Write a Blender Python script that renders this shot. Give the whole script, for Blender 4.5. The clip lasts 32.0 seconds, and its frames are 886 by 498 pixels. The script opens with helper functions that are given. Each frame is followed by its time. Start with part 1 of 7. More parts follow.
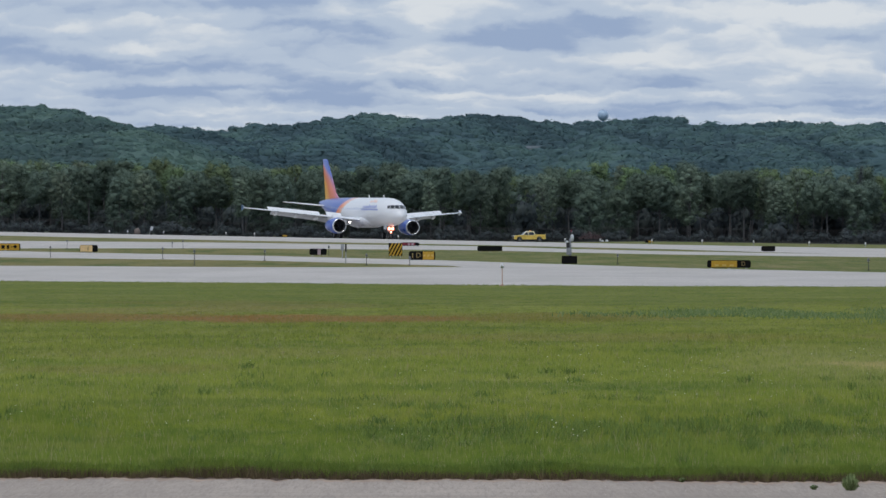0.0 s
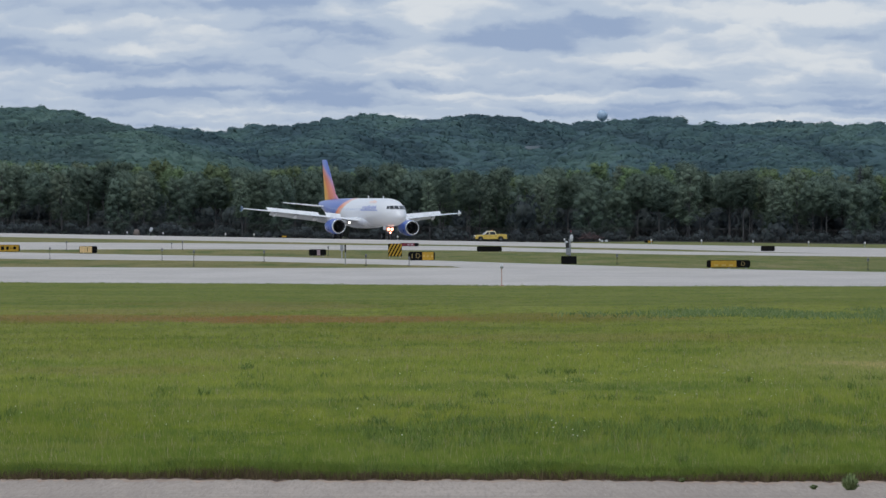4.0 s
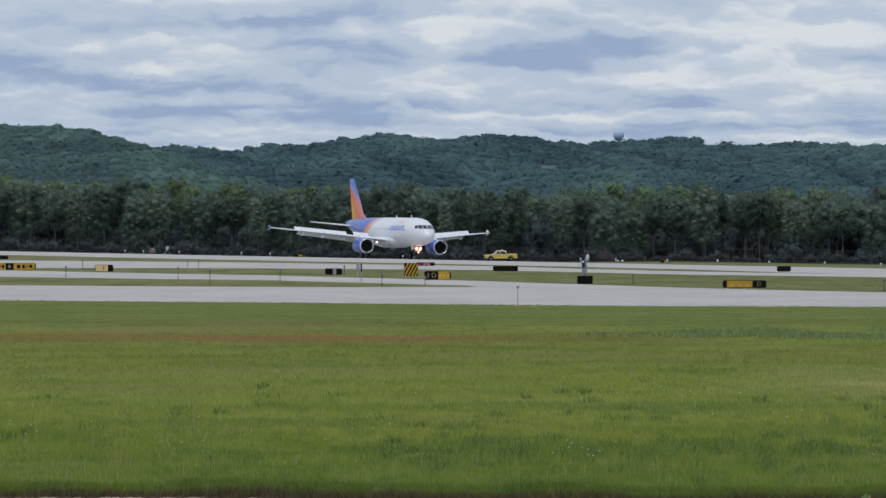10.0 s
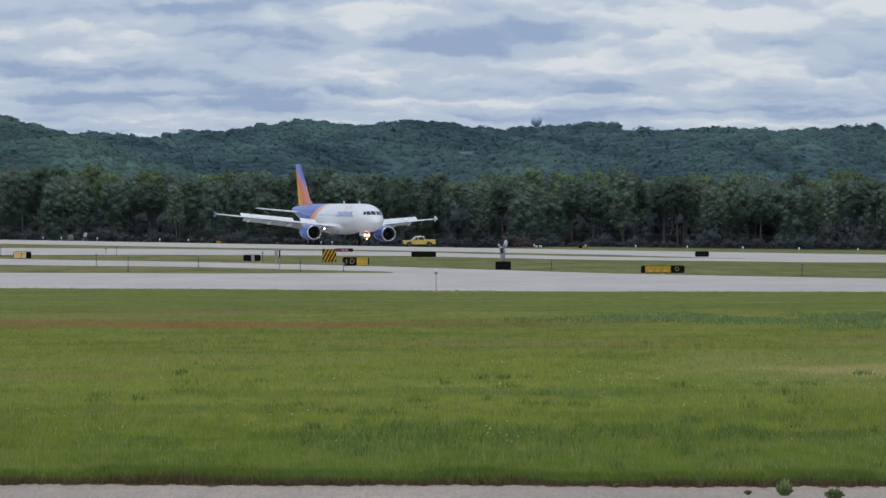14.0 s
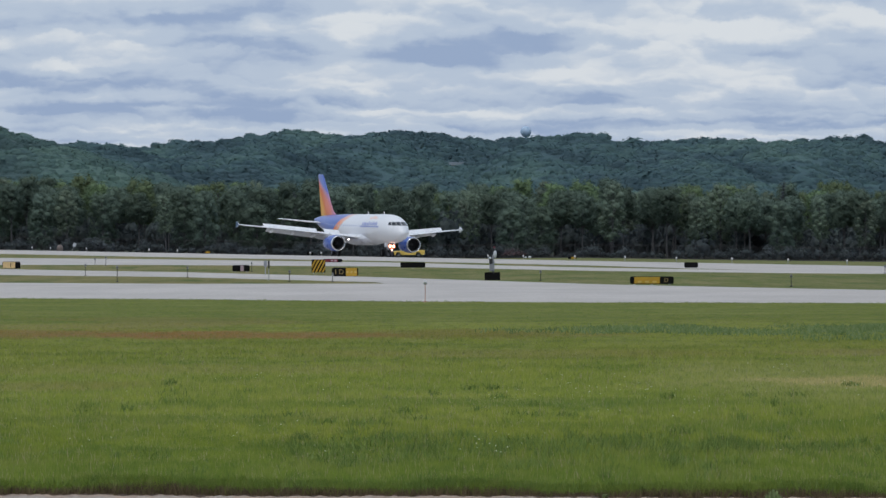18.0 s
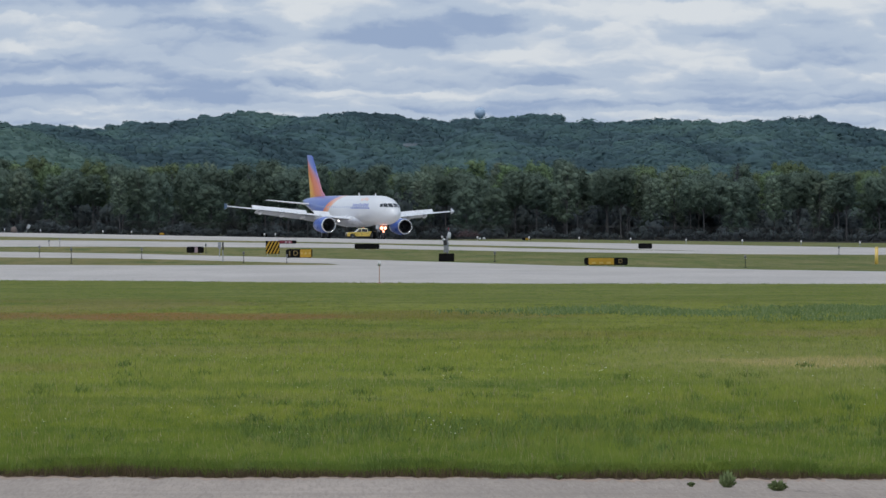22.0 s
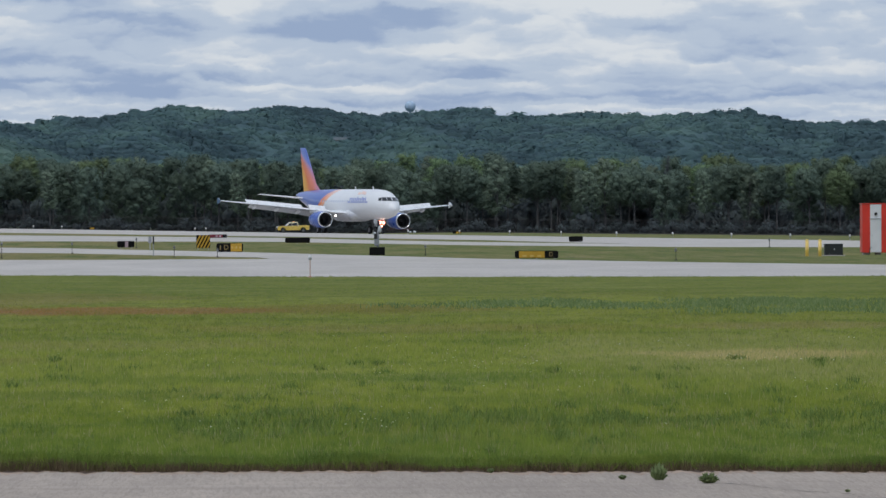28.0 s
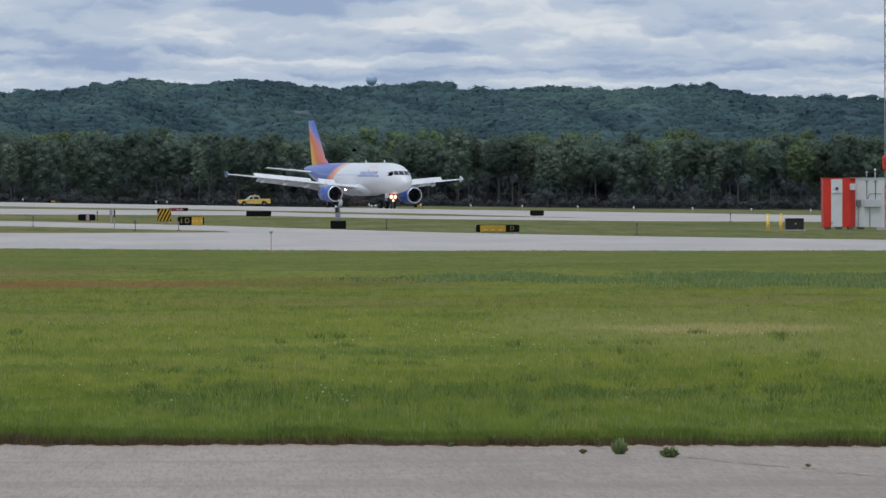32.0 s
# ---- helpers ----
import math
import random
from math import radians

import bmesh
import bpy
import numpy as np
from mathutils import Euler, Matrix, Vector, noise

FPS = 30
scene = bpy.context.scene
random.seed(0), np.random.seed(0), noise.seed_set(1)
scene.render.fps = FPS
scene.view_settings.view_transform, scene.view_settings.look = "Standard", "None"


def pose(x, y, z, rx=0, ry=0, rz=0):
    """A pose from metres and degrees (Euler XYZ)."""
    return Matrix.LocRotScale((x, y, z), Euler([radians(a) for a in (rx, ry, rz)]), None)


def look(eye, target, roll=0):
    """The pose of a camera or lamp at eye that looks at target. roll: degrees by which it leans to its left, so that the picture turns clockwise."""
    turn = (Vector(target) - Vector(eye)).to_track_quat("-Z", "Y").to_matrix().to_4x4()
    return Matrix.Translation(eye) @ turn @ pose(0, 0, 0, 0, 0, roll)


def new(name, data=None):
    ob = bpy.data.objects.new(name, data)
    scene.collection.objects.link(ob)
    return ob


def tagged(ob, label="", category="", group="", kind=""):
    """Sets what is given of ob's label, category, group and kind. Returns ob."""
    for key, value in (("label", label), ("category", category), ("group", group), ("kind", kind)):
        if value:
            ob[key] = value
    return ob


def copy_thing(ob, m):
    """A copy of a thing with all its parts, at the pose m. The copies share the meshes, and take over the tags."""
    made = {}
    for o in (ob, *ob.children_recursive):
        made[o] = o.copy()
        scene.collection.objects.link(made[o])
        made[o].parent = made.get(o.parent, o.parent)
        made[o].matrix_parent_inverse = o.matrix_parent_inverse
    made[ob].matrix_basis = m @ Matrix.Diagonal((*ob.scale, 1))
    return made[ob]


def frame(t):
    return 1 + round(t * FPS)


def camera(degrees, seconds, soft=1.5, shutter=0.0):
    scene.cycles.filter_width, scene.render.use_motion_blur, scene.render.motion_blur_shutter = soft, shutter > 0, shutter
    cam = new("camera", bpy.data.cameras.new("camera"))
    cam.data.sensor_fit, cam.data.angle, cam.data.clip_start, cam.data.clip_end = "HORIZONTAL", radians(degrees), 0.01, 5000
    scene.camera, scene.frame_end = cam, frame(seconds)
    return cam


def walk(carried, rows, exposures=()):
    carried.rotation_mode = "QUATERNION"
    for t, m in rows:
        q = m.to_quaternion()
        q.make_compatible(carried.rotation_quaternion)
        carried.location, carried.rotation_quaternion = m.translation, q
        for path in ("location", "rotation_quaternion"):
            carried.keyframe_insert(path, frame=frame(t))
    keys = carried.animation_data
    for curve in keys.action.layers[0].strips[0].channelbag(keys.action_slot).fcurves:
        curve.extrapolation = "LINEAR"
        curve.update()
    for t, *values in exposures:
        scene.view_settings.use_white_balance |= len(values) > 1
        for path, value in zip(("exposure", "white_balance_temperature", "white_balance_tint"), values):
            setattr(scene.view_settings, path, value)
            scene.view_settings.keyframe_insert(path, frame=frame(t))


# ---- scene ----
# ---- camera: handheld on a raised spot, long lens, panning with the airliner ----
cam = camera(7.476, 32.0, soft=1.5)
EYE = Vector((0, 0, 2.6))


def aim(turn, tilt, roll):
    """The camera's pose for a turn to the right, a tilt upwards and a roll, in degrees."""
    a, b = radians(turn), radians(tilt)
    way = Vector((math.sin(a) * math.cos(b), math.cos(a) * math.cos(b), math.sin(b)))
    return look(EYE, EYE + way * 100, roll)


walk(cam, [
    (0, aim(-0.0001, -0.2436, -0.001)), (0.5, aim(0.0076, -0.2581, 0.004)), (1, aim(0.0172, -0.2809, 0.010)),
    (1.5, aim(0.0361, -0.3021, -0.007)), (2, aim(0.0512, -0.3149, -0.052)), (2.5, aim(0.0289, -0.3043, -0.090)),
    (4.5, aim(-0.0026, -0.2158, -0.111)), (5, aim(-0.0271, -0.1876, -0.107)), (5.5, aim(-0.0658, -0.1496, -0.111)),
    (6, aim(-0.1217, -0.1353, -0.098)), (6.5, aim(-0.1463, -0.1118, -0.062)), (7, aim(-0.1534, -0.1194, -0.035)),
    (7.5, aim(-0.1626, -0.1049, -0.008)), (8, aim(-0.1735, -0.0978, 0.010)), (8.5, aim(-0.1681, -0.0826, 0.032)),
    (9, aim(-0.1685, -0.0744, 0.085)), (9.5, aim(-0.1571, -0.0753, 0.093)), (10, aim(-0.1312, -0.0752, 0.039)),
    (10.5, aim(-0.0579, -0.0753, 0.005)), (11, aim(0.0450, -0.0975, 0.010)), (11.5, aim(0.1911, -0.1280, 0.014)),
    (12, aim(0.3218, -0.1854, 0.006)), (12.5, aim(0.4169, -0.2143, -0.028)), (13, aim(0.4896, -0.2304, -0.095)),
    (13.5, aim(0.5201, -0.2021, -0.137)), (14, aim(0.5593, -0.1949, -0.106)), (14.5, aim(0.5633, -0.1851, -0.048)),
    (16.5, aim(0.5413, -0.1339, -0.005)), (17, aim(0.5925, -0.1192, -0.006)), (17.5, aim(0.6316, -0.1119, -0.018)),
    (18, aim(0.6509, -0.1051, -0.023)), (18.5, aim(0.6656, -0.1266, -0.009)), (19, aim(0.6876, -0.1485, -0.002)),
    (19.5, aim(0.7460, -0.1778, -0.042)), (20, aim(0.8069, -0.2086, -0.111)), (20.5, aim(0.8847, -0.2244, -0.133)),
    (21, aim(0.9436, -0.2459, -0.126)), (21.5, aim(0.9876, -0.2481, -0.115)), (22, aim(1.0379, -0.2635, -0.086)),
    (22.5, aim(1.0858, -0.2500, -0.076)), (23, aim(1.1259, -0.2475, -0.077)), (23.5, aim(1.1558, -0.2363, -0.053)),
    (24, aim(1.1769, -0.2207, -0.076)), (24.5, aim(1.2159, -0.2034, -0.169)), (25, aim(1.2522, -0.1898, -0.241)),
    (25.5, aim(1.3013, -0.1930, -0.247)), (27.5, aim(1.5656, -0.2829, -0.272)), (28, aim(1.6239, -0.3198, -0.263)),
    (28.5, aim(1.6722, -0.3487, -0.218)), (29, aim(1.7177, -0.3807, -0.181)), (29.5, aim(1.7756, -0.4077, -0.207)),
    (30, aim(1.8515, -0.4014, -0.239)), (30.5, aim(1.8959, -0.4957, -0.229)), (31, aim(1.9137, -0.5472, -0.191)),
    (31.5, aim(1.9223, -0.5932, -0.158)), (32, aim(1.9520, -0.5421, -0.150)),
])


# ---- sky, sun ----
SUN_HEIGHT, SUN_TURN = 64, 205      # degrees: above the horizon, clockwise from the direction of view


def sky_world():
    w = bpy.data.worlds.new("overcast_sky")
    w.use_nodes = True
    nt = w.node_tree
    nt.nodes.clear()
    N, L = nt.nodes.new, nt.links.new

    def math_node(op, a, b=None, c=None, clamp=False):
        n = N("ShaderNodeMath")
        n.operation, n.use_clamp = op, clamp
        for i, v in enumerate((a, b, c)):
            if v is None:
                continue
            if isinstance(v, (int, float)):
                n.inputs[i].default_value = v
            else:
                L(v, n.inputs[i])
        return n.outputs[0]

    way = N("ShaderNodeTexCoord").outputs["Generated"]
    sep = N("ShaderNodeSeparateXYZ")
    L(way, sep.inputs[0])
    x, y, z = sep.outputs
    # a flat deck of clouds, drawn together towards the horizon
    up = math_node("ADD", math_node("MAXIMUM", z, 0.0), 0.24)
    deck = N("ShaderNodeCombineXYZ")
    L(math_node("DIVIDE", x, up), deck.inputs[0])
    L(math_node("MULTIPLY", math_node("DIVIDE", y, up), 0.66), deck.inputs[1])

    def fbm(scale, detail, rough, warp, offset):
        m = N("ShaderNodeMapping")
        m.inputs["Location"].default_value = offset
        L(deck.outputs[0], m.inputs[0])
        t = N("ShaderNodeTexNoise")
        t.inputs["Scale"].default_value, t.inputs["Detail"].default_value = scale, detail
        t.inputs["Roughness"].default_value, t.inputs["Distortion"].default_value = rough, warp
        L(m.outputs[0], t.inputs["Vector"])
        return t.outputs[0]

    big = fbm(7.5, 5, 0.5, 0.2, (3.1, 1.7, 0.4))
    # bearing and height over the horizon, twelvefold
    side0 = math_node("MULTIPLY", math_node("DIVIDE", x, math_node("MAXIMUM", y, 0.05)), 12.0)
    rise0 = math_node("MAXIMUM", math_node("MULTIPLY", math_node("DIVIDE", z, math_node("MAXIMUM", y, 0.05)), 12.0), 0.02)

    def flat(sx, sy, scale, detail, rough, seed):
        """Noise in the plane of the far clouds, drawn out sideways."""
        v = N("ShaderNodeCombineXYZ")
        L(math_node("MULTIPLY", side0, sx), v.inputs[0])
        L(math_node("MULTIPLY", rise0, sy), v.inputs[1])
        v.inputs[2].default_value = seed
        t = N("ShaderNodeTexNoise")
        t.inputs["Scale"].default_value, t.inputs["Detail"].default_value, t.inputs["Roughness"].default_value = scale, detail, rough
        L(v.outputs[0], t.inputs["Vector"])
        return math_node("SUBTRACT", t.outputs[0], 0.5)

    # cloud edges fray and billow
    curl = flat(1.0, 2.2, 7.0, 6, 0.54, 1.3)
    heave = flat(1.0, 2.2, 7.0, 6, 0.54, 6.9)
    side = math_node("ADD", side0, math_node("ADD", math_node("MULTIPLY", curl, 0.12), math_node("MULTIPLY", flat(1.0, 1.3, 22.0, 5, 0.65, 2.2), 0.045)))
    rise = math_node("MAXIMUM", math_node("ADD", rise0, math_node("ADD", math_node("MULTIPLY", heave, 0.045), math_node("MULTIPLY", flat(1.0, 1.3, 22.0, 5, 0.65, 8.4), 0.02))), 0.03)
    layer = math_node("LOGARITHM", rise, 2.718)

    def heaps(across, up_by, seed, soft):
        """Heaped clouds in rows that close up towards the horizon: how high in its heap a place lies, and the heap's own shade."""
        v = N("ShaderNodeCombineXYZ")
        L(math_node("ADD", math_node("MULTIPLY", side, across), seed), v.inputs[0])
        L(math_node("MULTIPLY", layer, up_by), v.inputs[1])
        t = N("ShaderNodeTexVoronoi")
        t.voronoi_dimensions, t.feature = "2D", "SMOOTH_F1"
        t.inputs["Scale"].default_value, t.inputs["Smoothness"].default_value = 1.0, soft
        L(v.outputs[0], t.inputs["Vector"])
        here, mid, own = N("ShaderNodeSeparateXYZ"), N("ShaderNodeSeparateXYZ"), N("ShaderNodeSeparateXYZ")
        L(v.outputs[0], here.inputs[0])
        L(t.outputs["Position"], mid.inputs[0])
        L(t.outputs["Color"], own.inputs[0])
        return math_node("SUBTRACT", here.outputs[1], mid.outputs[1]), math_node("SUBTRACT", own.outputs[0], 0.5)

    dark = math_node("ADD", math_node("MULTIPLY", math_node("SUBTRACT", big, 0.5), 0.9), math_node("MULTIPLY", flat(1.0, 4.0, 5.0, 5, 0.55, 3.7), 1.1))
    for across, up_by, seed, soft, lift, own in ((4.2, 4.2, 0.7, 0.85, 0.52, 0.34), (10.0, 7.5, 5.2, 0.6, 0.35, 0.22), (22.0, 15.0, 9.1, 0.55, 0.16, 0.10)):
        high, shade = heaps(across, up_by, seed, soft)
        dark = math_node("SUBTRACT", dark, math_node("MULTIPLY", high, lift))
        dark = math_node("ADD", dark, math_node("MULTIPLY", shade, own))
    banks = [(.14, .318, .13, .026, 1.0), (-.33, .386, .18, .012, .8), (-.21, .34, .13, .018, .7), (-.68, .29, .13, .018, .6),
             (-.42, .272, .12, .013, .6), (-.51, .226, .15, .013, .7), (-.13, .216, .17, .012, .7), (.40, .236, .08, .012, .6),
             (.67, .236, .10, .010, .5), (.42, .196, .25, .010, .5), (.28, .35, .10, .010, .5), (.72, .33, .10, .014, .4),
             (-.03, .36, .07, .045, -.8), (-.04, .268, .10, .018, -.6), (.66, .278, .10, .024, -.7), (.35, .282, .11, .018, -.5),
             (.58, .365, .15, .026, -.5), (-.33, .198, .12, .009, -.4), (-.5, .305, .10, .010, -.5), (-.68, .34, .13, .018, -.5)]
    for u, v, ru, rv, amount in banks:
        a = math_node("DIVIDE", math_node("SUBTRACT", side, u), ru)
        b = math_node("DIVIDE", math_node("SUBTRACT", rise, v), rv)
        r = math_node("ADD", math_node("MULTIPLY", a, a), math_node("MULTIPLY", b, b))
        soft = math_node("POWER", 2.718, math_node("MULTIPLY", r, -1.0))
        dark = math_node("ADD", dark, math_node("MULTIPLY", soft, amount * 0.82))
    ramp = N("ShaderNodeValToRGB")
    ramp.color_ramp.interpolation = "EASE"
    e = ramp.color_ramp.elements
    e[0].position, e[0].color = 0.12, (0.70, 0.745, 0.80, 1)
    e[1].position, e[1].color = 0.90, (0.295, 0.395, 0.592, 1)
    e.new(0.5).color = (0.47, 0.56, 0.70, 1)
    L(math_node("ADD", math_node("MULTIPLY", dark, 0.68), 0.52, clamp=True), ramp.inputs[0])
    air = N("ShaderNodeTexSky")
    air.sky_type, air.sun_disc = "NISHITA", False
    air.sun_elevation, air.sun_rotation = radians(SUN_HEIGHT), radians(SUN_TURN)
    thin = N("ShaderNodeVectorMath")
    thin.operation = "SCALE"
    L(air.outputs[0], thin.inputs[0])
    thin.inputs["Scale"].default_value = 0.08
    mix = N("ShaderNodeMix")
    mix.data_type = "RGBA"
    mix.inputs["Factor"].default_value = 0.9
    L(thin.outputs[0], mix.inputs[6])
    L(ramp.outputs[0], mix.inputs[7])
    bg = N("ShaderNodeBackground")
    bg.inputs["Strength"].default_value = 1.0
    L(mix.outputs[2], bg.inputs[0])
    out = N("ShaderNodeOutputWorld")
    L(bg.outputs[0], out.inputs[0])
    scene.world = w


sky_world()
sun = new("sun", bpy.data.lights.new("sun", "SUN"))
sun.data.energy, sun.data.angle, sun.data.color = 1.05, radians(35), (1.0, 0.97, 0.92)
_a, _e = radians(SUN_TURN), radians(SUN_HEIGHT)
SUN_FROM = Vector((math.sin(_a) * math.cos(_e), math.cos(_a) * math.cos(_e), math.sin(_e)))
sun.matrix_world = look(SUN_FROM * 300, (0, 0, 0))


# ---- materials ----
def shader(name):
    m = bpy.data.materials.new(name)
    m.use_nodes = True
    nt = m.node_tree
    return m, nt, nt.nodes["Principled BSDF"]


def noise_node(nt, scale, detail=4, rough=0.55, vec=None, stretch=None):
    t = nt.nodes.new("ShaderNodeTexNoise")
    t.inputs["Scale"].default_value, t.inputs["Detail"].default_value, t.inputs["Roughness"].default_value = scale, detail, rough
    if vec is not None:
        if stretch:
            mp = nt.nodes.new("ShaderNodeMapping")
            mp.inputs["Scale"].default_value = stretch
            nt.links.new(vec, mp.inputs[0])
            vec = mp.outputs[0]
        nt.links.new(vec, t.inputs["Vector"])
    return t.outputs[0]


def mix_node(nt, fac, a, b, kind="MIX"):
    m = nt.nodes.new("ShaderNodeMix")
    m.data_type, m.blend_type = "RGBA", kind
    for sock, v in ((m.inputs[0], fac), (m.inputs[6], a), (m.inputs[7], b)):
        if isinstance(v, (int, float)):
            sock.default_value = v
        elif isinstance(v, tuple):
            sock.default_value = (*v[:3], 1)
        else:
            nt.links.new(v, sock)
    return m.outputs[2]


def range_node(nt, v, a, b, c=0.0, d=1.0, smooth=True):
    m = nt.nodes.new("ShaderNodeMapRange")
    m.interpolation_type = "SMOOTHSTEP" if smooth else "LINEAR"
    nt.links.new(v, m.inputs[0])
    for i, k in enumerate((a, b, c, d)):
        m.inputs[i + 1].default_value = k
    return m.outputs[0]


def calc(nt, op, a, b=0.0, clamp=False):
    n = nt.nodes.new("ShaderNodeMath")
    n.operation, n.use_clamp = op, clamp
    for i, v in enumerate((a, b)):
        if isinstance(v, (int, float)):
            n.inputs[i].default_value = v
        else:
            nt.links.new(v, n.inputs[i])
    return n.outputs[0]


def bump_node(nt, bsdf, height, strength, distance=0.02):
    b = nt.nodes.new("ShaderNodeBump")
    b.inputs["Strength"].default_value, b.inputs["Distance"].default_value = strength, distance
    nt.links.new(height, b.inputs["Height"])
    nt.links.new(b.outputs[0], bsdf.inputs["Normal"])


def mat(name, col, rough=0.55, metal=0.0, var=0.18, scale=2.5, fine=30.0, bump=0.15, coat=0.0):
    """Paint, plastic, metal, concrete: one colour with wear at two scales and a fine relief."""
    m, nt, b = shader(name)
    pos = nt.nodes.new("ShaderNodeTexCoord").outputs["Object"]
    n1, n2 = noise_node(nt, scale, 5, 0.6, pos), noise_node(nt, fine, 4, 0.6, pos)
    low = tuple(c * (1 - var) for c in col)
    high = tuple(min(1, c * (1 + var * 0.6)) for c in col)
    c = mix_node(nt, range_node(nt, n1, 0.3, 0.7), low, high)
    c = mix_node(nt, range_node(nt, n2, 0.35, 0.75, 0, 0.5), c, tuple(k * (1 - 0.8 * var) for k in col))
    nt.links.new(c, b.inputs["Base Color"])
    nt.links.new(range_node(nt, n1, 0.2, 0.8, max(0.03, rough - 0.1), min(1, rough + 0.1)), b.inputs["Roughness"])
    b.inputs["Metallic"].default_value = metal
    b.inputs["Coat Weight"].default_value = coat
    bump_node(nt, b, n2, bump, 0.004)
    return m


def glow(name, col, strength):
    m, nt, b = shader(name)
    b.inputs["Base Color"].default_value = (*col, 1)
    b.inputs["Emission Color"].default_value = (*col, 1)
    b.inputs["Emission Strength"].default_value = strength
    return m


def patch(nt, pos, cx, cy, rx, ry, ragged):
    """1 inside an ellipse on the ground with ragged edges, 0 outside."""
    sep = nt.nodes.new("ShaderNodeSeparateXYZ")
    nt.links.new(pos, sep.inputs[0])
    a = calc(nt, "DIVIDE", calc(nt, "SUBTRACT", sep.outputs[0], cx), rx)
    b = calc(nt, "DIVIDE", calc(nt, "SUBTRACT", sep.outputs[1], cy), ry)
    r = calc(nt, "ADD", calc(nt, "MULTIPLY", a, a), calc(nt, "MULTIPLY", b, b))
    r = calc(nt, "ADD", r, calc(nt, "MULTIPLY", calc(nt, "SUBTRACT", ragged, 0.5), 2.6))
    return range_node(nt, r, 0.2, 1.3, 1.0, 0.0)


def turf(name, blades):
    """Rough mown grass: broad bands of young, dry, reddish and clovery growth, and the single blade's shade."""
    m, nt, b = shader(name)
    geo = nt.nodes.new("ShaderNodeNewGeometry")
    pos = geo.outputs["Position"]
    broad = noise_node(nt, 1.0, 4, 0.6, pos, (0.09, 0.035, 0.1))
    mid = noise_node(nt, 1.0, 5, 0.65, pos, (0.5, 0.11, 0.5))
    fine = noise_node(nt, 1.0, 5, 0.7, pos, (4.0, 1.2, 4.0))
    c = mix_node(nt, range_node(nt, broad, 0.36, 0.64), (0.255, 0.305, 0.038), (0.345, 0.375, 0.064))
    c = mix_node(nt, range_node(nt, mid, 0.46, 0.62, 0, 0.85), c, (0.175, 0.235, 0.033))
    c = mix_node(nt, range_node(nt, mid, 0.32, 0.45, 0.6, 0), c, (0.34, 0.33, 0.10))
    c = mix_node(nt, range_node(nt, fine, 0.52, 0.75, 0, 0.5), c, (0.36, 0.36, 0.12))
    zone = nt.nodes.new("ShaderNodeSeparateXYZ")
    nt.links.new(pos, zone.inputs[0])
    deep = calc(nt, "ADD", zone.outputs[1], calc(nt, "MULTIPLY", calc(nt, "SUBTRACT", mid, 0.5), 40.0))
    c = mix_node(nt, range_node(nt, deep, 72, 92, 0.6, 0.0), c, (0.160, 0.250, 0.050))
    c = mix_node(nt, range_node(nt, deep, 82, 104, 0.0, 0.5), c, (0.325, 0.372, 0.090))
    c = mix_node(nt, range_node(nt, deep, 196, 214, 0.0, 0.5), c, (0.128, 0.178, 0.046))
    bands = noise_node(nt, 1.0, 4, 0.6, pos, (0.13, 0.15, 0.1))
    c = mix_node(nt, range_node(nt, bands, 0.5, 0.64, 0, 0.5), c, (0.14, 0.21, 0.045))
    c = mix_node(nt, range_node(nt, bands, 0.34, 0.48, 0.5, 0), c, (0.325, 0.335, 0.115))
    tuft = noise_node(nt, 1.0, 3, 0.6, pos, (2.2, 0.45, 1.0))
    c = mix_node(nt, range_node(nt, tuft, 0.5, 0.68, 0, 0.42), c, (0.095, 0.160, 0.034))
    c = mix_node(nt, range_node(nt, tuft, 0.28, 0.45, 0.4, 0), c, (0.295, 0.325, 0.095))
    bits = noise_node(nt, 1.0, 3, 0.6, pos, (0.9, 0.2, 1.0))
    c = mix_node(nt, range_node(nt, bits, 0.54, 0.68, 0, 0.5), c, (0.120, 0.195, 0.040))
    c = mix_node(nt, range_node(nt, bits, 0.30, 0.42, 0.35, 0), c, (0.335, 0.31, 0.13))
    for cx, cy, rx, ry, col, amount in ((-9.5, 181, 6, 9, (0.36, 0.20, 0.095), 0.75), (-3.5, 179, 5, 8, (0.38, 0.185, 0.085), 0.8), (-8, 196, 5, 7, (0.35, 0.29, 0.13), 0.6), (2.8, 181, 4.5, 10, (0.28, 0.18, 0.075), 0.5), (-5, 205, 4, 7, (0.31, 0.25, 0.11), 0.55), (3.5, 150, 6, 6, (0.33, 0.28, 0.11), 0.5), (12.5, 152, 3.5, 5, (0.36, 0.29, 0.15), 0.6), (-4, 133, 6, 5, (0.30, 0.29, 0.11), 0.45), (3, 106, 4, 3, (0.13, 0.20, 0.05), 0.5), (-3, 96, 3, 2.4, (0.13, 0.19, 0.05), 0.45),
                                        (9.5, 122, 5, 22, (0.36, 0.36, 0.155), 0.5), (8.9, 121, 2.4, 4.5, (0.52, 0.43, 0.22), 0.95), (-6, 118, 2.6, 4, (0.27, 0.235, 0.09), 0.5),
                                        (-7, 214, 4, 6, (0.26, 0.22, 0.075), 0.5)):
        c = mix_node(nt, calc(nt, "MULTIPLY", patch(nt, pos, cx, cy, rx, ry, mid), amount), c, col)
    where = nt.nodes.new("ShaderNodeSeparateXYZ")
    nt.links.new(pos, where.inputs[0])
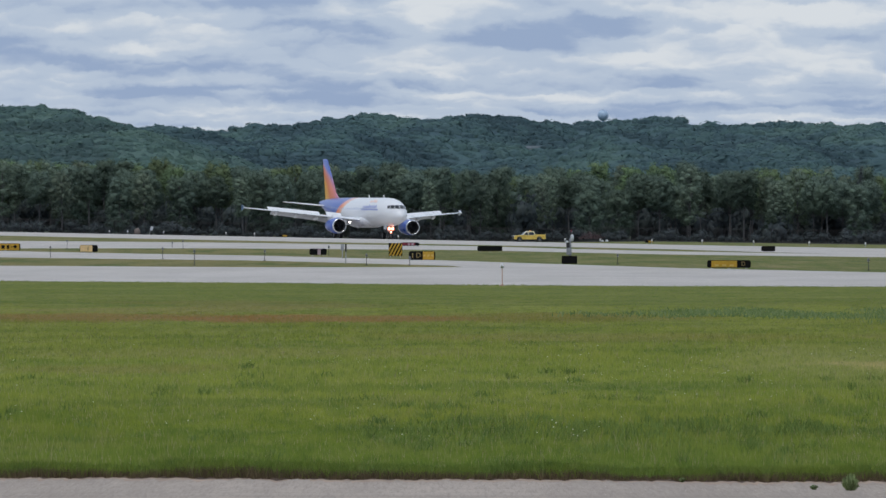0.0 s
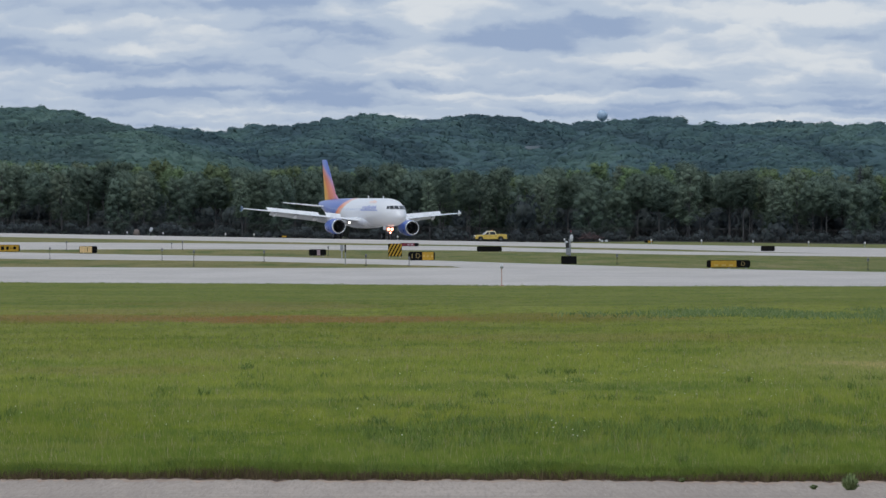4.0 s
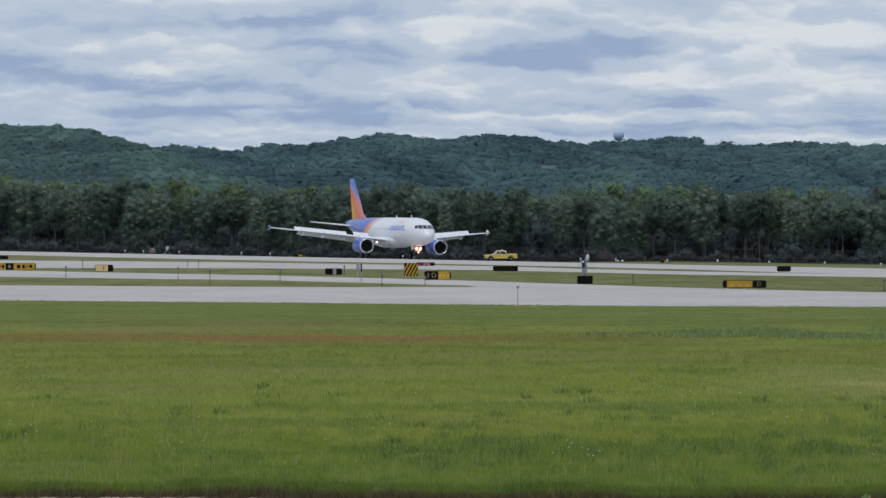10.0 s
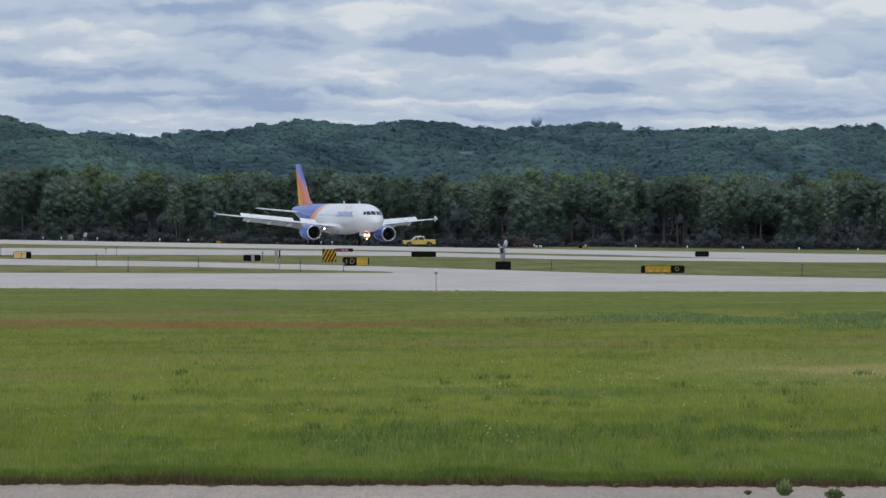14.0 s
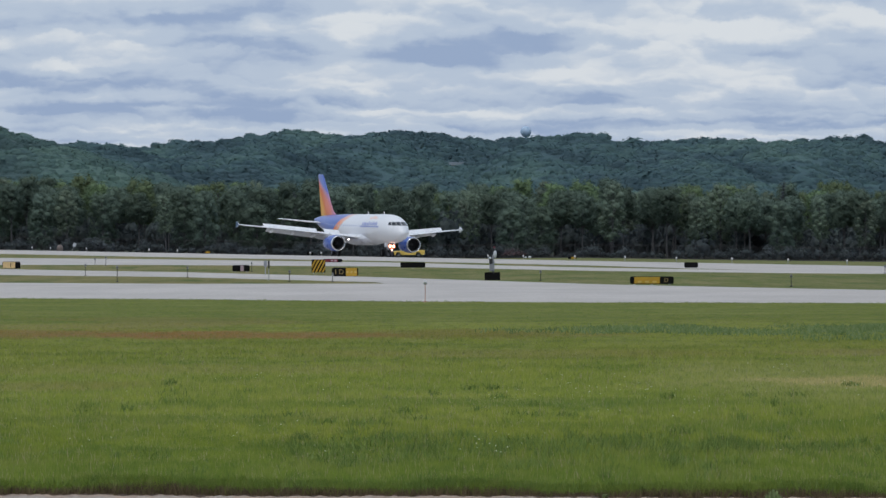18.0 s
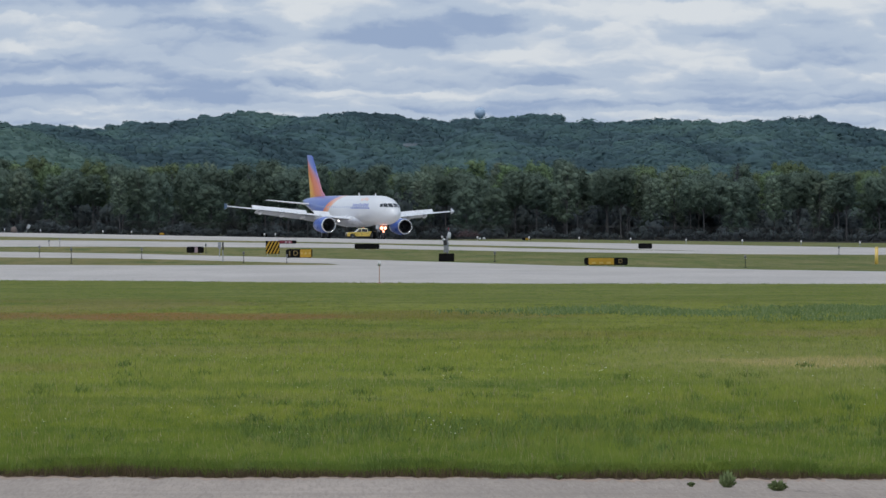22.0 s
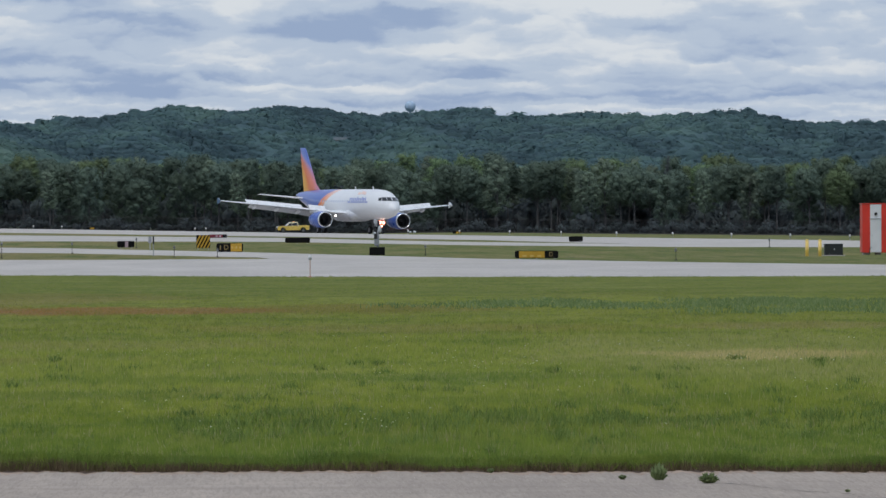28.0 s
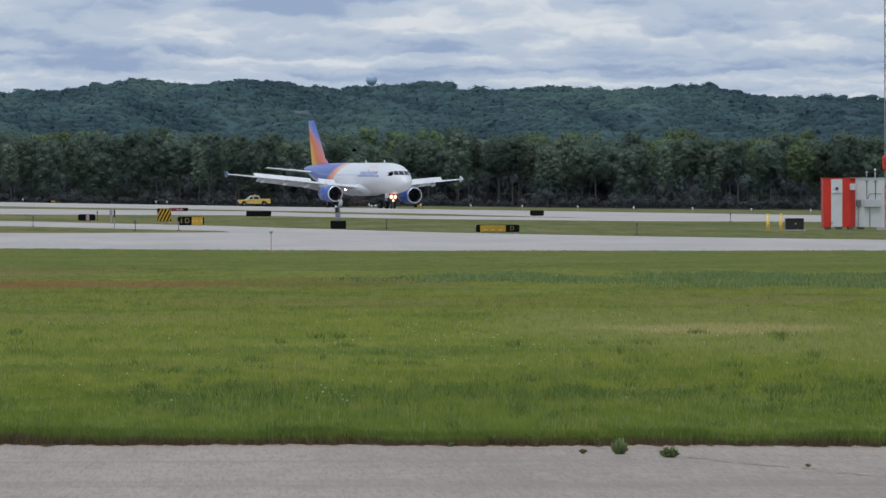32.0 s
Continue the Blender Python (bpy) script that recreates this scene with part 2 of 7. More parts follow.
    c = mix_node(nt, range_node(nt, where.outputs[1], 285, 330, 0, 0.78), c, mix_node(nt, range_node(nt, where.outputs[0], -14, 8), (0.31, 0.26, 0.145), (0.180, 0.212, 0.084)))
    c = mix_node(nt, calc(nt, "MULTIPLY", range_node(nt, where.outputs[1], 290, 330, 0, 0.6), range_node(nt, bands, 0.46, 0.6)), c, (0.30, 0.27, 0.15))
    drift = noise_node(nt, 1.0, 5, 0.65, pos, (0.22, 0.022, 0.1))
    afar = range_node(nt, where.outputs[1], 285, 330)
    c = mix_node(nt, calc(nt, "MULTIPLY", afar, range_node(nt, drift, 0.50, 0.60, 0, 0.8)), c, (0.112, 0.168, 0.060))
    c = mix_node(nt, calc(nt, "MULTIPLY", afar, range_node(nt, drift, 0.38, 0.48, 0.75, 0)), c, (0.36, 0.30, 0.18))
    worn = noise_node(nt, 1.0, 5, 0.7, pos, (1.1, 0.05, 0.1))
    c = mix_node(nt, calc(nt, "MULTIPLY", afar, range_node(nt, worn, 0.52, 0.64, 0, 0.6)), c, (0.33, 0.285, 0.17))
    c = mix_node(nt, calc(nt, "MULTIPLY", afar, range_node(nt, worn, 0.36, 0.47, 0.6, 0)), c, (0.12, 0.175, 0.065))
    mottle = noise_node(nt, 1.0, 4, 0.75, pos, (4.5, 0.7, 1.0))
    c = mix_node(nt, range_node(nt, mottle, 0.52, 0.66, 0, 0.68), c, (0.092, 0.15, 0.045))
    c = mix_node(nt, range_node(nt, mottle, 0.32, 0.44, 0.55, 0), c, (0.35, 0.345, 0.16))
    if blades:
        one = geo.outputs["Random Per Island"]
        # blade-to-blade contrast is lowered with distance, to fit the camera's view
        even = range_node(nt, where.outputs[1], 110, 240, 1.0, 0.6)
        c = mix_node(nt, calc(nt, "MULTIPLY", even, range_node(nt, one, 0.0, 1.0, 0.0, 0.5, False)), c, (0.075, 0.13, 0.018))
        c = mix_node(nt, calc(nt, "MULTIPLY", even, range_node(nt, one, 0.78, 1.0, 0.0, 0.32)), c, (0.40, 0.42, 0.15))
        b.inputs["Roughness"].default_value = 0.6
        b.inputs["Specular IOR Level"].default_value = 0.1
        b.inputs["Transmission Weight"].default_value = 0.0
    else:
        c = mix_node(nt, 0.3, c, (0.12, 0.105, 0.05))
        sep = nt.nodes.new("ShaderNodeSeparateXYZ")
        nt.links.new(pos, sep.inputs[0])
        ragged_y = calc(nt, "ADD", sep.outputs[1], calc(nt, "MULTIPLY", calc(nt, "SUBTRACT", mid, 0.5), 40.0))
        c = mix_node(nt, range_node(nt, ragged_y, 1500, 1600), c, (0.035, 0.06, 0.05))
        # the trees' shade is put into the soil colour along the wood's edge
        c = mix_node(nt, calc(nt, "MULTIPLY", range_node(nt, ragged_y, 1246, 1262), range_node(nt, ragged_y, 1500, 1600, 1, 0)), c, mix_node(nt, mid, (0.034, 0.033, 0.036), (0.055, 0.052, 0.05)))
        b.inputs["Roughness"].default_value = 0.95
        b.inputs["Specular IOR Level"].default_value = 0.1
        bump_node(nt, b, fine, 0.6, 0.1)
    wide = nt.nodes.new("ShaderNodeVectorMath")
    wide.operation = "MULTIPLY"
    nt.links.new(c, wide.inputs[0])
    wide.inputs[1].default_value = (0.865, 0.87, 0.70)
    c = wide.outputs[0]
    nt.links.new(c, b.inputs["Base Color"])
    return m


def foliage(name, dark, mid, light, spread=0.25, size=0.12, leafy=0.0, alike=False, vary=0.7, thin=0.0):
    """Leaves: shade by leaf, by bough and by tree."""
    m, nt, b = shader(name)
    geo = nt.nodes.new("ShaderNodeNewGeometry")
    info = nt.nodes.new("ShaderNodeObjectInfo")
    n = noise_node(nt, size, 4, 0.6, geo.outputs["Position"])
    c = mix_node(nt, range_node(nt, n, 0.3, 0.7), dark, mid)
    c = mix_node(nt, range_node(nt, geo.outputs["Random Per Island"], 0.3, 1.0, 0, vary, False), c, light)
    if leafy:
        # broad random patches, darker and lighter than the rest
        tone_patches = noise_node(nt, 1.0, 4, 0.6, geo.outputs["Position"], (0.014, 0.007, 0.045))
        c = mix_node(nt, range_node(nt, tone_patches, 0.50, 0.60, 0, 0.8), c, tuple(k * 0.76 for k in dark))
        c = mix_node(nt, range_node(nt, tone_patches, 0.34, 0.46, 0.55, 0), c, tuple(k * 1.08 for k in light))
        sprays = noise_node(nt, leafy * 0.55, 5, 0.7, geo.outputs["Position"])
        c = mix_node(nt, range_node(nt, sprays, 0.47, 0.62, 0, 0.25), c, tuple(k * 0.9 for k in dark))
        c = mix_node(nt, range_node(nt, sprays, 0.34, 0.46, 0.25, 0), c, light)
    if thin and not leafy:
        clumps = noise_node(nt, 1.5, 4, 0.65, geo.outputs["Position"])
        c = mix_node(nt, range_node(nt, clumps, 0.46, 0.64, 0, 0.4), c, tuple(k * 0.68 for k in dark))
    hsv = nt.nodes.new("ShaderNodeHueSaturation")
    nt.links.new(c, hsv.inputs["Color"])
    if not alike:
        nt.links.new(range_node(nt, info.outputs["Random"], 0, 1, 0.5 - 0.02, 0.5 + 0.015, False), hsv.inputs["Hue"])
        nt.links.new(range_node(nt, info.outputs["Random"], 0, 1, 1 - spread, 1 + spread, False), hsv.inputs["Value"])
    nt.links.new(hsv.outputs[0], b.inputs["Base Color"])
    b.inputs["Roughness"].default_value = 0.7
    b.inputs["Specular IOR Level"].default_value = 0.2
    if leafy:
        bump_node(nt, b, noise_node(nt, leafy, 5, 0.65, geo.outputs["Position"]), 0.5, 0.6)
    if thin:
        # light that comes through the leaf
        back = nt.nodes.new("ShaderNodeBsdfTranslucent")
        nt.links.new(hsv.outputs[0], back.inputs["Color"])
        both = nt.nodes.new("ShaderNodeMixShader")
        both.inputs[0].default_value = thin
        nt.links.new(b.outputs[0], both.inputs[1])
        nt.links.new(back.outputs[0], both.inputs[2])
        nt.links.new(both.outputs[0], nt.nodes["Material Output"].inputs["Surface"])
    return m


def paving(name, light, dark, joint, tar):
    """Weathered airfield concrete or asphalt: stains, aggregate, worn joints across and along."""
    m, nt, b = shader(name)
    pos = nt.nodes.new("ShaderNodeNewGeometry").outputs["Position"]
    stain = noise_node(nt, 1.0, 6, 0.62, pos, (0.16, 0.03, 0.1))
    grit = noise_node(nt, 1.0, 6, 0.8, pos, (11.0, 3.0, 5.0) if tar else (26.0, 1.2, 5.0))
    c = mix_node(nt, range_node(nt, stain, 0.32, 0.68), dark, light)
    c = mix_node(nt, range_node(nt, grit, 0.42, 0.68, 0, 0.6), c, tuple(k * 0.66 for k in dark))
    if not tar:
        streak = noise_node(nt, 1.0, 4, 0.6, pos, (0.12, 3.2, 1.0))
        c = mix_node(nt, range_node(nt, streak, 0.5, 0.7, 0, 0.25), c, tuple(k * 0.72 for k in dark))
        blot = noise_node(nt, 1.0, 5, 0.7, pos, (3.2, 0.55, 1.0))
        c = mix_node(nt, range_node(nt, blot, 0.5, 0.66, 0, 0.3), c, tuple(k * 0.78 for k in dark))
        c = mix_node(nt, range_node(nt, blot, 0.34, 0.46, 0.2, 0), c, tuple(min(1, k * 1.2) for k in light))
        stones = noise_node(nt, 1.0, 2, 0.9, pos, (60.0, 2.2, 10.0))
        c = mix_node(nt, range_node(nt, stones, 0.6, 0.74, 0, 0.6), c, tuple(min(1, k * 1.3) for k in light))
    tracks = noise_node(nt, 1.0, 4, 0.6, pos, (0.04, 0.42, 1.0))
    c = mix_node(nt, range_node(nt, tracks, 0.5, 0.66, 0, 0.35), c, tuple(k * 0.74 for k in dark))
    if joint:
        br = nt.nodes.new("ShaderNodeTexBrick")
        mp = nt.nodes.new("ShaderNodeMapping")
        mp.inputs["Rotation"].default_value = (0, 0, radians(tar))
        nt.links.new(pos, mp.inputs[0])
        nt.links.new(mp.outputs[0], br.inputs["Vector"])
        br.offset = 0.0
        br.inputs["Scale"].default_value = 1.0
        br.inputs["Brick Width"].default_value = br.inputs["Row Height"].default_value = joint
        br.inputs["Mortar Size"].default_value, br.inputs["Mortar Smooth"].default_value = 0.05, 0.3
        c = mix_node(nt, calc(nt, "MULTIPLY", br.outputs["Fac"], 0.6), c, (0.07, 0.065, 0.06))
    nt.links.new(c, b.inputs["Base Color"])
    b.inputs["Roughness"].default_value = 0.88
    b.inputs["Specular IOR Level"].default_value = 0.25
    bump_node(nt, b, grit, 0.5, 0.02)
    return m


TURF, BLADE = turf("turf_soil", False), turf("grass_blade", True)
CONCRETE = paving("airfield_concrete", (0.58, 0.54, 0.502), (0.48, 0.447, 0.413), 0, 20)
APRON = paving("weathered_asphalt", (0.495, 0.415, 0.350), (0.372, 0.312, 0.263), 0, 0)
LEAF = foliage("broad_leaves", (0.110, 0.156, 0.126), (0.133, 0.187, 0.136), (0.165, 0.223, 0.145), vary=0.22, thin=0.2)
# yellow-green and lighter: the light on the tall back treetops is in this colour
LEAF_TOPLIT = foliage("toplit_yellow_green_leaves", (0.140, 0.200, 0.108), (0.168, 0.236, 0.116), (0.208, 0.279, 0.127), vary=0.3, thin=0.2)
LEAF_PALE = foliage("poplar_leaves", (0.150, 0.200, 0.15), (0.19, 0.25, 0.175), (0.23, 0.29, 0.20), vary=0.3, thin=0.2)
# the wood's lower shade and bluish haze are put into these leaf colours
LEAF_DARK = foliage("shade_tinted_dark_leaves", (0.072, 0.088, 0.098), (0.092, 0.114, 0.118), (0.118, 0.146, 0.134), thin=0.4)
# distance haze is put into both hill leaf colours as blue
SHOULDER_LEAF = foliage("hazed_shoulder_leaves", (0.085, 0.148, 0.153), (0.113, 0.197, 0.177), (0.160, 0.256, 0.196), size=0.05, leafy=0.8, alike=True, vary=0.4, thin=0.3)
FAR_LEAF = foliage("hazed_hill_leaves", (0.076, 0.136, 0.163), (0.101, 0.183, 0.186), (0.140, 0.234, 0.200), size=0.05, leafy=0.8, alike=True, vary=0.4, thin=0.3)
REED = foliage("reed_blades", (0.078, 0.132, 0.038), (0.118, 0.178, 0.052), (0.22, 0.27, 0.12), size=0.6, alike=True)
WEED = foliage("weed_leaves", (0.145, 0.20, 0.08), (0.23, 0.30, 0.12), (0.40, 0.46, 0.22), size=6, alike=True)
BARK = mat("bark", (0.12, 0.118, 0.118), 0.9, var=0.4, scale=0.8, fine=9, bump=0.5)
WHITE = mat("white_aircraft_paint", (0.82, 0.83, 0.85), 0.3, var=0.05, scale=0.7, fine=12, bump=0.02, coat=0.3)
GREYP = mat("light_grey_paint", (0.62, 0.64, 0.66), 0.4, var=0.08, scale=1, bump=0.03)
BLUE = mat("blue_aircraft_paint", (0.045, 0.12, 0.48), 0.3, var=0.08, scale=0.8, fine=14, bump=0.02, coat=0.3)
FENCEB = mat("dark_teal_fence_paint", (0.03, 0.10, 0.20), 0.35, var=0.06)
DEEPBLUE = mat("lettering_blue", (0.25, 0.30, 0.60), 0.35, var=0.06)
ORANGE = mat("orange_paint", (0.85, 0.25, 0.07), 0.35, var=0.06)
PEACH = mat("pale_orange_mark", (0.88, 0.64, 0.55), 0.35, var=0.06)
LIP = mat("polished_inlet_lip", (0.78, 0.79, 0.80), 0.22, 0.9, var=0.05, bump=0.02)
DUCT = mat("dark_engine_duct", (0.07, 0.07, 0.075), 0.5, 0.3, var=0.2)
FANM = mat("fan_blades_titanium", (0.06, 0.06, 0.065), 0.5, 0.4, var=0.2)
STRUT = mat("dull_dark_metal", (0.20, 0.20, 0.21), 0.5, 0.4, var=0.15)
PANE = mat("cabin_pane", (0.44, 0.49, 0.68), 0.2, var=0.1, bump=0.0)
SENSOR = mat("weathered_grey_housing", (0.30, 0.31, 0.33), 0.6, var=0.2, scale=4)
STAKE = mat("faded_orange_stake", (0.62, 0.38, 0.30), 0.6, var=0.15, scale=4)
RUBBER = mat("tyre_rubber", (0.025, 0.025, 0.026), 0.85, var=0.3)
GLASS = mat("dark_window_glass", (0.02, 0.024, 0.03), 0.08, var=0.2, bump=0.0, coat=0.6)
# glowing red disc, wider than the lamp, stands in for its halo
TAXI_GLOW = glow("taxi_light_glow", (1.0, 0.28, 0.15), 2.4)
TAXI_CORE = glow("taxi_light_core", (1.0, 0.72, 0.62), 5.0)
WHITE_GLOW = glow("landing_light_glow", (1.0, 0.95, 0.85), 9)
AMBER_GLOW = glow("amber_beacon_glow", (1.0, 0.36, 0.08), 0.22)
YELLOW = mat("safety_yellow_paint", (0.88, 0.60, 0.13), 0.3, var=0.08, scale=1.5, bump=0.02, coat=0.9)
# the sky's reflection on the truck's cab and hood is painted in as cream
SKY_PALED = mat("sky_paled_yellow_paint", (0.88, 0.77, 0.46), 0.25, var=0.06, scale=1.5, bump=0.02, coat=0.8)
SIGNY = mat("sign_yellow_panel", (0.55, 0.32, 0.025), 0.6, var=0.15, scale=3)
SIGNK = mat("sign_black_panel", (0.010, 0.010, 0.010), 0.85, var=0.25, scale=3)
SIGNL = mat("dull_gold_legend", (0.27, 0.19, 0.065), 0.6, var=0.15, scale=3)
SIGNM = mat("faded_yellow_legend", (0.66, 0.45, 0.12), 0.6, var=0.15, scale=3)
# glare on the turned sign's face is put into this paler yellow
SIGNC = mat("glare_paled_yellow_panel", (0.78, 0.55, 0.26), 0.5, var=0.2, scale=3)
SIGNR = mat("sign_red_panel", (0.20, 0.018, 0.035), 0.45, var=0.2, scale=3)
for _m in (SIGNK,):
    _m.node_tree.nodes["Principled BSDF"].inputs["Specular IOR Level"].default_value = 0.1
SIGNW = mat("sign_white_paint", (0.72, 0.70, 0.72), 0.5, var=0.12, scale=3)
CHROME = mat("bright_trim", (0.6, 0.6, 0.62), 0.25, 0.9, var=0.1)
PLASTIC = mat("black_plastic", (0.03, 0.03, 0.032), 0.6, var=0.2)
SHED_RED = mat("shelter_red_orange_paint", (0.72, 0.040, 0.020), 0.45, var=0.14, scale=0.9, fine=14)
SHED_WHITE = mat("shelter_white_paint", (0.76, 0.76, 0.77), 0.5, var=0.1, scale=0.9, fine=14)
GALV = mat("galvanised_steel", (0.45, 0.46, 0.47), 0.45, 0.6, var=0.2)
GREENBLK = mat("dark_green_transformer_paint", (0.014, 0.018, 0.018), 0.6, var=0.2)
STEEL_DARK = mat("dark_fence_wire", (0.05, 0.045, 0.045), 0.7, 0.3, var=0.25)
TANK = mat("pale_blue_tank_paint", (0.42, 0.56, 0.72), 0.45, var=0.1, scale=0.3, fine=3)
BRUSH = mat("dry_brush_twigs", (0.11, 0.07, 0.07), 0.9, var=0.4)
FLOWER = mat("white_flower_heads", (0.68, 0.70, 0.50), 0.8, var=0.1)
SIDING = mat("pale_cream_siding", (0.46, 0.45, 0.40), 0.8, var=0.15, scale=0.5, fine=4)
ROOF = mat("grey_shingle_roof", (0.13, 0.16, 0.18), 0.9, var=0.25, scale=0.4, fine=3)
CRACK = mat("dirt_filled_crack", (0.24, 0.21, 0.18), 0.95, var=0.3, scale=6)
SIGNP = mat("faded_pink_panel", (0.46, 0.34, 0.38), 0.5, var=0.15, scale=3)
TREEBOX = mat("brown_weathered_cover", (0.20, 0.16, 0.14), 0.8, var=0.25)
THATCH = mat("dry_thatch_and_soil", (0.08, 0.043, 0.02), 0.95, var=0.4, scale=3, fine=25, bump=0.8)
DRY = foliage("dry_grass_blades", (0.060, 0.044, 0.024), (0.105, 0.078, 0.042), (0.26, 0.20, 0.105), size=3, alike=True, vary=0.55)
TUFT = foliage("coarse_tuft_blades", (0.085, 0.140, 0.032), (0.14, 0.215, 0.046), (0.28, 0.345, 0.10), size=0.9, alike=True)
FEATHER = mat("black_feathers", (0.003, 0.003, 0.004), 1.0, var=0.2)
FEATHER.node_tree.nodes["Principled BSDF"].inputs["Specular IOR Level"].default_value = 0.0
STALK = foliage("pale_dry_stalks", (0.30, 0.27, 0.13), (0.38, 0.33, 0.18), (0.46, 0.40, 0.25), size=2, alike=True)
SAND = mat("sandy_edge_dirt", (0.42, 0.31, 0.235), 0.95, var=0.3, scale=3, fine=30, bump=0.6)


# ---- building helpers ----
def mesh_of(bm, name, smooth=False):
    me = bpy.data.meshes.new(name)
    bm.normal_update()
    bm.to_mesh(me)
    bm.free()
    if smooth:
        me.shade_smooth()
    return me


def part(name, bm, material, parent, label="", smooth=False):
    """One mesh object under a thing or under a part. bm: a bmesh, or a mesh to be shared."""
    me = mesh_of(bm, name, smooth) if isinstance(bm, bmesh.types.BMesh) else bm
    if not me.materials:
        me.materials.append(material)
    ob = new(name, me)
    ob.parent = parent
    return tagged(ob, label)


def thing(name, m, label, category, group="", kind=""):
    ob = new(name)
    ob.empty_display_size = 0.2
    ob.matrix_world = m
    return tagged(ob, label, category, group, kind)


def box(bm, c, s, bevel=0.0, m=None):
    """A box about c of size s, its edges rounded off."""
    b = bmesh.new()
    bmesh.ops.create_cube(b, size=1, matrix=Matrix.Translation(c) @ Matrix.Diagonal((*s, 1)))
    if bevel:
        bmesh.ops.bevel(b, geom=b.edges[:], offset=bevel, segments=2, affect="EDGES", profile=0.5)
    return pour(bm, b, m)


def pour(bm, b, m=None):
    if m is not None:
        bmesh.ops.transform(b, matrix=m, verts=b.verts)
    tmp = bpy.data.meshes.new("tmp")
    b.to_mesh(tmp)
    b.free()
    bm.from_mesh(tmp)
    bpy.data.meshes.remove(tmp)
    return bm


def rod(bm, p, q, r, r2=None, n=10, caps=True):
    """A round bar from p to q."""
    p, q = Vector(p), Vector(q)
    turn = (q - p).to_track_quat("Z", "Y").to_matrix().to_4x4()
    bmesh.ops.create_cone(bm, cap_ends=caps, segments=n, radius1=r, radius2=r if r2 is None else r2, depth=(q - p).length,
                          matrix=Matrix.Translation((p + q) / 2) @ turn)
    return bm


def loft(bm, rings, cap=True, closed=True):
    """A skin over rings of equally many points."""
    rows = [[bm.verts.new(p) for p in ring] for ring in rings]
    n = len(rows[0])
    for a, b in zip(rows, rows[1:]):
        for i in range(n if closed else n - 1):
            j = (i + 1) % n
            bm.faces.new((a[i], a[j], b[j], b[i]))
    if cap and closed:
        bm.faces.new(rows[0][::-1])
        bm.faces.new(rows[-1])
    bmesh.ops.recalc_face_normals(bm, faces=bm.faces[:])
    return bm


def prism(bm, outline, a, b, axis=1, bevel=0.0):
    """An outline in two axes, drawn out along the third from a to b."""
    t = bmesh.new()
    def at(p, k):
        q = list(p)
        q.insert(axis, k)
        return q
    lo, hi = [t.verts.new(at(p, a)) for p in outline], [t.verts.new(at(p, b)) for p in outline]
    t.faces.new(lo)
    t.faces.new(hi[::-1])
    for i in range(len(lo)):
        j = (i + 1) % len(lo)
        t.faces.new((lo[i], hi[i], hi[j], lo[j]))
    bmesh.ops.recalc_face_normals(t, faces=t.faces[:])
    if bevel:
        bmesh.ops.bevel(t, geom=t.edges[:], offset=bevel, segments=2, affect="EDGES", profile=0.5)
    return pour(bm, t)


def fast_mesh(name, verts, loops, per_face, material):
    """A large mesh straight from arrays: faces of per_face corners each."""
    me = bpy.data.meshes.new(name)
    me.vertices.add(len(verts))
    me.vertices.foreach_set("co", np.asarray(verts, dtype=np.float32).ravel())
    me.loops.add(len(loops))
    me.loops.foreach_set("vertex_index", np.asarray(loops, dtype=np.int32))
    k = len(loops) // per_face
    me.polygons.add(k)
    me.polygons.foreach_set("loop_start", np.arange(k, dtype=np.int32) * per_face)
    me.update(calc_edges=True)
    me.materials.append(material)
    return me


# ---- the ground ----
def ease(a, b, v):
    k = np.clip((v - a) / (b - a), 0, 1)
    return k * k * (3 - 2 * k)


def crest(x):
    """How far off the crown of the runway lies."""
    return 905 - 2.45 * x


def field(x, y):
    """Height of the airfield: level near by, leaning to one side farther off, falling beyond the runway's crown."""
    cx = np.clip(x, -160, 160)
    beyond = y - crest(cx)
    fall = 0.0027 - 0.0015 * ease(15, 42, cx)
    return -0.012 * cx * ease(450, 700, y) - 0.10 * ease(640, 860, y) - 0.0034 * np.clip(beyond, 0, 110) - fall * np.clip(beyond - 110, 0, 420)


def ridge_row(u):
    """Height over distance of the main ridge, in thousandths, by bearing in thousandths: knolls on a level line, shaped
    to fit the camera's view.
    """
    v = 13.95 + 0 * u
    for c, w, a in ((-41, 1.6, 0.47), (-25.5, 2.6, 0.5), (-10, 9, 1.67), (-16, 5, 0.30), (-4, 5, -0.02), (5, 3.5, 1.40), (11, 3, 1.09), (17, 1.5, 0.54), (22, 3.5, 1.08), (25.5, 0.9, 0.40), (29, 4, 1.33), (34, 3, 1.34), (46, 4, 0.49), (52, 3, 0.12), (61, 4, -0.12), (67, 6, -0.5), (84, 9, -0.57), (110, 20, -1.13)):
        v = v + a * np.exp(-((u - c) / w) ** 2)
    return v


def waves(x, y):
    """Spurs and hollows of the hillsides."""
    return (1.1 * np.sin(x / 74.0 + y / 95.0 + 0.6) * np.cos(y / 62.0 - x / 160.0) + np.sin(x / 41.0 + 1.3) * np.cos(y / 83.0 + 0.4) + 0.7 * np.sin(x / 23.0 - y / 61.0) + 0.6 * np.cos(x / 33.0 + y / 70.0 + 2.0) + 0.4 * np.sin(x / 13.0 + y / 90.0))


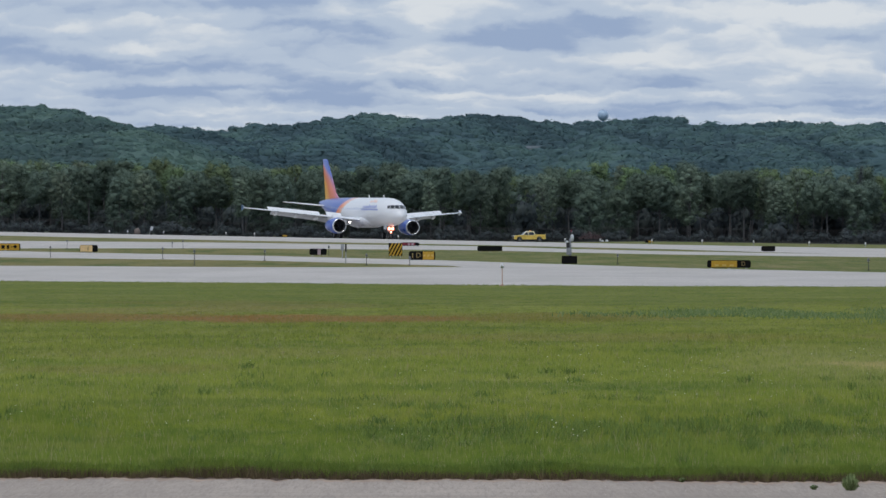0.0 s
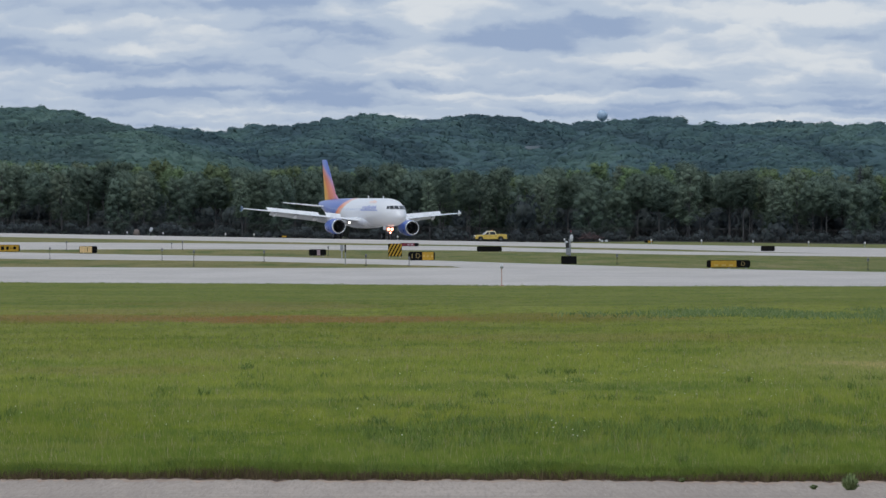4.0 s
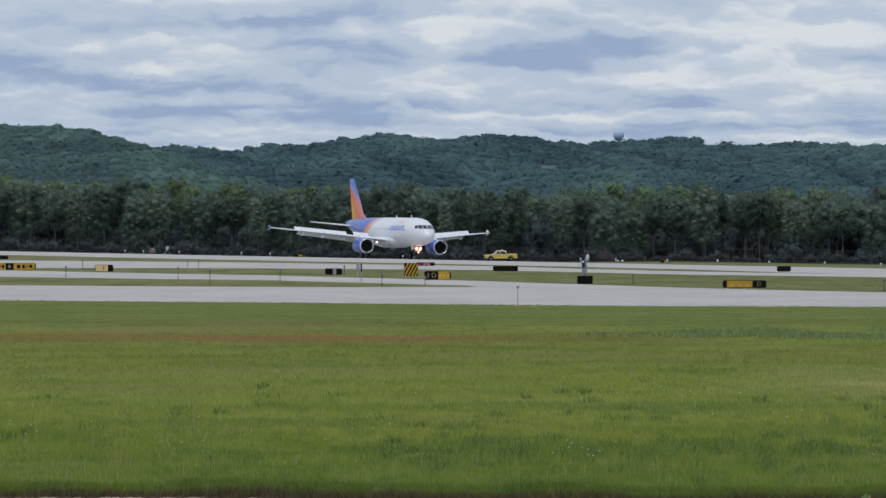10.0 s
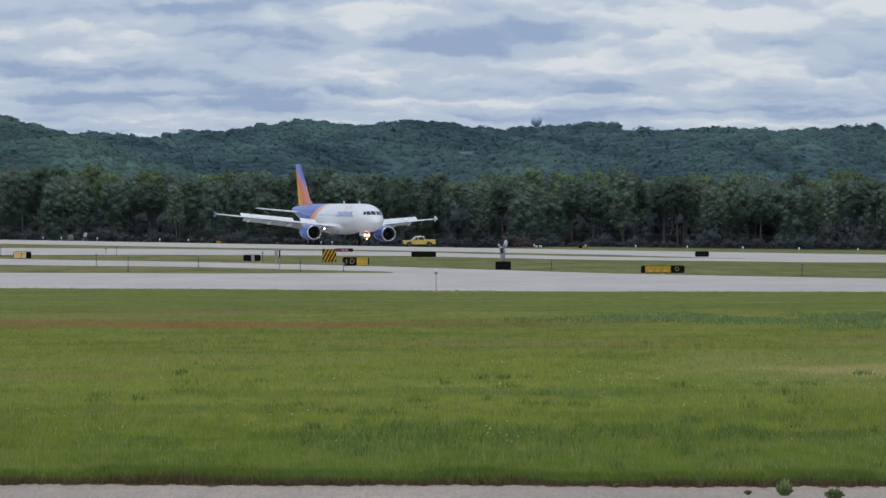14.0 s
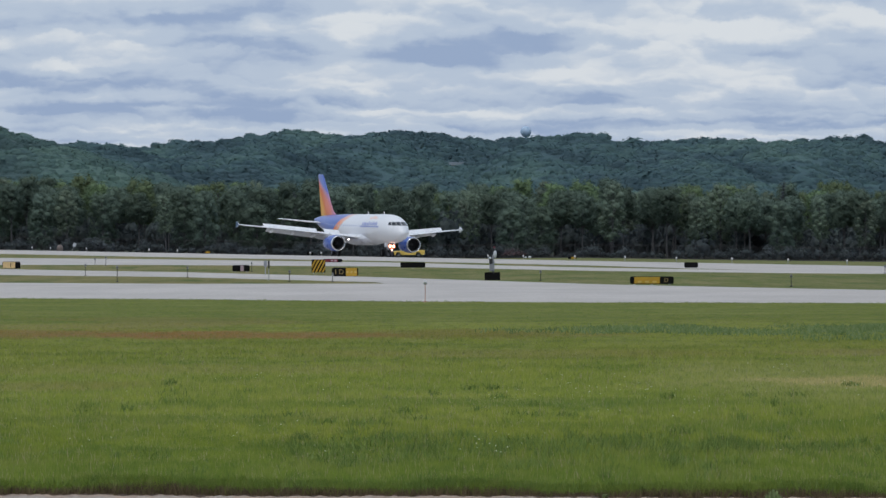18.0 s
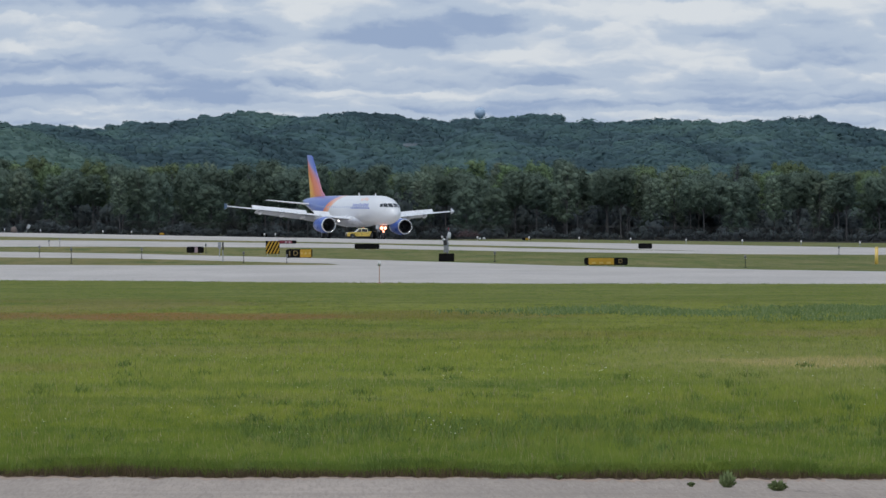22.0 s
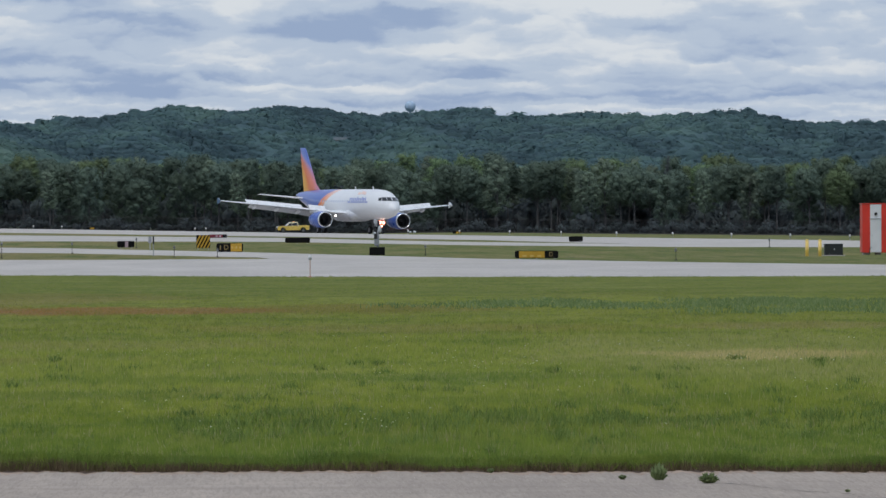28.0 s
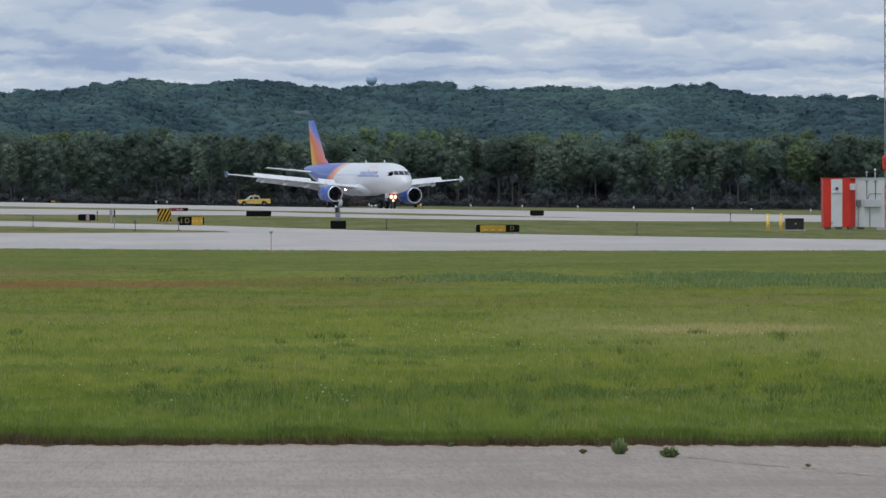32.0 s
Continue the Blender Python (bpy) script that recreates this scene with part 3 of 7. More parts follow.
def terrain(x, y):
    """The airfield and, far behind it, wooded hills: a long main ridge and a nearer shoulder."""
    x, y = np.asarray(x, float), np.asarray(y, float)
    z = field(x, np.minimum(y, 1700))
    # hill heights go by bearing from the camera, to fit its view
    u = np.clip(1000 * x / np.maximum(y, 300), -110, 150)
    k = np.clip((y - 3740) / 560, 0, 1)
    main = (2.6 + (7.0 + (ridge_row(u) - 7.0) * k ** 0.9) * y / 1000 - 6.2) - 0.25 * np.maximum(y - 4300, 0)
    main = main + waves(x, y) * 6.2 * np.sin(np.pi * k) ** 0.7
    s = u + 65.3
    left = 17.85 - 0.1 * s - 0.0042 * np.maximum(s, 0) ** 2 + 0.5 * np.exp(-((s - 9.2) / 4) ** 2)
    kl = np.clip((y - 2480) / 420, 0, 1)
    near = (2.6 + (7.0 + (left - 7.0) * kl ** 0.9) * y / 1000 - 6.6) - 0.06 * np.maximum(y - 2900, 0)
    near = near + waves(x * 1.3 + 40, y) * 3.4 * np.sin(np.pi * kl)
    hill = np.maximum(main, near)
    w = ease(1560, 1850, y)
    return z * (1 - w) + hill * w


def build_ground():
    xs = np.unique(np.concatenate([np.arange(-130, 131, 5), np.arange(-640, 641, 20), np.arange(-2600, 2601, 280)]))
    ys = np.unique(np.concatenate([np.arange(-400, 20, 60), np.arange(20, 1500, 6), np.arange(1500, 4980, 45), np.arange(2480, 2960, 15), np.arange(3730, 4340, 15)]))
    X, Y = np.meshgrid(xs, ys)
    Z = terrain(X, Y)
    n, k = len(xs), len(ys)
    idx = (np.arange(k - 1)[:, None] * n + np.arange(n - 1)[None, :]).ravel()
    quads = np.stack([idx, idx + 1, idx + n + 1, idx + n], 1)
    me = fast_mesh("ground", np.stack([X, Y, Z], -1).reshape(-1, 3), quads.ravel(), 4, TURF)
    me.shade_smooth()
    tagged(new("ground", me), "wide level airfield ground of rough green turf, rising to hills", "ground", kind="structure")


def along(pts, n):
    p = np.array(pts, float)
    return np.stack([np.interp(np.linspace(0, len(p) - 1, n), np.arange(len(p)), p[:, i]) for i in (0, 1)], 1)


def pave(name, far, near, label, material, nx=60, ny=30, lift=0.012):
    """A sheet of paving between two edges, laid over the ground, with a skirt of its own thickness."""
    a, b = along(near, nx), along(far, nx)
    k = np.linspace(0, 1, ny)[:, None, None]
    P = a[None] * (1 - k) + b[None] * k
    Z = terrain(P[..., 0], P[..., 1]) + lift
    top = np.concatenate([P, Z[..., None]], -1).reshape(-1, 3)
    rim = top[:nx].copy()
    rim[:, 2] -= 0.3
    rim[:, 1] -= 0.02
    idx = (np.arange(ny - 1)[:, None] * nx + np.arange(nx - 1)[None]).ravel()
    quads = np.stack([idx, idx + 1, idx + nx + 1, idx + nx], 1)
    e = np.arange(nx - 1)
    edge = np.stack([e + 1, e, nx * ny + e, nx * ny + e + 1], 1)
    me = fast_mesh(name, np.concatenate([top, rim]), np.concatenate([quads, edge]).ravel(), 4, material)
    return tagged(new(name, me), label, "pavement", kind="structure")


def build_paving():
    lab = "pale grey weathered concrete {} with worn edges, set in turf"
    xs = (-118, -63.4, -25.6, 3.4, 23.0, 32.2)
    pave("runway", [(x, crest(x) + 108) for x in xs], [(-118, 1045), (-63.4, 901), (-25.6, 800), (3.4, 737), (23, 664), (32.2, 545)],
         lab.format("runway"), CONCRETE, 60, 60)
    pave("runway_end", [(32.2, 934), (60, 866), (110, 743)], [(31.3, 479), (49.6, 452.2), (80, 408)], lab.format("runway end"), CONCRETE, 40, 60)
    pave("taxiway_far", [(-80, 655), (-47.8, 679), (-22.6, 707), (3.2, 688), (20.6, 595.5), (32.2, 545)],
         [(-66, 548), (-40, 570), (-18.9, 591), (2.8, 593), (18, 519.5), (31.3, 479)], lab.format("taxiway"), CONCRETE)
    pave("taxiway_link", [(-66, 608), (-38.8, 551), (-13.3, 493), (-0.5, 439.4), (12.7, 367.2)],
         [(-66, 548), (-33.6, 477.5), (-11.8, 436.4), (0.5, 386), (1.15, 374), (12.7, 366.8)], lab.format("taxiway link"), CONCRETE)
    pave("taxiway_near", [(-60, 408), (-27.3, 387.6), (-10, 372.5), (1.4, 373.8), (12.7, 367), (21.9, 335.5), (28.5, 318.4), (33.5, 306), (70, 215)],
         [(-60, 318), (-20.4, 290.2), (-7.6, 281.1), (1.3, 271.3), (9.2, 266.7), (17.3, 264.4), (28.7, 262.2), (70, 255)],
         lab.format("taxiway"), CONCRETE, 80, 40)
    # the strip along which the watcher stands
    pave("road", [(-40, 69.5), (-4.8, 68.0), (0, 67.5), (4.4, 66.8), (40, 62)], [(-40, 20), (-4.8, 20), (0, 20), (4.4, 20), (40, 20)],
         "grey-brown weathered asphalt service road with fine cracks", APRON, 120, 60, 0.02)
    bm = bmesh.new()
    rng = random.Random(4)
    way = along([(4.46, 63.9), (4.59, 63.6), (4.76, 62.8), (4.98, 62.1), (5.18, 61.8), (5.28, 61.5), (5.42, 61.3), (5.44, 60.9), (5.52, 60.4), (5.65, 60.2), (5.78, 59.7), (5.88, 59.3)], 70)
    way = [(x + rng.uniform(-0.012, 0.012), y + rng.uniform(-0.16, 0.16)) for x, y in way]
    for i, ((ax, ay), (bx, by)) in enumerate(zip(way, way[1:])):
        k = 0.5 + 0.5 * math.sin(i * 0.55) * math.sin(i * 0.21 + 1)
        if k < 0.22:
            continue
        w = 0.012 + 0.07 * k * rng.uniform(0.5, 1.2)
        v = [bm.verts.new((x, y + d, 0.0225)) for x, y, d in ((ax, ay, -w), (bx, by, -w), (bx, by, w), (ax, ay, w))]
        bm.faces.new(v)
    tagged(new("road_crack", mesh_of(bm, "road_crack")), "dark crack filled with dirt across the asphalt", "crack", kind="structure").data.materials.append(CRACK)


build_ground()
build_paving()


# ---- grass ----
def sward(name, label, count, y0, y1, tall, width, material, keep, u0=-76, u1=118, seed=1, lean=0.35, spots=None, soft=False):
    """Blades of grass, thinning out with distance, in one object."""
    r = np.random.default_rng(seed)
    q = r.random(count)
    y = 1 / (1 / y0 + (1 / y1 - 1 / y0) * q)
    u = r.uniform(u0, u1, count)
    x = u * y / 1000
    if spots is not None:
        c = spots[r.integers(0, len(spots), count)]
        x, y = c[:, 0] + r.normal(0, 1, count) * c[:, 2], c[:, 1] + r.normal(0, 1, count) * c[:, 2] * 2.5
    ok = keep(x, y, r)
    x, y = x[ok], y[ok]
    n = len(x)
    clump = 0.5 + 0.5 * np.sin(x * 2.9 + np.sin(y * 0.9) * 2) * np.sin(y * 0.55 + x * 0.8 + 1)
    clump = clump * 0.5 + 0.5 * (0.5 + 0.5 * np.sin(x * 0.7 + 3) * np.sin(y * 0.13 + x * 0.2))
    h = tall * (0.45 + 0.75 * clump) * r.uniform(0.55, 1.25, n) * (1 - 0.6 * ease(110, 245, y))
    w = width * y / 1000 * r.uniform(0.6, 1.4, n)
    a = r.uniform(-0.9, 0.9, n)
    la, ll = r.uniform(0, 2 * np.pi, n), lean * h * r.random(n) * (1 + 4 * ease(110, 260, y))
    z = terrain(x, y)
    base = np.stack([x, y, z - 0.01], 1)
    side = np.stack([np.cos(a), np.sin(a), 0 * a], 1) * (w / 2)[:, None]
    tip = base + np.stack([np.cos(la) * ll, np.sin(la) * ll, h], 1)
    mid = base + np.stack([np.cos(la) * ll * 0.12, np.sin(la) * ll * 0.12, h * 0.35], 1)
    V = np.stack([base, mid + side, tip, mid - side], 1).reshape(-1, 3)
    i = np.arange(n) * 4
    me = fast_mesh(name, V, np.stack([i, i + 1, i + 2, i + 3], 1).ravel(), 4, material)
    if soft:
        # short growth seen at a grazing angle shades like the sward it stands in
        flat = 0.22 + 0.78 * ease(76, 165, y) * (0.55 if material is REED else 1.0)
        face = np.stack([np.sin(a) * (1 - flat), -np.cos(a) * (1 - flat), 0.15 + 0.85 * flat], 1)
        face /= np.linalg.norm(face, axis=1)[:, None]
        me.normals_split_custom_set_from_vertices(np.repeat(face, 4, axis=0).tolist())
    return tagged(new(name, me), label, "grass", kind="stuff")


def road_edge(x):
    return np.interp(x, [-40, -4.8, 0, 4.4, 40], [69.5, 68.0, 67.5, 66.8, 62]) + 0.12 * np.sin(x * 1.7) + 0.1 * np.sin(x * 9.1 + 1) + 0.09 * np.sin(x * 23.0 + 2 * np.sin(x)) + 0.07 * np.sin(x * 51.0)


def near_edge(x):
    return np.interp(x, [-60, -20.4, -7.6, 1.3, 9.2, 17.3, 28.7, 70], [318, 290.2, 281.1, 271.3, 266.7, 264.4, 262.2, 255])


def meadow(x, y, r):
    return (y > road_edge(x) + 0.12) & (y < near_edge(x) - 0.3)


def fringe(x, y, r):
    return (y > road_edge(x) + 0.3 * r.random(len(x)) - 0.06) & (y < road_edge(x) + 1.6) & (np.sin(x * 2.3) + np.sin(x * 5.1 + 2) + 0.8 * np.sin(x * 11.0) > r.uniform(-3.6, 0.9, len(x)))


def reeds(x, y, r):
    lobe = np.sin(x * 0.9 + 1) + 0.7 * np.sin(x * 2.1 + y * 0.2) + 0.6 * np.sin(x * 0.35 + y * 0.5)
    far = ((x - 15) / 11) ** 2 + ((y - 186 - 2.5 * lobe) / 9) ** 2
    near = ((x - 17) / 7) ** 2 + ((y - 171 - 2.0 * lobe) / 5) ** 2
    return ((far < 1.3 * r.random(len(x)) ** 0.8) | (near < r.random(len(x)) ** 1.2)) & (lobe > r.uniform(-2.6, 1.8, len(x)))


def tuft_spots():
    """Where coarse clumps stand: thickest in a loose belt a little way in from the road."""
    r = np.random.default_rng(77)
    belt = np.stack([r.uniform(-1.2, 11, 190), r.normal(82.3, 3.2, 190), r.uniform(0.05, 0.2, 190)], 1)
    thin = np.stack([r.uniform(-7, 12, 90), 1 / r.uniform(1 / 118, 1 / 71, 90), r.uniform(0.05, 0.16, 90)], 1)
    ex = r.uniform(-6, 9, 260)
    edge = np.stack([ex, road_edge(ex) + r.uniform(0.12, 1.3, 260), r.uniform(0.05, 0.14, 260)], 1)
    thick = np.stack([r.normal(0.6, 1.0, 70), r.uniform(67.9, 69.2, 70), r.uniform(0.06, 0.16, 70)], 1)
    return np.concatenate([belt, thin, edge, thick])


def islands(x, y, r):
    """Turf between the pavings."""
    link_near = np.interp(x, [-66, -33.6, -11.8, 0.5, 1.15], [548, 477.5, 436.4, 386, 374])
    near_far = np.interp(x, [-60, -27.3, -10, 1.4], [408, 387.6, 372.5, 373.8])
    wedge = (x < 1.4) & (y < link_near - 0.5) & (y > near_far + 0.5)
    link_far = np.interp(x, [-66, -38.8, -13.3, -0.5, 12.7, 21.9, 28.5, 33.5, 70], [608, 551, 493, 439.4, 367, 335.5, 318.4, 306, 215])
    far_near = np.interp(x, [-66, -40, -18.9, 2.8, 18, 31.3, 49.6, 80], [548, 570, 591, 593, 519.5, 479, 452, 408])
    return wedge | ((y > link_far + 0.5) & (y < far_near - 0.5))


sward("meadow_grass", "rough green mown grass with dry and clovery patches", 350000, 66.0, 300, 0.09, 0.12, BLADE, meadow, seed=1, soft=True)
sward("road_edge_grass", "taller dense grass hanging over the road's edge", 260000, 66.0, 72.5, 0.17, 0.09, BLADE, fringe, seed=2, lean=0.9)
sward("coarse_tufts", "coarse dark green grass clumps in the meadow", 38000, 68, 120, 0.16, 0.10, TUFT, meadow, seed=8, lean=0.8, spots=tuft_spots())
sward("island_grass", "short green turf between the taxiways", 60000, 300, 620, 0.075, 0.15, BLADE, islands, seed=3, soft=True)
sward("reed_patch", "taller blue-green rush grass in a broad patch", 110000, 160, 204, 0.24, 0.14, REED, reeds, seed=4, soft=True)
sward("taxiway_edge_grass", "uneven grass standing along the taxiway's edge", 60000, 258, 330, 0.17, 0.15, BLADE,
      lambda x, y, r: (y > near_edge(x) - 4.0 * r.random(len(x)) ** 2) & (y < near_edge(x) + 0.5) & (np.sin(x * 1.9) + np.sin(x * 4.3 + 1) + np.sin(x * 0.6) > r.uniform(-3.2, 1.6, len(x))), seed=15, lean=0.6, soft=True)


def stalks(x, y, r):
    return meadow(x, y, r) & (np.sin(x * 1.3 + 1) + np.sin(x * 3.7 + y * 0.5) + np.sin(y * 0.9) > r.uniform(-2.5, 2.5, len(x)))


sward("seed_stalks", "thin pale grass stalks gone to seed", 14000, 67.5, 150, 0.17, 0.05, STALK, stalks, seed=11, lean=0.4)
sward("straw_litter", "bits of dry straw along the road's edge", 16000, 66, 69.5, 0.05, 0.11, STALK, lambda x, y, r: np.abs(y - road_edge(x) - 0.02) < 0.16 * r.random(len(x)), seed=12, lean=1.6)


def rim(x, y, r):
    return (y > road_edge(x) - 0.22 * r.random(len(x)) ** 2) & (y < road_edge(x) + 0.22)


sward("dry_edge_grass", "dry brown grass stems along the road's edge", 420000, 65.0, 69.5, 0.125, 0.07, DRY, rim, seed=6, lean=0.5)


def build_soil_edge():
    """A ragged lip of soil and thatch where the turf meets the road."""
    x = np.linspace(-7, 11, 1400)
    e = road_edge(x)
    r = np.random.default_rng(21)
    jag = np.convolve(r.normal(0, 1, len(x)), np.ones(5) / 5, "same")

    def strip(name, near, far, z0, z1, material, label):
        V = np.concatenate([np.stack([x, near, z0 + 0 * x], 1), np.stack([x, far, z1 + 0 * x], 1)])
        i, n = np.arange(len(x) - 1), len(x)
        q = np.stack([i, i + 1, i + 1 + n, i + n], 1)
        tagged(new(name, fast_mesh(name, V, q.ravel(), 4, material)), label, "soil", kind="structure")
    strip("sandy_edge", e - 0.5 - 0.2 * np.sin(x * 2.6) * np.sin(x * 0.9) - 0.35 * jag, e + 0.2, 0.0212, 0.0225, SAND, "pale sandy dirt swept to the road's edge")
    strip("soil_edge", e - 0.12 - 0.2 * jag, e + 0.4, 0.0235, 0.04 + 0.01 * jag, THATCH, "brown lip of soil and thatch along the road")


build_soil_edge()


def build_flowers():
    r = np.random.default_rng(9)
    proto = bmesh.new()
    bmesh.ops.create_icosphere(proto, subdivisions=1, radius=1)
    pv = np.array([v.co[:] for v in proto.verts])
    pf = np.array([[v.index for v in f.verts] for f in proto.faces])
    proto.free()
    V, Fc, n = [], [], 0
    spots = [(r.uniform(-70, 112), r.uniform(76, 135)) for _ in range(70)]
    for u, y0 in spots:
        for _ in range(r.integers(1, 8)):
            y = y0 + r.normal(0, 1.5)
            x = u * y0 / 1000 + r.normal(0, 0.35)
            s = r.uniform(0.005, 0.013)
            V.append(pv * s * (1, 1, 0.6) + (x, y, r.uniform(0.1, 0.17)))
            Fc.append(pf + n)
            n += len(pv)
    me = fast_mesh("meadow_flowers", np.concatenate(V), np.concatenate(Fc).ravel(), 3, FLOWER)
    tagged(new("meadow_flowers", me), "small white clover and daisy heads in the grass", "flowers", kind="stuff")


build_flowers()


def weed(x, y, size, tall, seed, label):
    r = np.random.default_rng(seed)
    n = int(240 * size / 0.2)
    a, d = r.uniform(0, 2 * np.pi, n), size * 0.5 * np.sqrt(r.random(n))
    p = np.stack([np.cos(a) * d * 0.4, np.sin(a) * d * 0.4, 0 * a], 1)
    h = tall * r.uniform(0.3, 1.0, n) * (1 - 0.55 * (d / (size * 0.5)) ** 2)
    tip = np.stack([np.cos(a) * d, np.sin(a) * d, h], 1)
    b = r.uniform(0, np.pi, n)
    side = np.stack([np.cos(b), np.sin(b), 0.2 * np.sin(3 * b)], 1) * (0.006 + 0.006 * r.random(n))[:, None]
    mid = p * 0.4 + tip * 0.6 + np.stack([0 * a, 0 * a, 0.02 + 0 * a], 1)
    V = np.stack([p, mid - side, tip, mid + side], 1).reshape(-1, 3)
    i = np.arange(n) * 4
    root = thing("weed", pose(x, y, 0.02), label, "weed", "weeds on the road")
    part("leaves", fast_mesh("leaves", V, np.stack([i, i + 1, i + 2, i + 3], 1).ravel(), 4, WEED), WEED, root)
    bm = bmesh.new()
    for k in range(5):
        rod(bm, (0, 0, -0.01), (size * 0.2 * math.cos(k * 1.3), size * 0.2 * math.sin(k * 1.3), tall * 0.7), 0.004, 0.002, 5)
    part("stems", bm, WEED, root)


weed(3.89, 64.7, 0.21, 0.19, 1, "upright green weed tuft growing from the asphalt")
weed(4.31, 63.9, 0.24, 0.12, 2, "spreading green weed tuft growing from the asphalt")
weed(3.55, 64.9, 0.09, 0.05, 3, "tiny green weed in the asphalt")
weed(5.43, 61.7, 0.05, 0.012, 6, "tiny flat weed growing from a crack in the asphalt")
weed(2.35, 66.7, 0.08, 0.05, 5, "tiny green weed at the road's edge")


# ---- trees ----
def lump(r, seed):
    """An uneven ball, for the dense inside of a bough."""
    bm = bmesh.new()
    bmesh.ops.create_icosphere(bm, subdivisions=1, radius=1)
    v = np.array([p.co[:] for p in bm.verts])
    f = np.array([[p.index for p in q.verts] for q in bm.faces])
    bm.free()
    k = np.array([1 + 0.30 * noise.noise(Vector(p) * 1.5 + Vector((seed, 0, 3))) + 0.24 * noise.noise(Vector(p) * 3.4 + Vector((seed, 7, 3))) for p in v])
    return v * k[:, None], f, v * 0.8


def leaf_cloud(r, lobes, per, size):
    """Boughs, each a dense uneven mass with sprays of leaves all over it."""
    C, Nn, V0, F0, S0, n0 = [], [], [], [], [], 0
    lumps = [lump(r, 3.7 * i) for i in range(5)]
    for i, (c, rad) in enumerate(lobes):
        k = max(16, int(per * (rad[0] * rad[2]) ** 0.9))
        d = r.normal(size=(k, 3))
        d /= np.linalg.norm(d, axis=1)[:, None]
        s = 0.5 + 0.75 * r.random(k)[:, None] ** 0.85
        C.append(np.array(c) + d * np.array(rad) * s)
        Nn.append(d)
        v, f, w = lumps[i % 5]
        V0.append(v * np.array(rad) * 0.52 + np.array(c))
        F0.append(f + n0)
        S0.append(w)
        n0 += len(v)
    V0, F0, S0 = np.concatenate(V0), np.concatenate(F0), np.concatenate(S0)
    C, Nn = np.concatenate(C), np.concatenate(Nn)
    n = len(C)
    nn = Nn + r.normal(0, 0.5, (n, 3)) + np.array([0, 0, 0.2])
    nn /= np.linalg.norm(nn, axis=1)[:, None]
    t = np.cross(nn, r.normal(size=(n, 3)))
    t /= np.linalg.norm(t, axis=1)[:, None]
    b = np.cross(nn, t)
    s = size * r.uniform(0.55, 1.3, n)[:, None]
    e = r.uniform(0.5, 0.9, n)[:, None]
    dip = nn * s * 0.22
    V = np.stack([C + t * s - dip, C + b * s * e * 1.3, C - t * s - dip], 1)
    mid = C.mean(0)

    def shade(at, way):
        out = (at - mid) / (np.abs(C - mid).max(0) + 0.01)
        q = 0.6 * way + 0.55 * out + np.array([0, 0, 0.1])
        return q / np.linalg.norm(q, axis=1)[:, None]
    soft = shade(C, 0.85 * Nn + 0.9 * nn)
    face = np.cross(V[:, 1] - V[:, 0], V[:, 2] - V[:, 0])
    away = (face * soft).sum(1) < 0
    V[away] = V[away][:, ::-1]
    return (np.concatenate([V0, V.reshape(-1, 3)]), np.concatenate([F0.ravel(), np.arange(3 * n) + n0]),
            np.concatenate([shade(V0, S0), np.repeat(soft, 3, 0)]))


def leaf_mesh(name, V, loops, soft, material):
    """Leaves shaded by the round of the bough that bears them."""
    me = fast_mesh(name, V, loops, 3, material)
    me.shade_smooth()
    me.normals_split_custom_set_from_vertices([tuple(v) for v in soft.tolist()])
    return me


def tree_meshes(seed, tall, spread, base, leaf, shape="round"):
    """Trunk with limbs, and a crown of many sprays of leaves."""
    r = np.random.default_rng(seed)
    bm = bmesh.new()
    bend = r.normal(0, 0.35, 2)
    pts = [Vector((bend[0] * k * k, bend[1] * k * k, tall * 0.86 * k)) for k in np.linspace(0, 1, 5)]
    rad = tall * 0.0135
    for i in range(4):
        rod(bm, pts[i], pts[i + 1], rad * (1 - i * 0.21), rad * (1 - (i + 1) * 0.21), 7)
    lobes = []
    n = int(22 + spread * 9)
    for i in range(n):
        k = base + (1 - base) * (i + r.random()) / n
        if shape == "round":
            reach = spread * (1.0 - abs((k - base) / (1 - base) - 0.42) ** 1.7 * 1.25)
        elif shape == "spire":
            reach = spread * (1.08 - (k - base) / (1 - base))
        else:
            reach = spread * (0.8 - 0.25 * (k - base) / (1 - base))
        a = i * 2.4 + r.uniform(-0.5, 0.5)
        d = max(0.15, reach) * r.uniform(0.35, 0.85)
        c = (math.cos(a) * d + bend[0] * k * k, math.sin(a) * d + bend[1] * k * k, tall * k * 0.93)
        s = (0.4 + 0.5 * r.random()) * (spread * 0.36 if shape != "spire" else max(0.5, reach * 0.45))
        lobes.append((c, (s * r.uniform(0.8, 1.6), s * r.uniform(0.8, 1.6), s * r.uniform(0.6, 1.15))))
        z0 = tall * max(0.12, k * 0.93 - 0.16)
        if i % 3 == 0:
            rod(bm, (bend[0] * (z0 / tall) ** 2, bend[1] * (z0 / tall) ** 2, z0), c, rad * 0.4, rad * 0.12, 5)
    return mesh_of(bm, "trunk"), leaf_cloud(r, lobes, 190, leaf * 0.38)


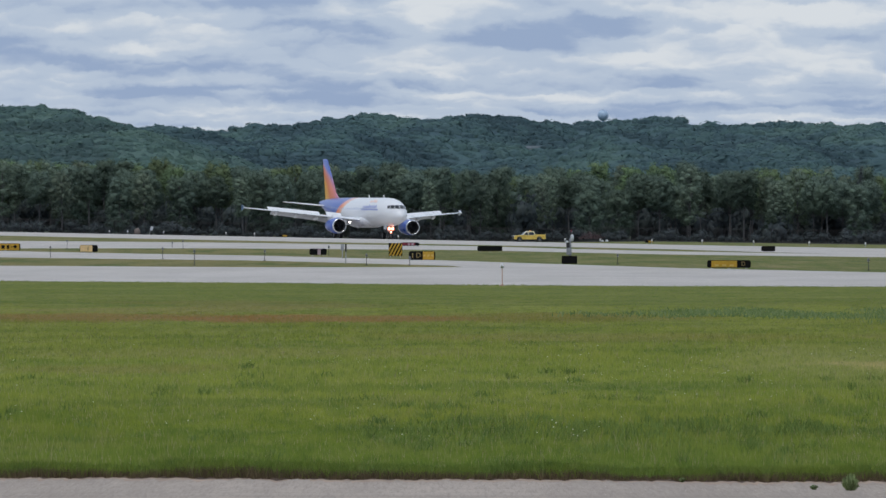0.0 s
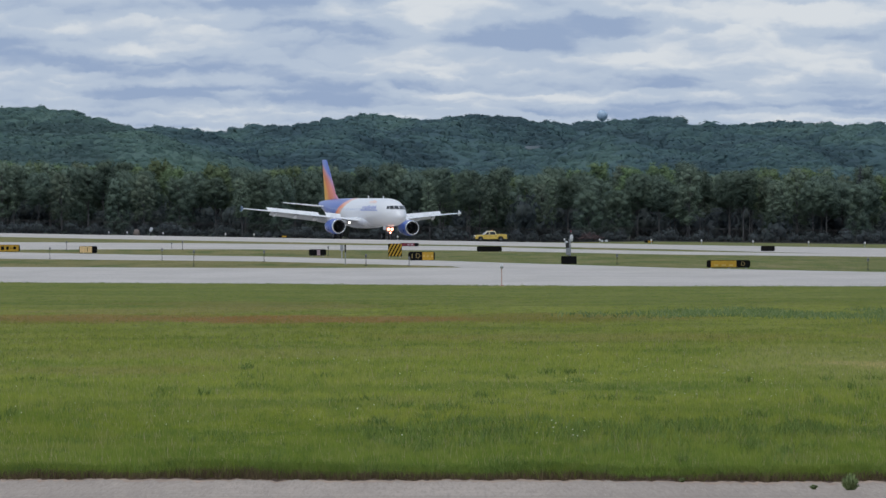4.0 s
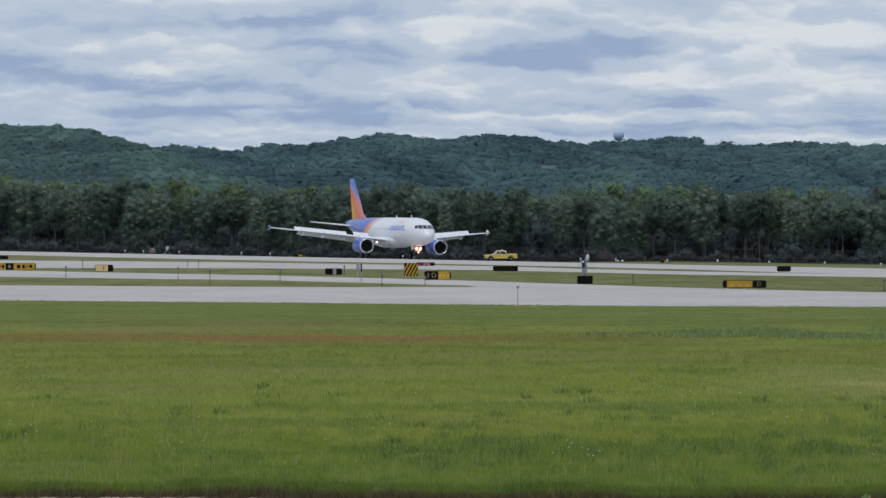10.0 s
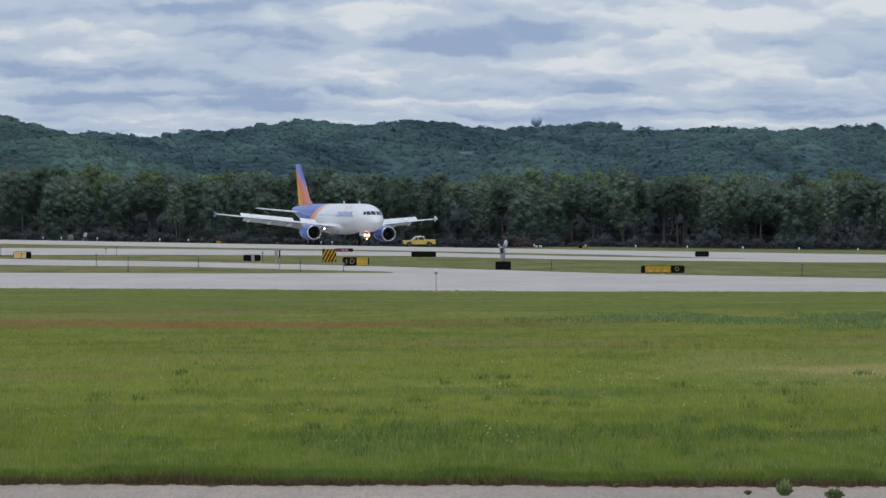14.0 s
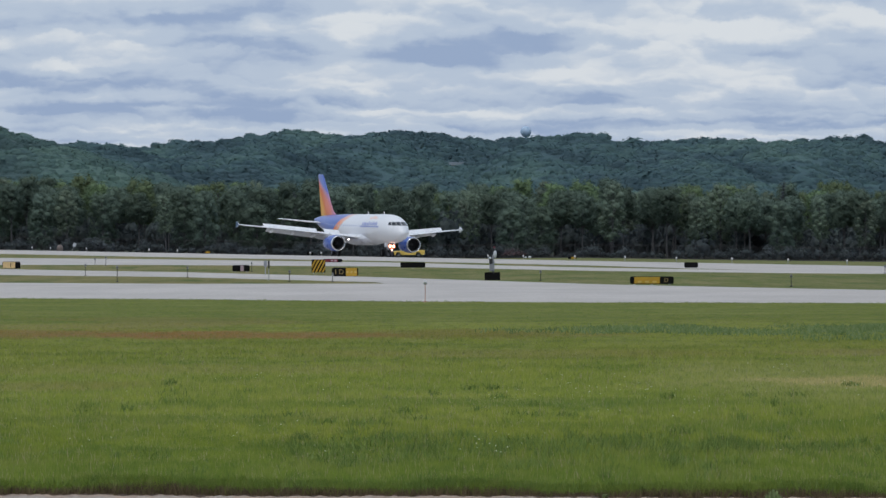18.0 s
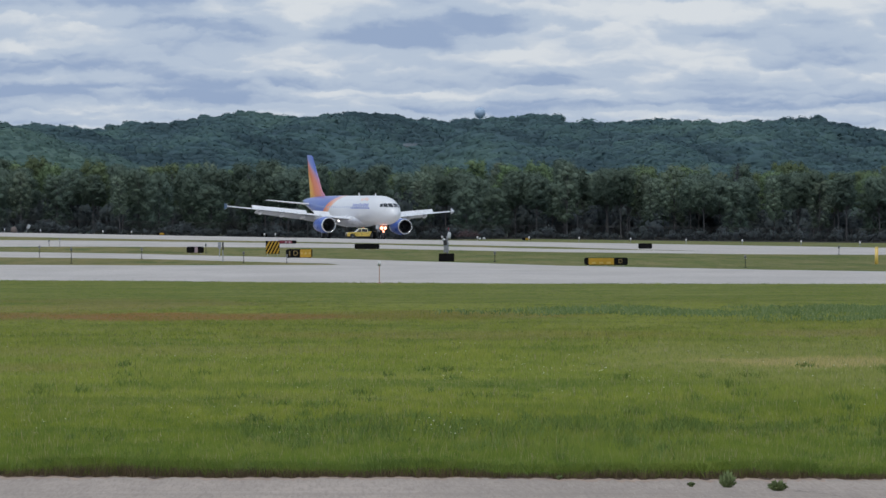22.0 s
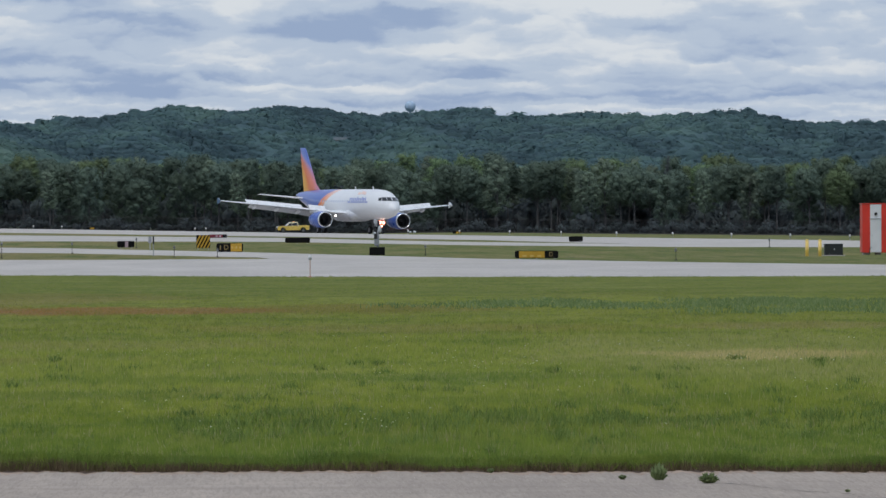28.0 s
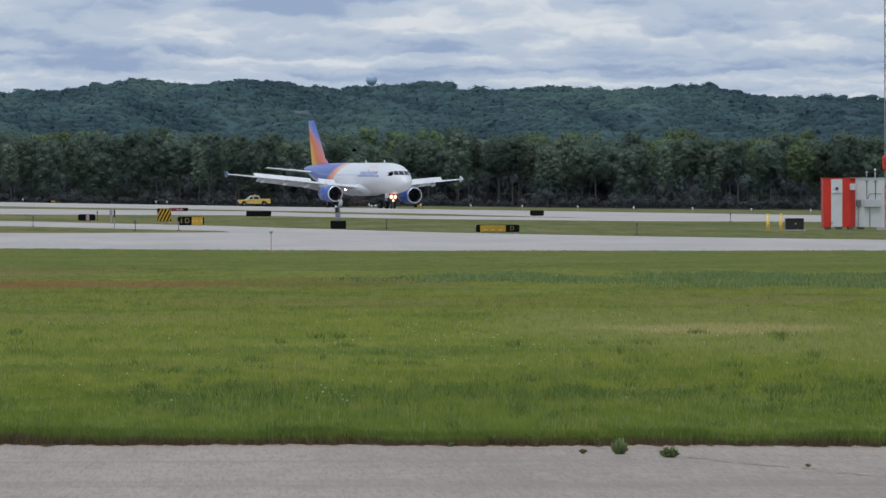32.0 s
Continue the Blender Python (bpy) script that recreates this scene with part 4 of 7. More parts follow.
def plant_wood():
    r = np.random.default_rng(12)
    kinds = []
    specs = [(15.0, 3.9, 0.50, 0.42, "round", LEAF), (14.2, 3.5, 0.54, 0.40, "round", LEAF), (15.6, 3.5, 0.56, 0.42, "tall", LEAF),
             (13.4, 4.2, 0.44, 0.44, "round", LEAF), (14.6, 2.9, 0.36, 0.36, "tall", LEAF_PALE), (15.2, 3.2, 0.26, 0.36, "round", LEAF_PALE),
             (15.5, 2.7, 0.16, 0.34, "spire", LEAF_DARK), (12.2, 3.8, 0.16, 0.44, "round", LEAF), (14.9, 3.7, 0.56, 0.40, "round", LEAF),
             (15.2, 3.8, 0.5, 0.42, "round", LEAF_TOPLIT), (14.6, 3.4, 0.45, 0.40, "round", LEAF_TOPLIT), (15.4, 3.2, 0.52, 0.40, "tall", LEAF_TOPLIT),
             (14.6, 3.9, 0.13, 0.42, "round", LEAF), (13.6, 3.7, 0.09, 0.42, "round", LEAF)]
    for i, (tall, spread, base, leaf, shape, m) in enumerate(specs):
        trunk, cloud = tree_meshes(40 + i, tall, spread, base, leaf, shape)
        kinds.append((trunk, leaf_mesh("crown", *cloud, m), shape, m))
    names = {"round": ("broadleaf_tree", "leafy broadleaf tree with a dense dark green crown", "tree"),
             "tall": ("slender_tree", "slender tall broadleaf tree with a bare lower trunk", "tree"),
             "spire": ("conifer_tree", "dark conifer standing among broadleaf trees", "tree")}
    first = {}
    spots = []
    for row, (y0, gap, dz) in enumerate(((1335, 5.2, -1.6), (1350, 5.0, -0.6), (1368, 4.8, 0.3), (1390, 4.8, 0.8), (1412, 5.5, 0.6))):
        x = -145 + row * 1.7
        while x < 215:
            spots.append((x + r.normal(0, 0.9), y0 + r.normal(0, 3.5), row, dz))
            x += gap * r.uniform(0.75, 1.25)
    for x, y, row, dz in spots:
        toplit = 0.02 if row == 0 else 0.05 if row == 1 else 0.2
        p = [0.16, 0.13, 0.13, 0.1, 0.09, 0.07, 0.05, 0.09 if row == 0 else 0.02, 0.11, toplit, toplit, toplit]
        # leafy to the ground towards one end
        low = (0.34 if x < -14 else 0.07) if row < 2 else 0.0
        p += [low, low]
        k = int(r.choice(len(kinds), p=np.array(p) / sum(p)))
        trunk, crown, shape, m = kinds[k]
        s = r.uniform(0.9, 1.05) * (1 + 0.03 * dz)
        pm = Matrix.LocRotScale((x, y, float(terrain(x, y)) - 0.1), Euler((0, 0, r.uniform(0, 6.28))), (s, s, s * r.uniform(0.93, 1.05)))
        if k not in first:
            name, label, cat = names[shape]
            if m is LEAF_PALE:
                label = "slim pale grey-green poplar at the wood's edge" if shape == "tall" else "pale grey-green leafy tree at the wood's edge"
            if m is LEAF_TOPLIT:
                label = "yellow-green tree deep in the wood, top light put into its colour"
            t = thing(name, Matrix.Identity(4), label, cat, "trees of the wood behind the runway")
            part("trunk", trunk, BARK, t)
            part("crown", crown, m, t)
            t.matrix_basis = pm
            first[k] = t
        else:
            t = copy_thing(first[k], pm)
            t.matrix_basis = pm
    # pale poplars that stand out at the edge
    for x, k in ((-74.7, 5), (-58.6, 5), (-39.2, 4), (-2.5, 4), (7.3, 5), (19.5, 4), (64.9, 4), (66.5, 5), (98.0, 5)):
        y = 1329 + r.normal(0, 1.5)
        pm = Matrix.LocRotScale((x, y, float(terrain(x, y)) - 0.1), Euler((0, 0, r.uniform(0, 6.28))), (0.86, 0.86, 0.84))
        copy_thing(first[k], pm).matrix_basis = pm
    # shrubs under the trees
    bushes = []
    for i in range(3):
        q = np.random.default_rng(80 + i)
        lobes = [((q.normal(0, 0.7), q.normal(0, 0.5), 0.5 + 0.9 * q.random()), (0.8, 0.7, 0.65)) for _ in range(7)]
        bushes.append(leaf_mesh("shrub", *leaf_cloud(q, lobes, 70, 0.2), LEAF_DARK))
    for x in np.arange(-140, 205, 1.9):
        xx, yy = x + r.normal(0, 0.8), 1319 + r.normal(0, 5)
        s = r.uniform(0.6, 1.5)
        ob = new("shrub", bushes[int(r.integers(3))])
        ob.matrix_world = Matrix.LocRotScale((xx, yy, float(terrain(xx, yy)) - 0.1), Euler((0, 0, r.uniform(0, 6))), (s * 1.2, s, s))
        tagged(ob, "low leafy shrub by the fence, shade put into its dark colour", "shrub", "shrubs at the wood's edge")
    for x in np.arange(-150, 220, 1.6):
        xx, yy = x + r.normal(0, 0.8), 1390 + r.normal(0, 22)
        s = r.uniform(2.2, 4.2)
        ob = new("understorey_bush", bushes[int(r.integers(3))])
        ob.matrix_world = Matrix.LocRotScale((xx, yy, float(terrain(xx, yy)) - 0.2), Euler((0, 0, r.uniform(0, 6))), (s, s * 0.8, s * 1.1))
        tagged(ob, "tall understorey bush among trunks, shade put into its dark colour", "bush", "bushes within the wood")


plant_wood()


def plant_hills():
    """Canopy of the far woods: many crowns in one object."""
    r = np.random.default_rng(31)
    def dome(seg, turns, foot, seed):
        """A lumpy dome of a few rings with a foot that reaches down."""
        rings = [(math.sin(t), math.cos(t)) for t in turns] + [foot]
        v = [Vector((0, 0, 1))] + [Vector((rr * math.cos(6.2832 * (a + 0.5 * (q % 2)) / seg), rr * math.sin(6.2832 * (a + 0.5 * (q % 2)) / seg), zz))
                                   for q, (rr, zz) in enumerate(rings) for a in range(seg)]
        v = [p * (1 + 0.32 * noise.noise(p * 1.7 + Vector((seed, 0, 0))) + 0.22 * noise.noise(p * 3.9 + Vector((seed, 5, 0)))) for p in v]
        f = [(0, 1 + a, 1 + (a + 1) % seg) for a in range(seg)]
        for q in range(len(rings) - 1):
            for a in range(seg):
                m, n2 = 1 + q * seg + a, 1 + q * seg + (a + 1) % seg
                f += [(m, m + seg, n2), (n2, m + seg, n2 + seg)] if q % 2 else [(m, m + seg, n2 + seg), (m, n2 + seg, n2)]
        return np.array([p[:] for p in v]), np.array(f)

    protos = []
    for i in range(8):
        pv, pf = dome(8, (0.6, 1.15), (0.7, -2.0), i * 9.0)
        V0, F0, S0, n0 = [pv * (0.88, 0.88, 0.84)], [pf], [np.maximum(pv, (-9, -9, 0.3))], len(pv)
        # sprays of leaves all over it
        k = 44
        d = r.normal(size=(k, 3))
        d[:, 2] = np.abs(d[:, 2]) - 0.25
        d /= np.linalg.norm(d, axis=1)[:, None]
        q = d + r.normal(0, 0.27, (k, 3))
        q /= np.linalg.norm(q, axis=1)[:, None]
        t = np.cross(q, r.normal(size=(k, 3)))
        t /= np.linalg.norm(t, axis=1)[:, None]
        w, size = np.cross(q, t), r.uniform(0.14, 0.30, (k, 1))
        C = d * r.uniform(0.80, 1.03, (k, 1))
        tri = np.stack([C - t * size, C + w * size * 1.1, C + t * size], 1)
        away = (np.cross(tri[:, 1] - tri[:, 0], tri[:, 2] - tri[:, 0]) * (d + 0.42 * q)).sum(1) < 0
        tri[away] = tri[away][:, ::-1]
        V0.append(tri.reshape(-1, 3))
        F0.append(np.arange(3 * k).reshape(-1, 3) + n0)
        S0.append(np.repeat(d + 0.42 * q, 3, 0))
        S0 = np.concatenate(S0)
        protos.append((np.concatenate(V0), np.concatenate(F0), S0 / np.linalg.norm(S0, axis=1)[:, None]))
    grow(r, protos, "shoulder_woods", "dense woods on the nearer hill shoulder, faint haze in their colour", SHOULDER_LEAF, 2400, 2925, -84, -24, 2.4, 10.0)
    grow(r, protos, "hill_woods", "dense distant hill woods, blue haze put into the leaf colour", FAR_LEAF, 3640, 4325, -50, 122, 3.4, 13.5)


def grow(r, protos, name, label, material, y0, y1, u0, u1, across, deep):
    """Crowns close together over a stretch of hillside, in one object."""
    P = []
    for y in np.arange(y0, y1, deep):
        step = across / y * 1000
        u = np.arange(u0, u1, step) + r.uniform(0, step)
        u = u + r.normal(0, 0.35, len(u)) * step
        yy = y + r.uniform(-0.5, 0.5, len(u)) * deep
        P.append(np.stack([u * yy / 1000, yy, np.full(len(u), across)], 1))
    P = np.concatenate(P)
    # room for a house
    P = P[~((np.abs(P[:, 0] - 54.0) < 5.5) & (np.abs(P[:, 1] - 4068) < 6))]
    z = terrain(P[:, 0], P[:, 1])
    R = P[:, 2] * np.exp(r.normal(-0.05, 0.32, len(P)))
    Hh = R * r.uniform(0.5, 0.8, len(P))

    def canopy(x, y):
        return 2.9 + 0.9 * np.sin(x / 7.0 + np.sin(y / 23.0)) * np.sin(y / 19.0 + x / 31.0)
    top = canopy(P[:, 0], P[:, 1]) + r.normal(0, 0.5, len(P))
    gx = (terrain(P[:, 0] + 9, P[:, 1]) - terrain(P[:, 0] - 9, P[:, 1])) / 18
    gy = (terrain(P[:, 0], P[:, 1] + 9) - terrain(P[:, 0], P[:, 1] - 9)) / 18
    V, T, S, n = [], [], [], 0
    kind = r.integers(0, 8, len(P))
    ang = r.uniform(0, 6.28, len(P))
    for k in range(8):
        sel = np.where(kind == k)[0]
        pv, pt, ps = protos[k]
        ca, sa = np.cos(ang[sel])[:, None], np.sin(ang[sel])[:, None]
        X = (pv[None, :, 0] * ca - pv[None, :, 1] * sa) * R[sel][:, None] + P[sel, 0][:, None]
        Y = (pv[None, :, 0] * sa + pv[None, :, 1] * ca) * R[sel][:, None] + P[sel, 1][:, None]
        Z = pv[None, :, 2] * Hh[sel][:, None] + (z + top)[sel][:, None]
        V.append(np.stack([X, Y, Z], -1).reshape(-1, 3))
        # crowns run together in a soft canopy, so each is shaded by itself and by the lie of the land
        S.append(np.stack([ps[None, :, 0] * ca - ps[None, :, 1] * sa - 2 * gx[sel][:, None], ps[None, :, 0] * sa + ps[None, :, 1] * ca - 0.25 - 2 * gy[sel][:, None], ps[None, :, 2] + 1.1 + 0 * ca], -1).reshape(-1, 3))
        T.append((pt[None] + (np.arange(len(sel)) * len(pv))[:, None, None] + n).reshape(-1, 3))
        n += len(sel) * len(pv)
    # a sheet added between the crowns, so that their gaps do not go dark
    gu, gyy = np.arange(u0, u1, 0.6), np.arange(y0, y1 + 8, 8.0)
    U, Y = np.meshgrid(gu, gyy)
    X = U * Y / 1000
    V.append(np.stack([X, Y, terrain(X, Y) + canopy(X, Y) + 0.45 + r.normal(0, 0.2, X.shape)], -1).reshape(-1, 3))
    S.append(np.tile(np.array([[0.0, -0.3, 1.0]]), (X.size, 1)))
    q = (np.arange(len(gyy) - 1)[:, None] * len(gu) + np.arange(len(gu) - 1)[None]).ravel() + n
    T.append(np.concatenate([np.stack([q, q + 1, q + len(gu)], 1), np.stack([q + 1, q + len(gu) + 1, q + len(gu)], 1)]))
    me = fast_mesh(name, np.concatenate(V), np.concatenate(T).ravel(), 3, material)
    me.shade_smooth()
    S = np.concatenate(S)
    me.normals_split_custom_set_from_vertices((S / np.linalg.norm(S, axis=1)[:, None]).tolist())
    tagged(new(name, me), label, "woods", kind="stuff")


plant_hills()


def build_fence():
    """Chain-link fence before the wood: posts, rails and wire bays."""
    bay, tall = 3.0, 2.4
    f = thing("chain_link_fence", pose(0, 0, 0), "dark chain-link perimeter fence in front of the wood", "fence")
    post = bmesh.new()
    rod(post, (0, 0, -0.3), (0, 0, tall), 0.035, n=8)
    rod(post, (0, 0, tall), (0, -0.25, tall + 0.3), 0.02, n=6)
    post = mesh_of(post, "post")
    wire = bmesh.new()
    for i in range(14):
        x = bay * i / 14
        rod(wire, (x, 0, 0.03), (min(bay, x + 1.2), 0, tall if x + 1.2 <= bay else 0.03 + (bay - x) * 1.97), 0.012, n=3, caps=False)
        rod(wire, (bay - x, 0.02, 0.03), (max(0, bay - x - 1.2), 0.02, tall if x + 1.2 <= bay else 0.03 + (bay - x) * 1.97), 0.012, n=3, caps=False)
    rod(wire, (0, 0, tall), (bay, 0, tall), 0.024, n=5)
    rod(wire, (0, 0, 0.04), (bay, 0, 0.04), 0.012, n=5)
    for k in range(3):
        rod(wire, (0, -0.08 * k - 0.05, tall + 0.1 * k + 0.06), (bay, -0.08 * k - 0.05, tall + 0.1 * k + 0.06), 0.01, n=3)
    wire = mesh_of(wire, "wire_bay")
    x = -132.0
    while x < 195:
        z, z2 = float(terrain(x, 1300)), float(terrain(x + bay, 1300))
        for name, me in (("post", post), ("wire_bay", wire)):
            ob = part(name, me, STEEL_DARK, f)
            ob.matrix_basis = pose(x, 1300, z, 0, -math.degrees(math.atan2(z2 - z, bay)) if name == "wire_bay" else 0, 0)
        x += bay


build_fence()


# ---- the airliner ----
def st(s):
    """From metres behind the nose to the airliner's own x, which counts from its nose wheels."""
    return 5.07 - s


BODY = [(0.0, 0.05, 0.05, 3.28), (0.12, 0.32, 0.30, 3.29), (0.45, 0.68, 0.66, 3.33), (0.95, 1.02, 1.0, 3.41), (1.6, 1.31, 1.32, 3.52),
        (2.5, 1.60, 1.66, 3.66), (3.6, 1.82, 1.92, 3.78), (5.0, 1.95, 2.04, 3.85), (6.5, 1.975, 2.07, 3.88), (10, 1.975, 2.07, 3.88),
        (15, 1.975, 2.07, 3.88), (20, 1.975, 2.07, 3.88), (23.5, 1.97, 2.05, 3.90), (26.5, 1.88, 1.85, 4.06), (29.5, 1.58, 1.52, 4.35),
        (32.5, 1.14, 1.10, 4.68), (35, 0.72, 0.70, 4.93), (36.8, 0.36, 0.38, 5.07), (37.57, 0.16, 0.18, 5.12)]


def body_at(s, a, out=0.0):
    """A point of the fuselage's skin, s metres behind the nose, a degrees round from the top towards the right side."""
    t = np.array(BODY)
    w, h, z = (np.interp(s, t[:, 0], t[:, i]) for i in (1, 2, 3))
    a = radians(a)
    return Vector((st(s), -(w + out) * math.sin(a), z + (h + out) * math.cos(a)))


def on_nose(y, z):
    """The point of the nose's skin at that width and height."""
    t = np.array(BODY)
    s = np.linspace(0.05, 6, 400)
    w, h, zc = (np.interp(s, t[:, 0], t[:, i]) for i in (1, 2, 3))
    k = int(np.argmax((y / w) ** 2 + ((z - zc) / h) ** 2 <= 1))
    return Vector((st(float(s[k])), y, z))


def skin(bm, s0, s1, a0, a1, out=0.02, ns=4, na=4, slant=0.0):
    """A patch that lies on the fuselage's skin, with its thickness."""
    g = [[bm.verts.new(body_at(s0 + (s1 - s0) * i / ns + slant * j / na, a0 + (a1 - a0) * j / na, out)) for j in range(na + 1)] for i in range(ns + 1)]
    h = [[bm.verts.new(body_at(s0 + (s1 - s0) * i / ns + slant * j / na, a0 + (a1 - a0) * j / na, -0.03)) for j in range(na + 1)] for i in range(ns + 1)]
    for i in range(ns):
        for j in range(na):
            bm.faces.new((g[i][j], g[i + 1][j], g[i + 1][j + 1], g[i][j + 1]))
    rim = [(i, 0) for i in range(ns)] + [(ns, j) for j in range(na)] + [(i, na) for i in range(ns, 0, -1)] + [(0, j) for j in range(na, 0, -1)]
    for (i, j), (k, l) in zip(rim, rim[1:] + rim[:1]):
        bm.faces.new((g[i][j], h[i][j], h[k][l], g[k][l]))
    bmesh.ops.recalc_face_normals(bm, faces=bm.faces[:])
    return bm


def livery(name, fin):
    """Airline paint: white forward, a slanting orange band, blue aft; on the fin a sunburst of yellow, orange and blue."""
    m, nt, b = shader(name)
    pos = nt.nodes.new("ShaderNodeTexCoord").outputs["Object"]
    sep = nt.nodes.new("ShaderNodeSeparateXYZ")
    nt.links.new(pos, sep.inputs[0])
    x, y, z = sep.outputs
    dirt = noise_node(nt, 0.9, 5, 0.6, pos)
    if fin:
        # across the fin from the rudder's edge forwards, and bending over towards its tip
        h = calc(nt, "DIVIDE", calc(nt, "SUBTRACT", z, 5.9), 5.8)
        back = calc(nt, "SUBTRACT", -29.93, calc(nt, "MULTIPLY", h, 1.62))
        front = calc(nt, "SUBTRACT", -23.8, calc(nt, "MULTIPLY", h, 5.63))
        across = calc(nt, "DIVIDE", calc(nt, "SUBTRACT", x, back), calc(nt, "SUBTRACT", front, back))
        k = calc(nt, "ADD", calc(nt, "MULTIPLY", across, 0.58), calc(nt, "MULTIPLY", calc(nt, "POWER", calc(nt, "MAXIMUM", h, 0.0), 3.0), 0.85))
        ramp = nt.nodes.new("ShaderNodeValToRGB")
        e = ramp.color_ramp.elements
        e[0].position, e[0].color = 0.05, (0.95, 0.52, 0.07, 1)
        e[1].position, e[1].color = 1.0, (0.09, 0.16, 0.52, 1)
        for p, c in ((0.18, (0.92, 0.40, 0.07, 1)), (0.27, (0.85, 0.22, 0.06, 1)), (0.45, (0.78, 0.20, 0.11, 1)), (0.60, (0.45, 0.22, 0.38, 1)), (0.72, (0.13, 0.19, 0.56, 1))):
            e.new(p).color = c
        nt.links.new(k, ramp.inputs[0])
        c = ramp.outputs[0]
    else:
        s = calc(nt, "SUBTRACT", 5.07, x)
        edge = calc(nt, "ADD", s, calc(nt, "MULTIPLY", calc(nt, "SUBTRACT", z, 3.9), 1.35))
        edge = calc(nt, "ADD", edge, calc(nt, "MULTIPLY", calc(nt, "SUBTRACT", z, 3.9), calc(nt, "MULTIPLY", calc(nt, "SUBTRACT", z, 3.9), 0.15)))
        c = mix_node(nt, range_node(nt, edge, 21.7, 21.85), (0.82, 0.83, 0.85), (0.90, 0.42, 0.22))
        c = mix_node(nt, range_node(nt, edge, 22.5, 23.2), c, (0.85, 0.22, 0.06))
        c = mix_node(nt, range_node(nt, edge, 23.9, 24.1), c, (0.06, 0.13, 0.46))
        c = mix_node(nt, range_node(nt, z, 4.5, 5.9, 0.0, 0.45), c, mix_node(nt, range_node(nt, edge, 23.9, 24.1), (0.82, 0.83, 0.85), (0.19, 0.25, 0.60)))
        belly = calc(nt, "SUBTRACT", z, calc(nt, "MULTIPLY", calc(nt, "MAXIMUM", calc(nt, "SUBTRACT", s, 23.0), 0.0), 0.16))
        c = mix_node(nt, range_node(nt, belly, 2.5, 2.65, 1.0, 0.0), c, (0.80, 0.81, 0.83))
    c = mix_node(nt, range_node(nt, dirt, 0.5, 0.8, 0, 0.12), c, (0.3, 0.3, 0.3))
    nt.links.new(c, b.inputs["Base Color"])
    b.inputs["Roughness"].default_value, b.inputs["Coat Weight"].default_value = 0.33, 0.3
    return m


def foil(le, chord, z, thick, y, n=9, droop=0.0):
    """A ring round a wing's section."""
    top, low = [], []
    for i in range(n + 1):
        k = 0.5 - 0.5 * math.cos(math.pi * i / n)
        t = thick * 2.6 * (0.2969 * math.sqrt(k) - 0.126 * k - 0.3516 * k * k + 0.2843 * k ** 3 - 0.1015 * k ** 4) * 0.77
        c = 0.25 * thick * math.sin(math.pi * k) - droop * k * k
        top.append((st(le + chord * k), y, z + c + t))
        low.append((st(le + chord * k), y, z + c - t * 0.75))
    return top + low[-2:0:-1]


WING = [(1.0, 12.0, 7.3, 2.50, 1.05), (2.2, 12.9, 6.4, 2.62, 0.98), (6.4, 15.45, 3.75, 3.05, 0.62), (11.5, 18.45, 2.7, 3.55, 0.44), (17.05, 21.6, 1.55, 4.05, 0.26)]


def wing_at(y):
    t = np.array(WING)
    return [float(np.interp(y, t[:, 0], t[:, i])) for i in range(1, 5)]      # leading edge, chord, height, thickness


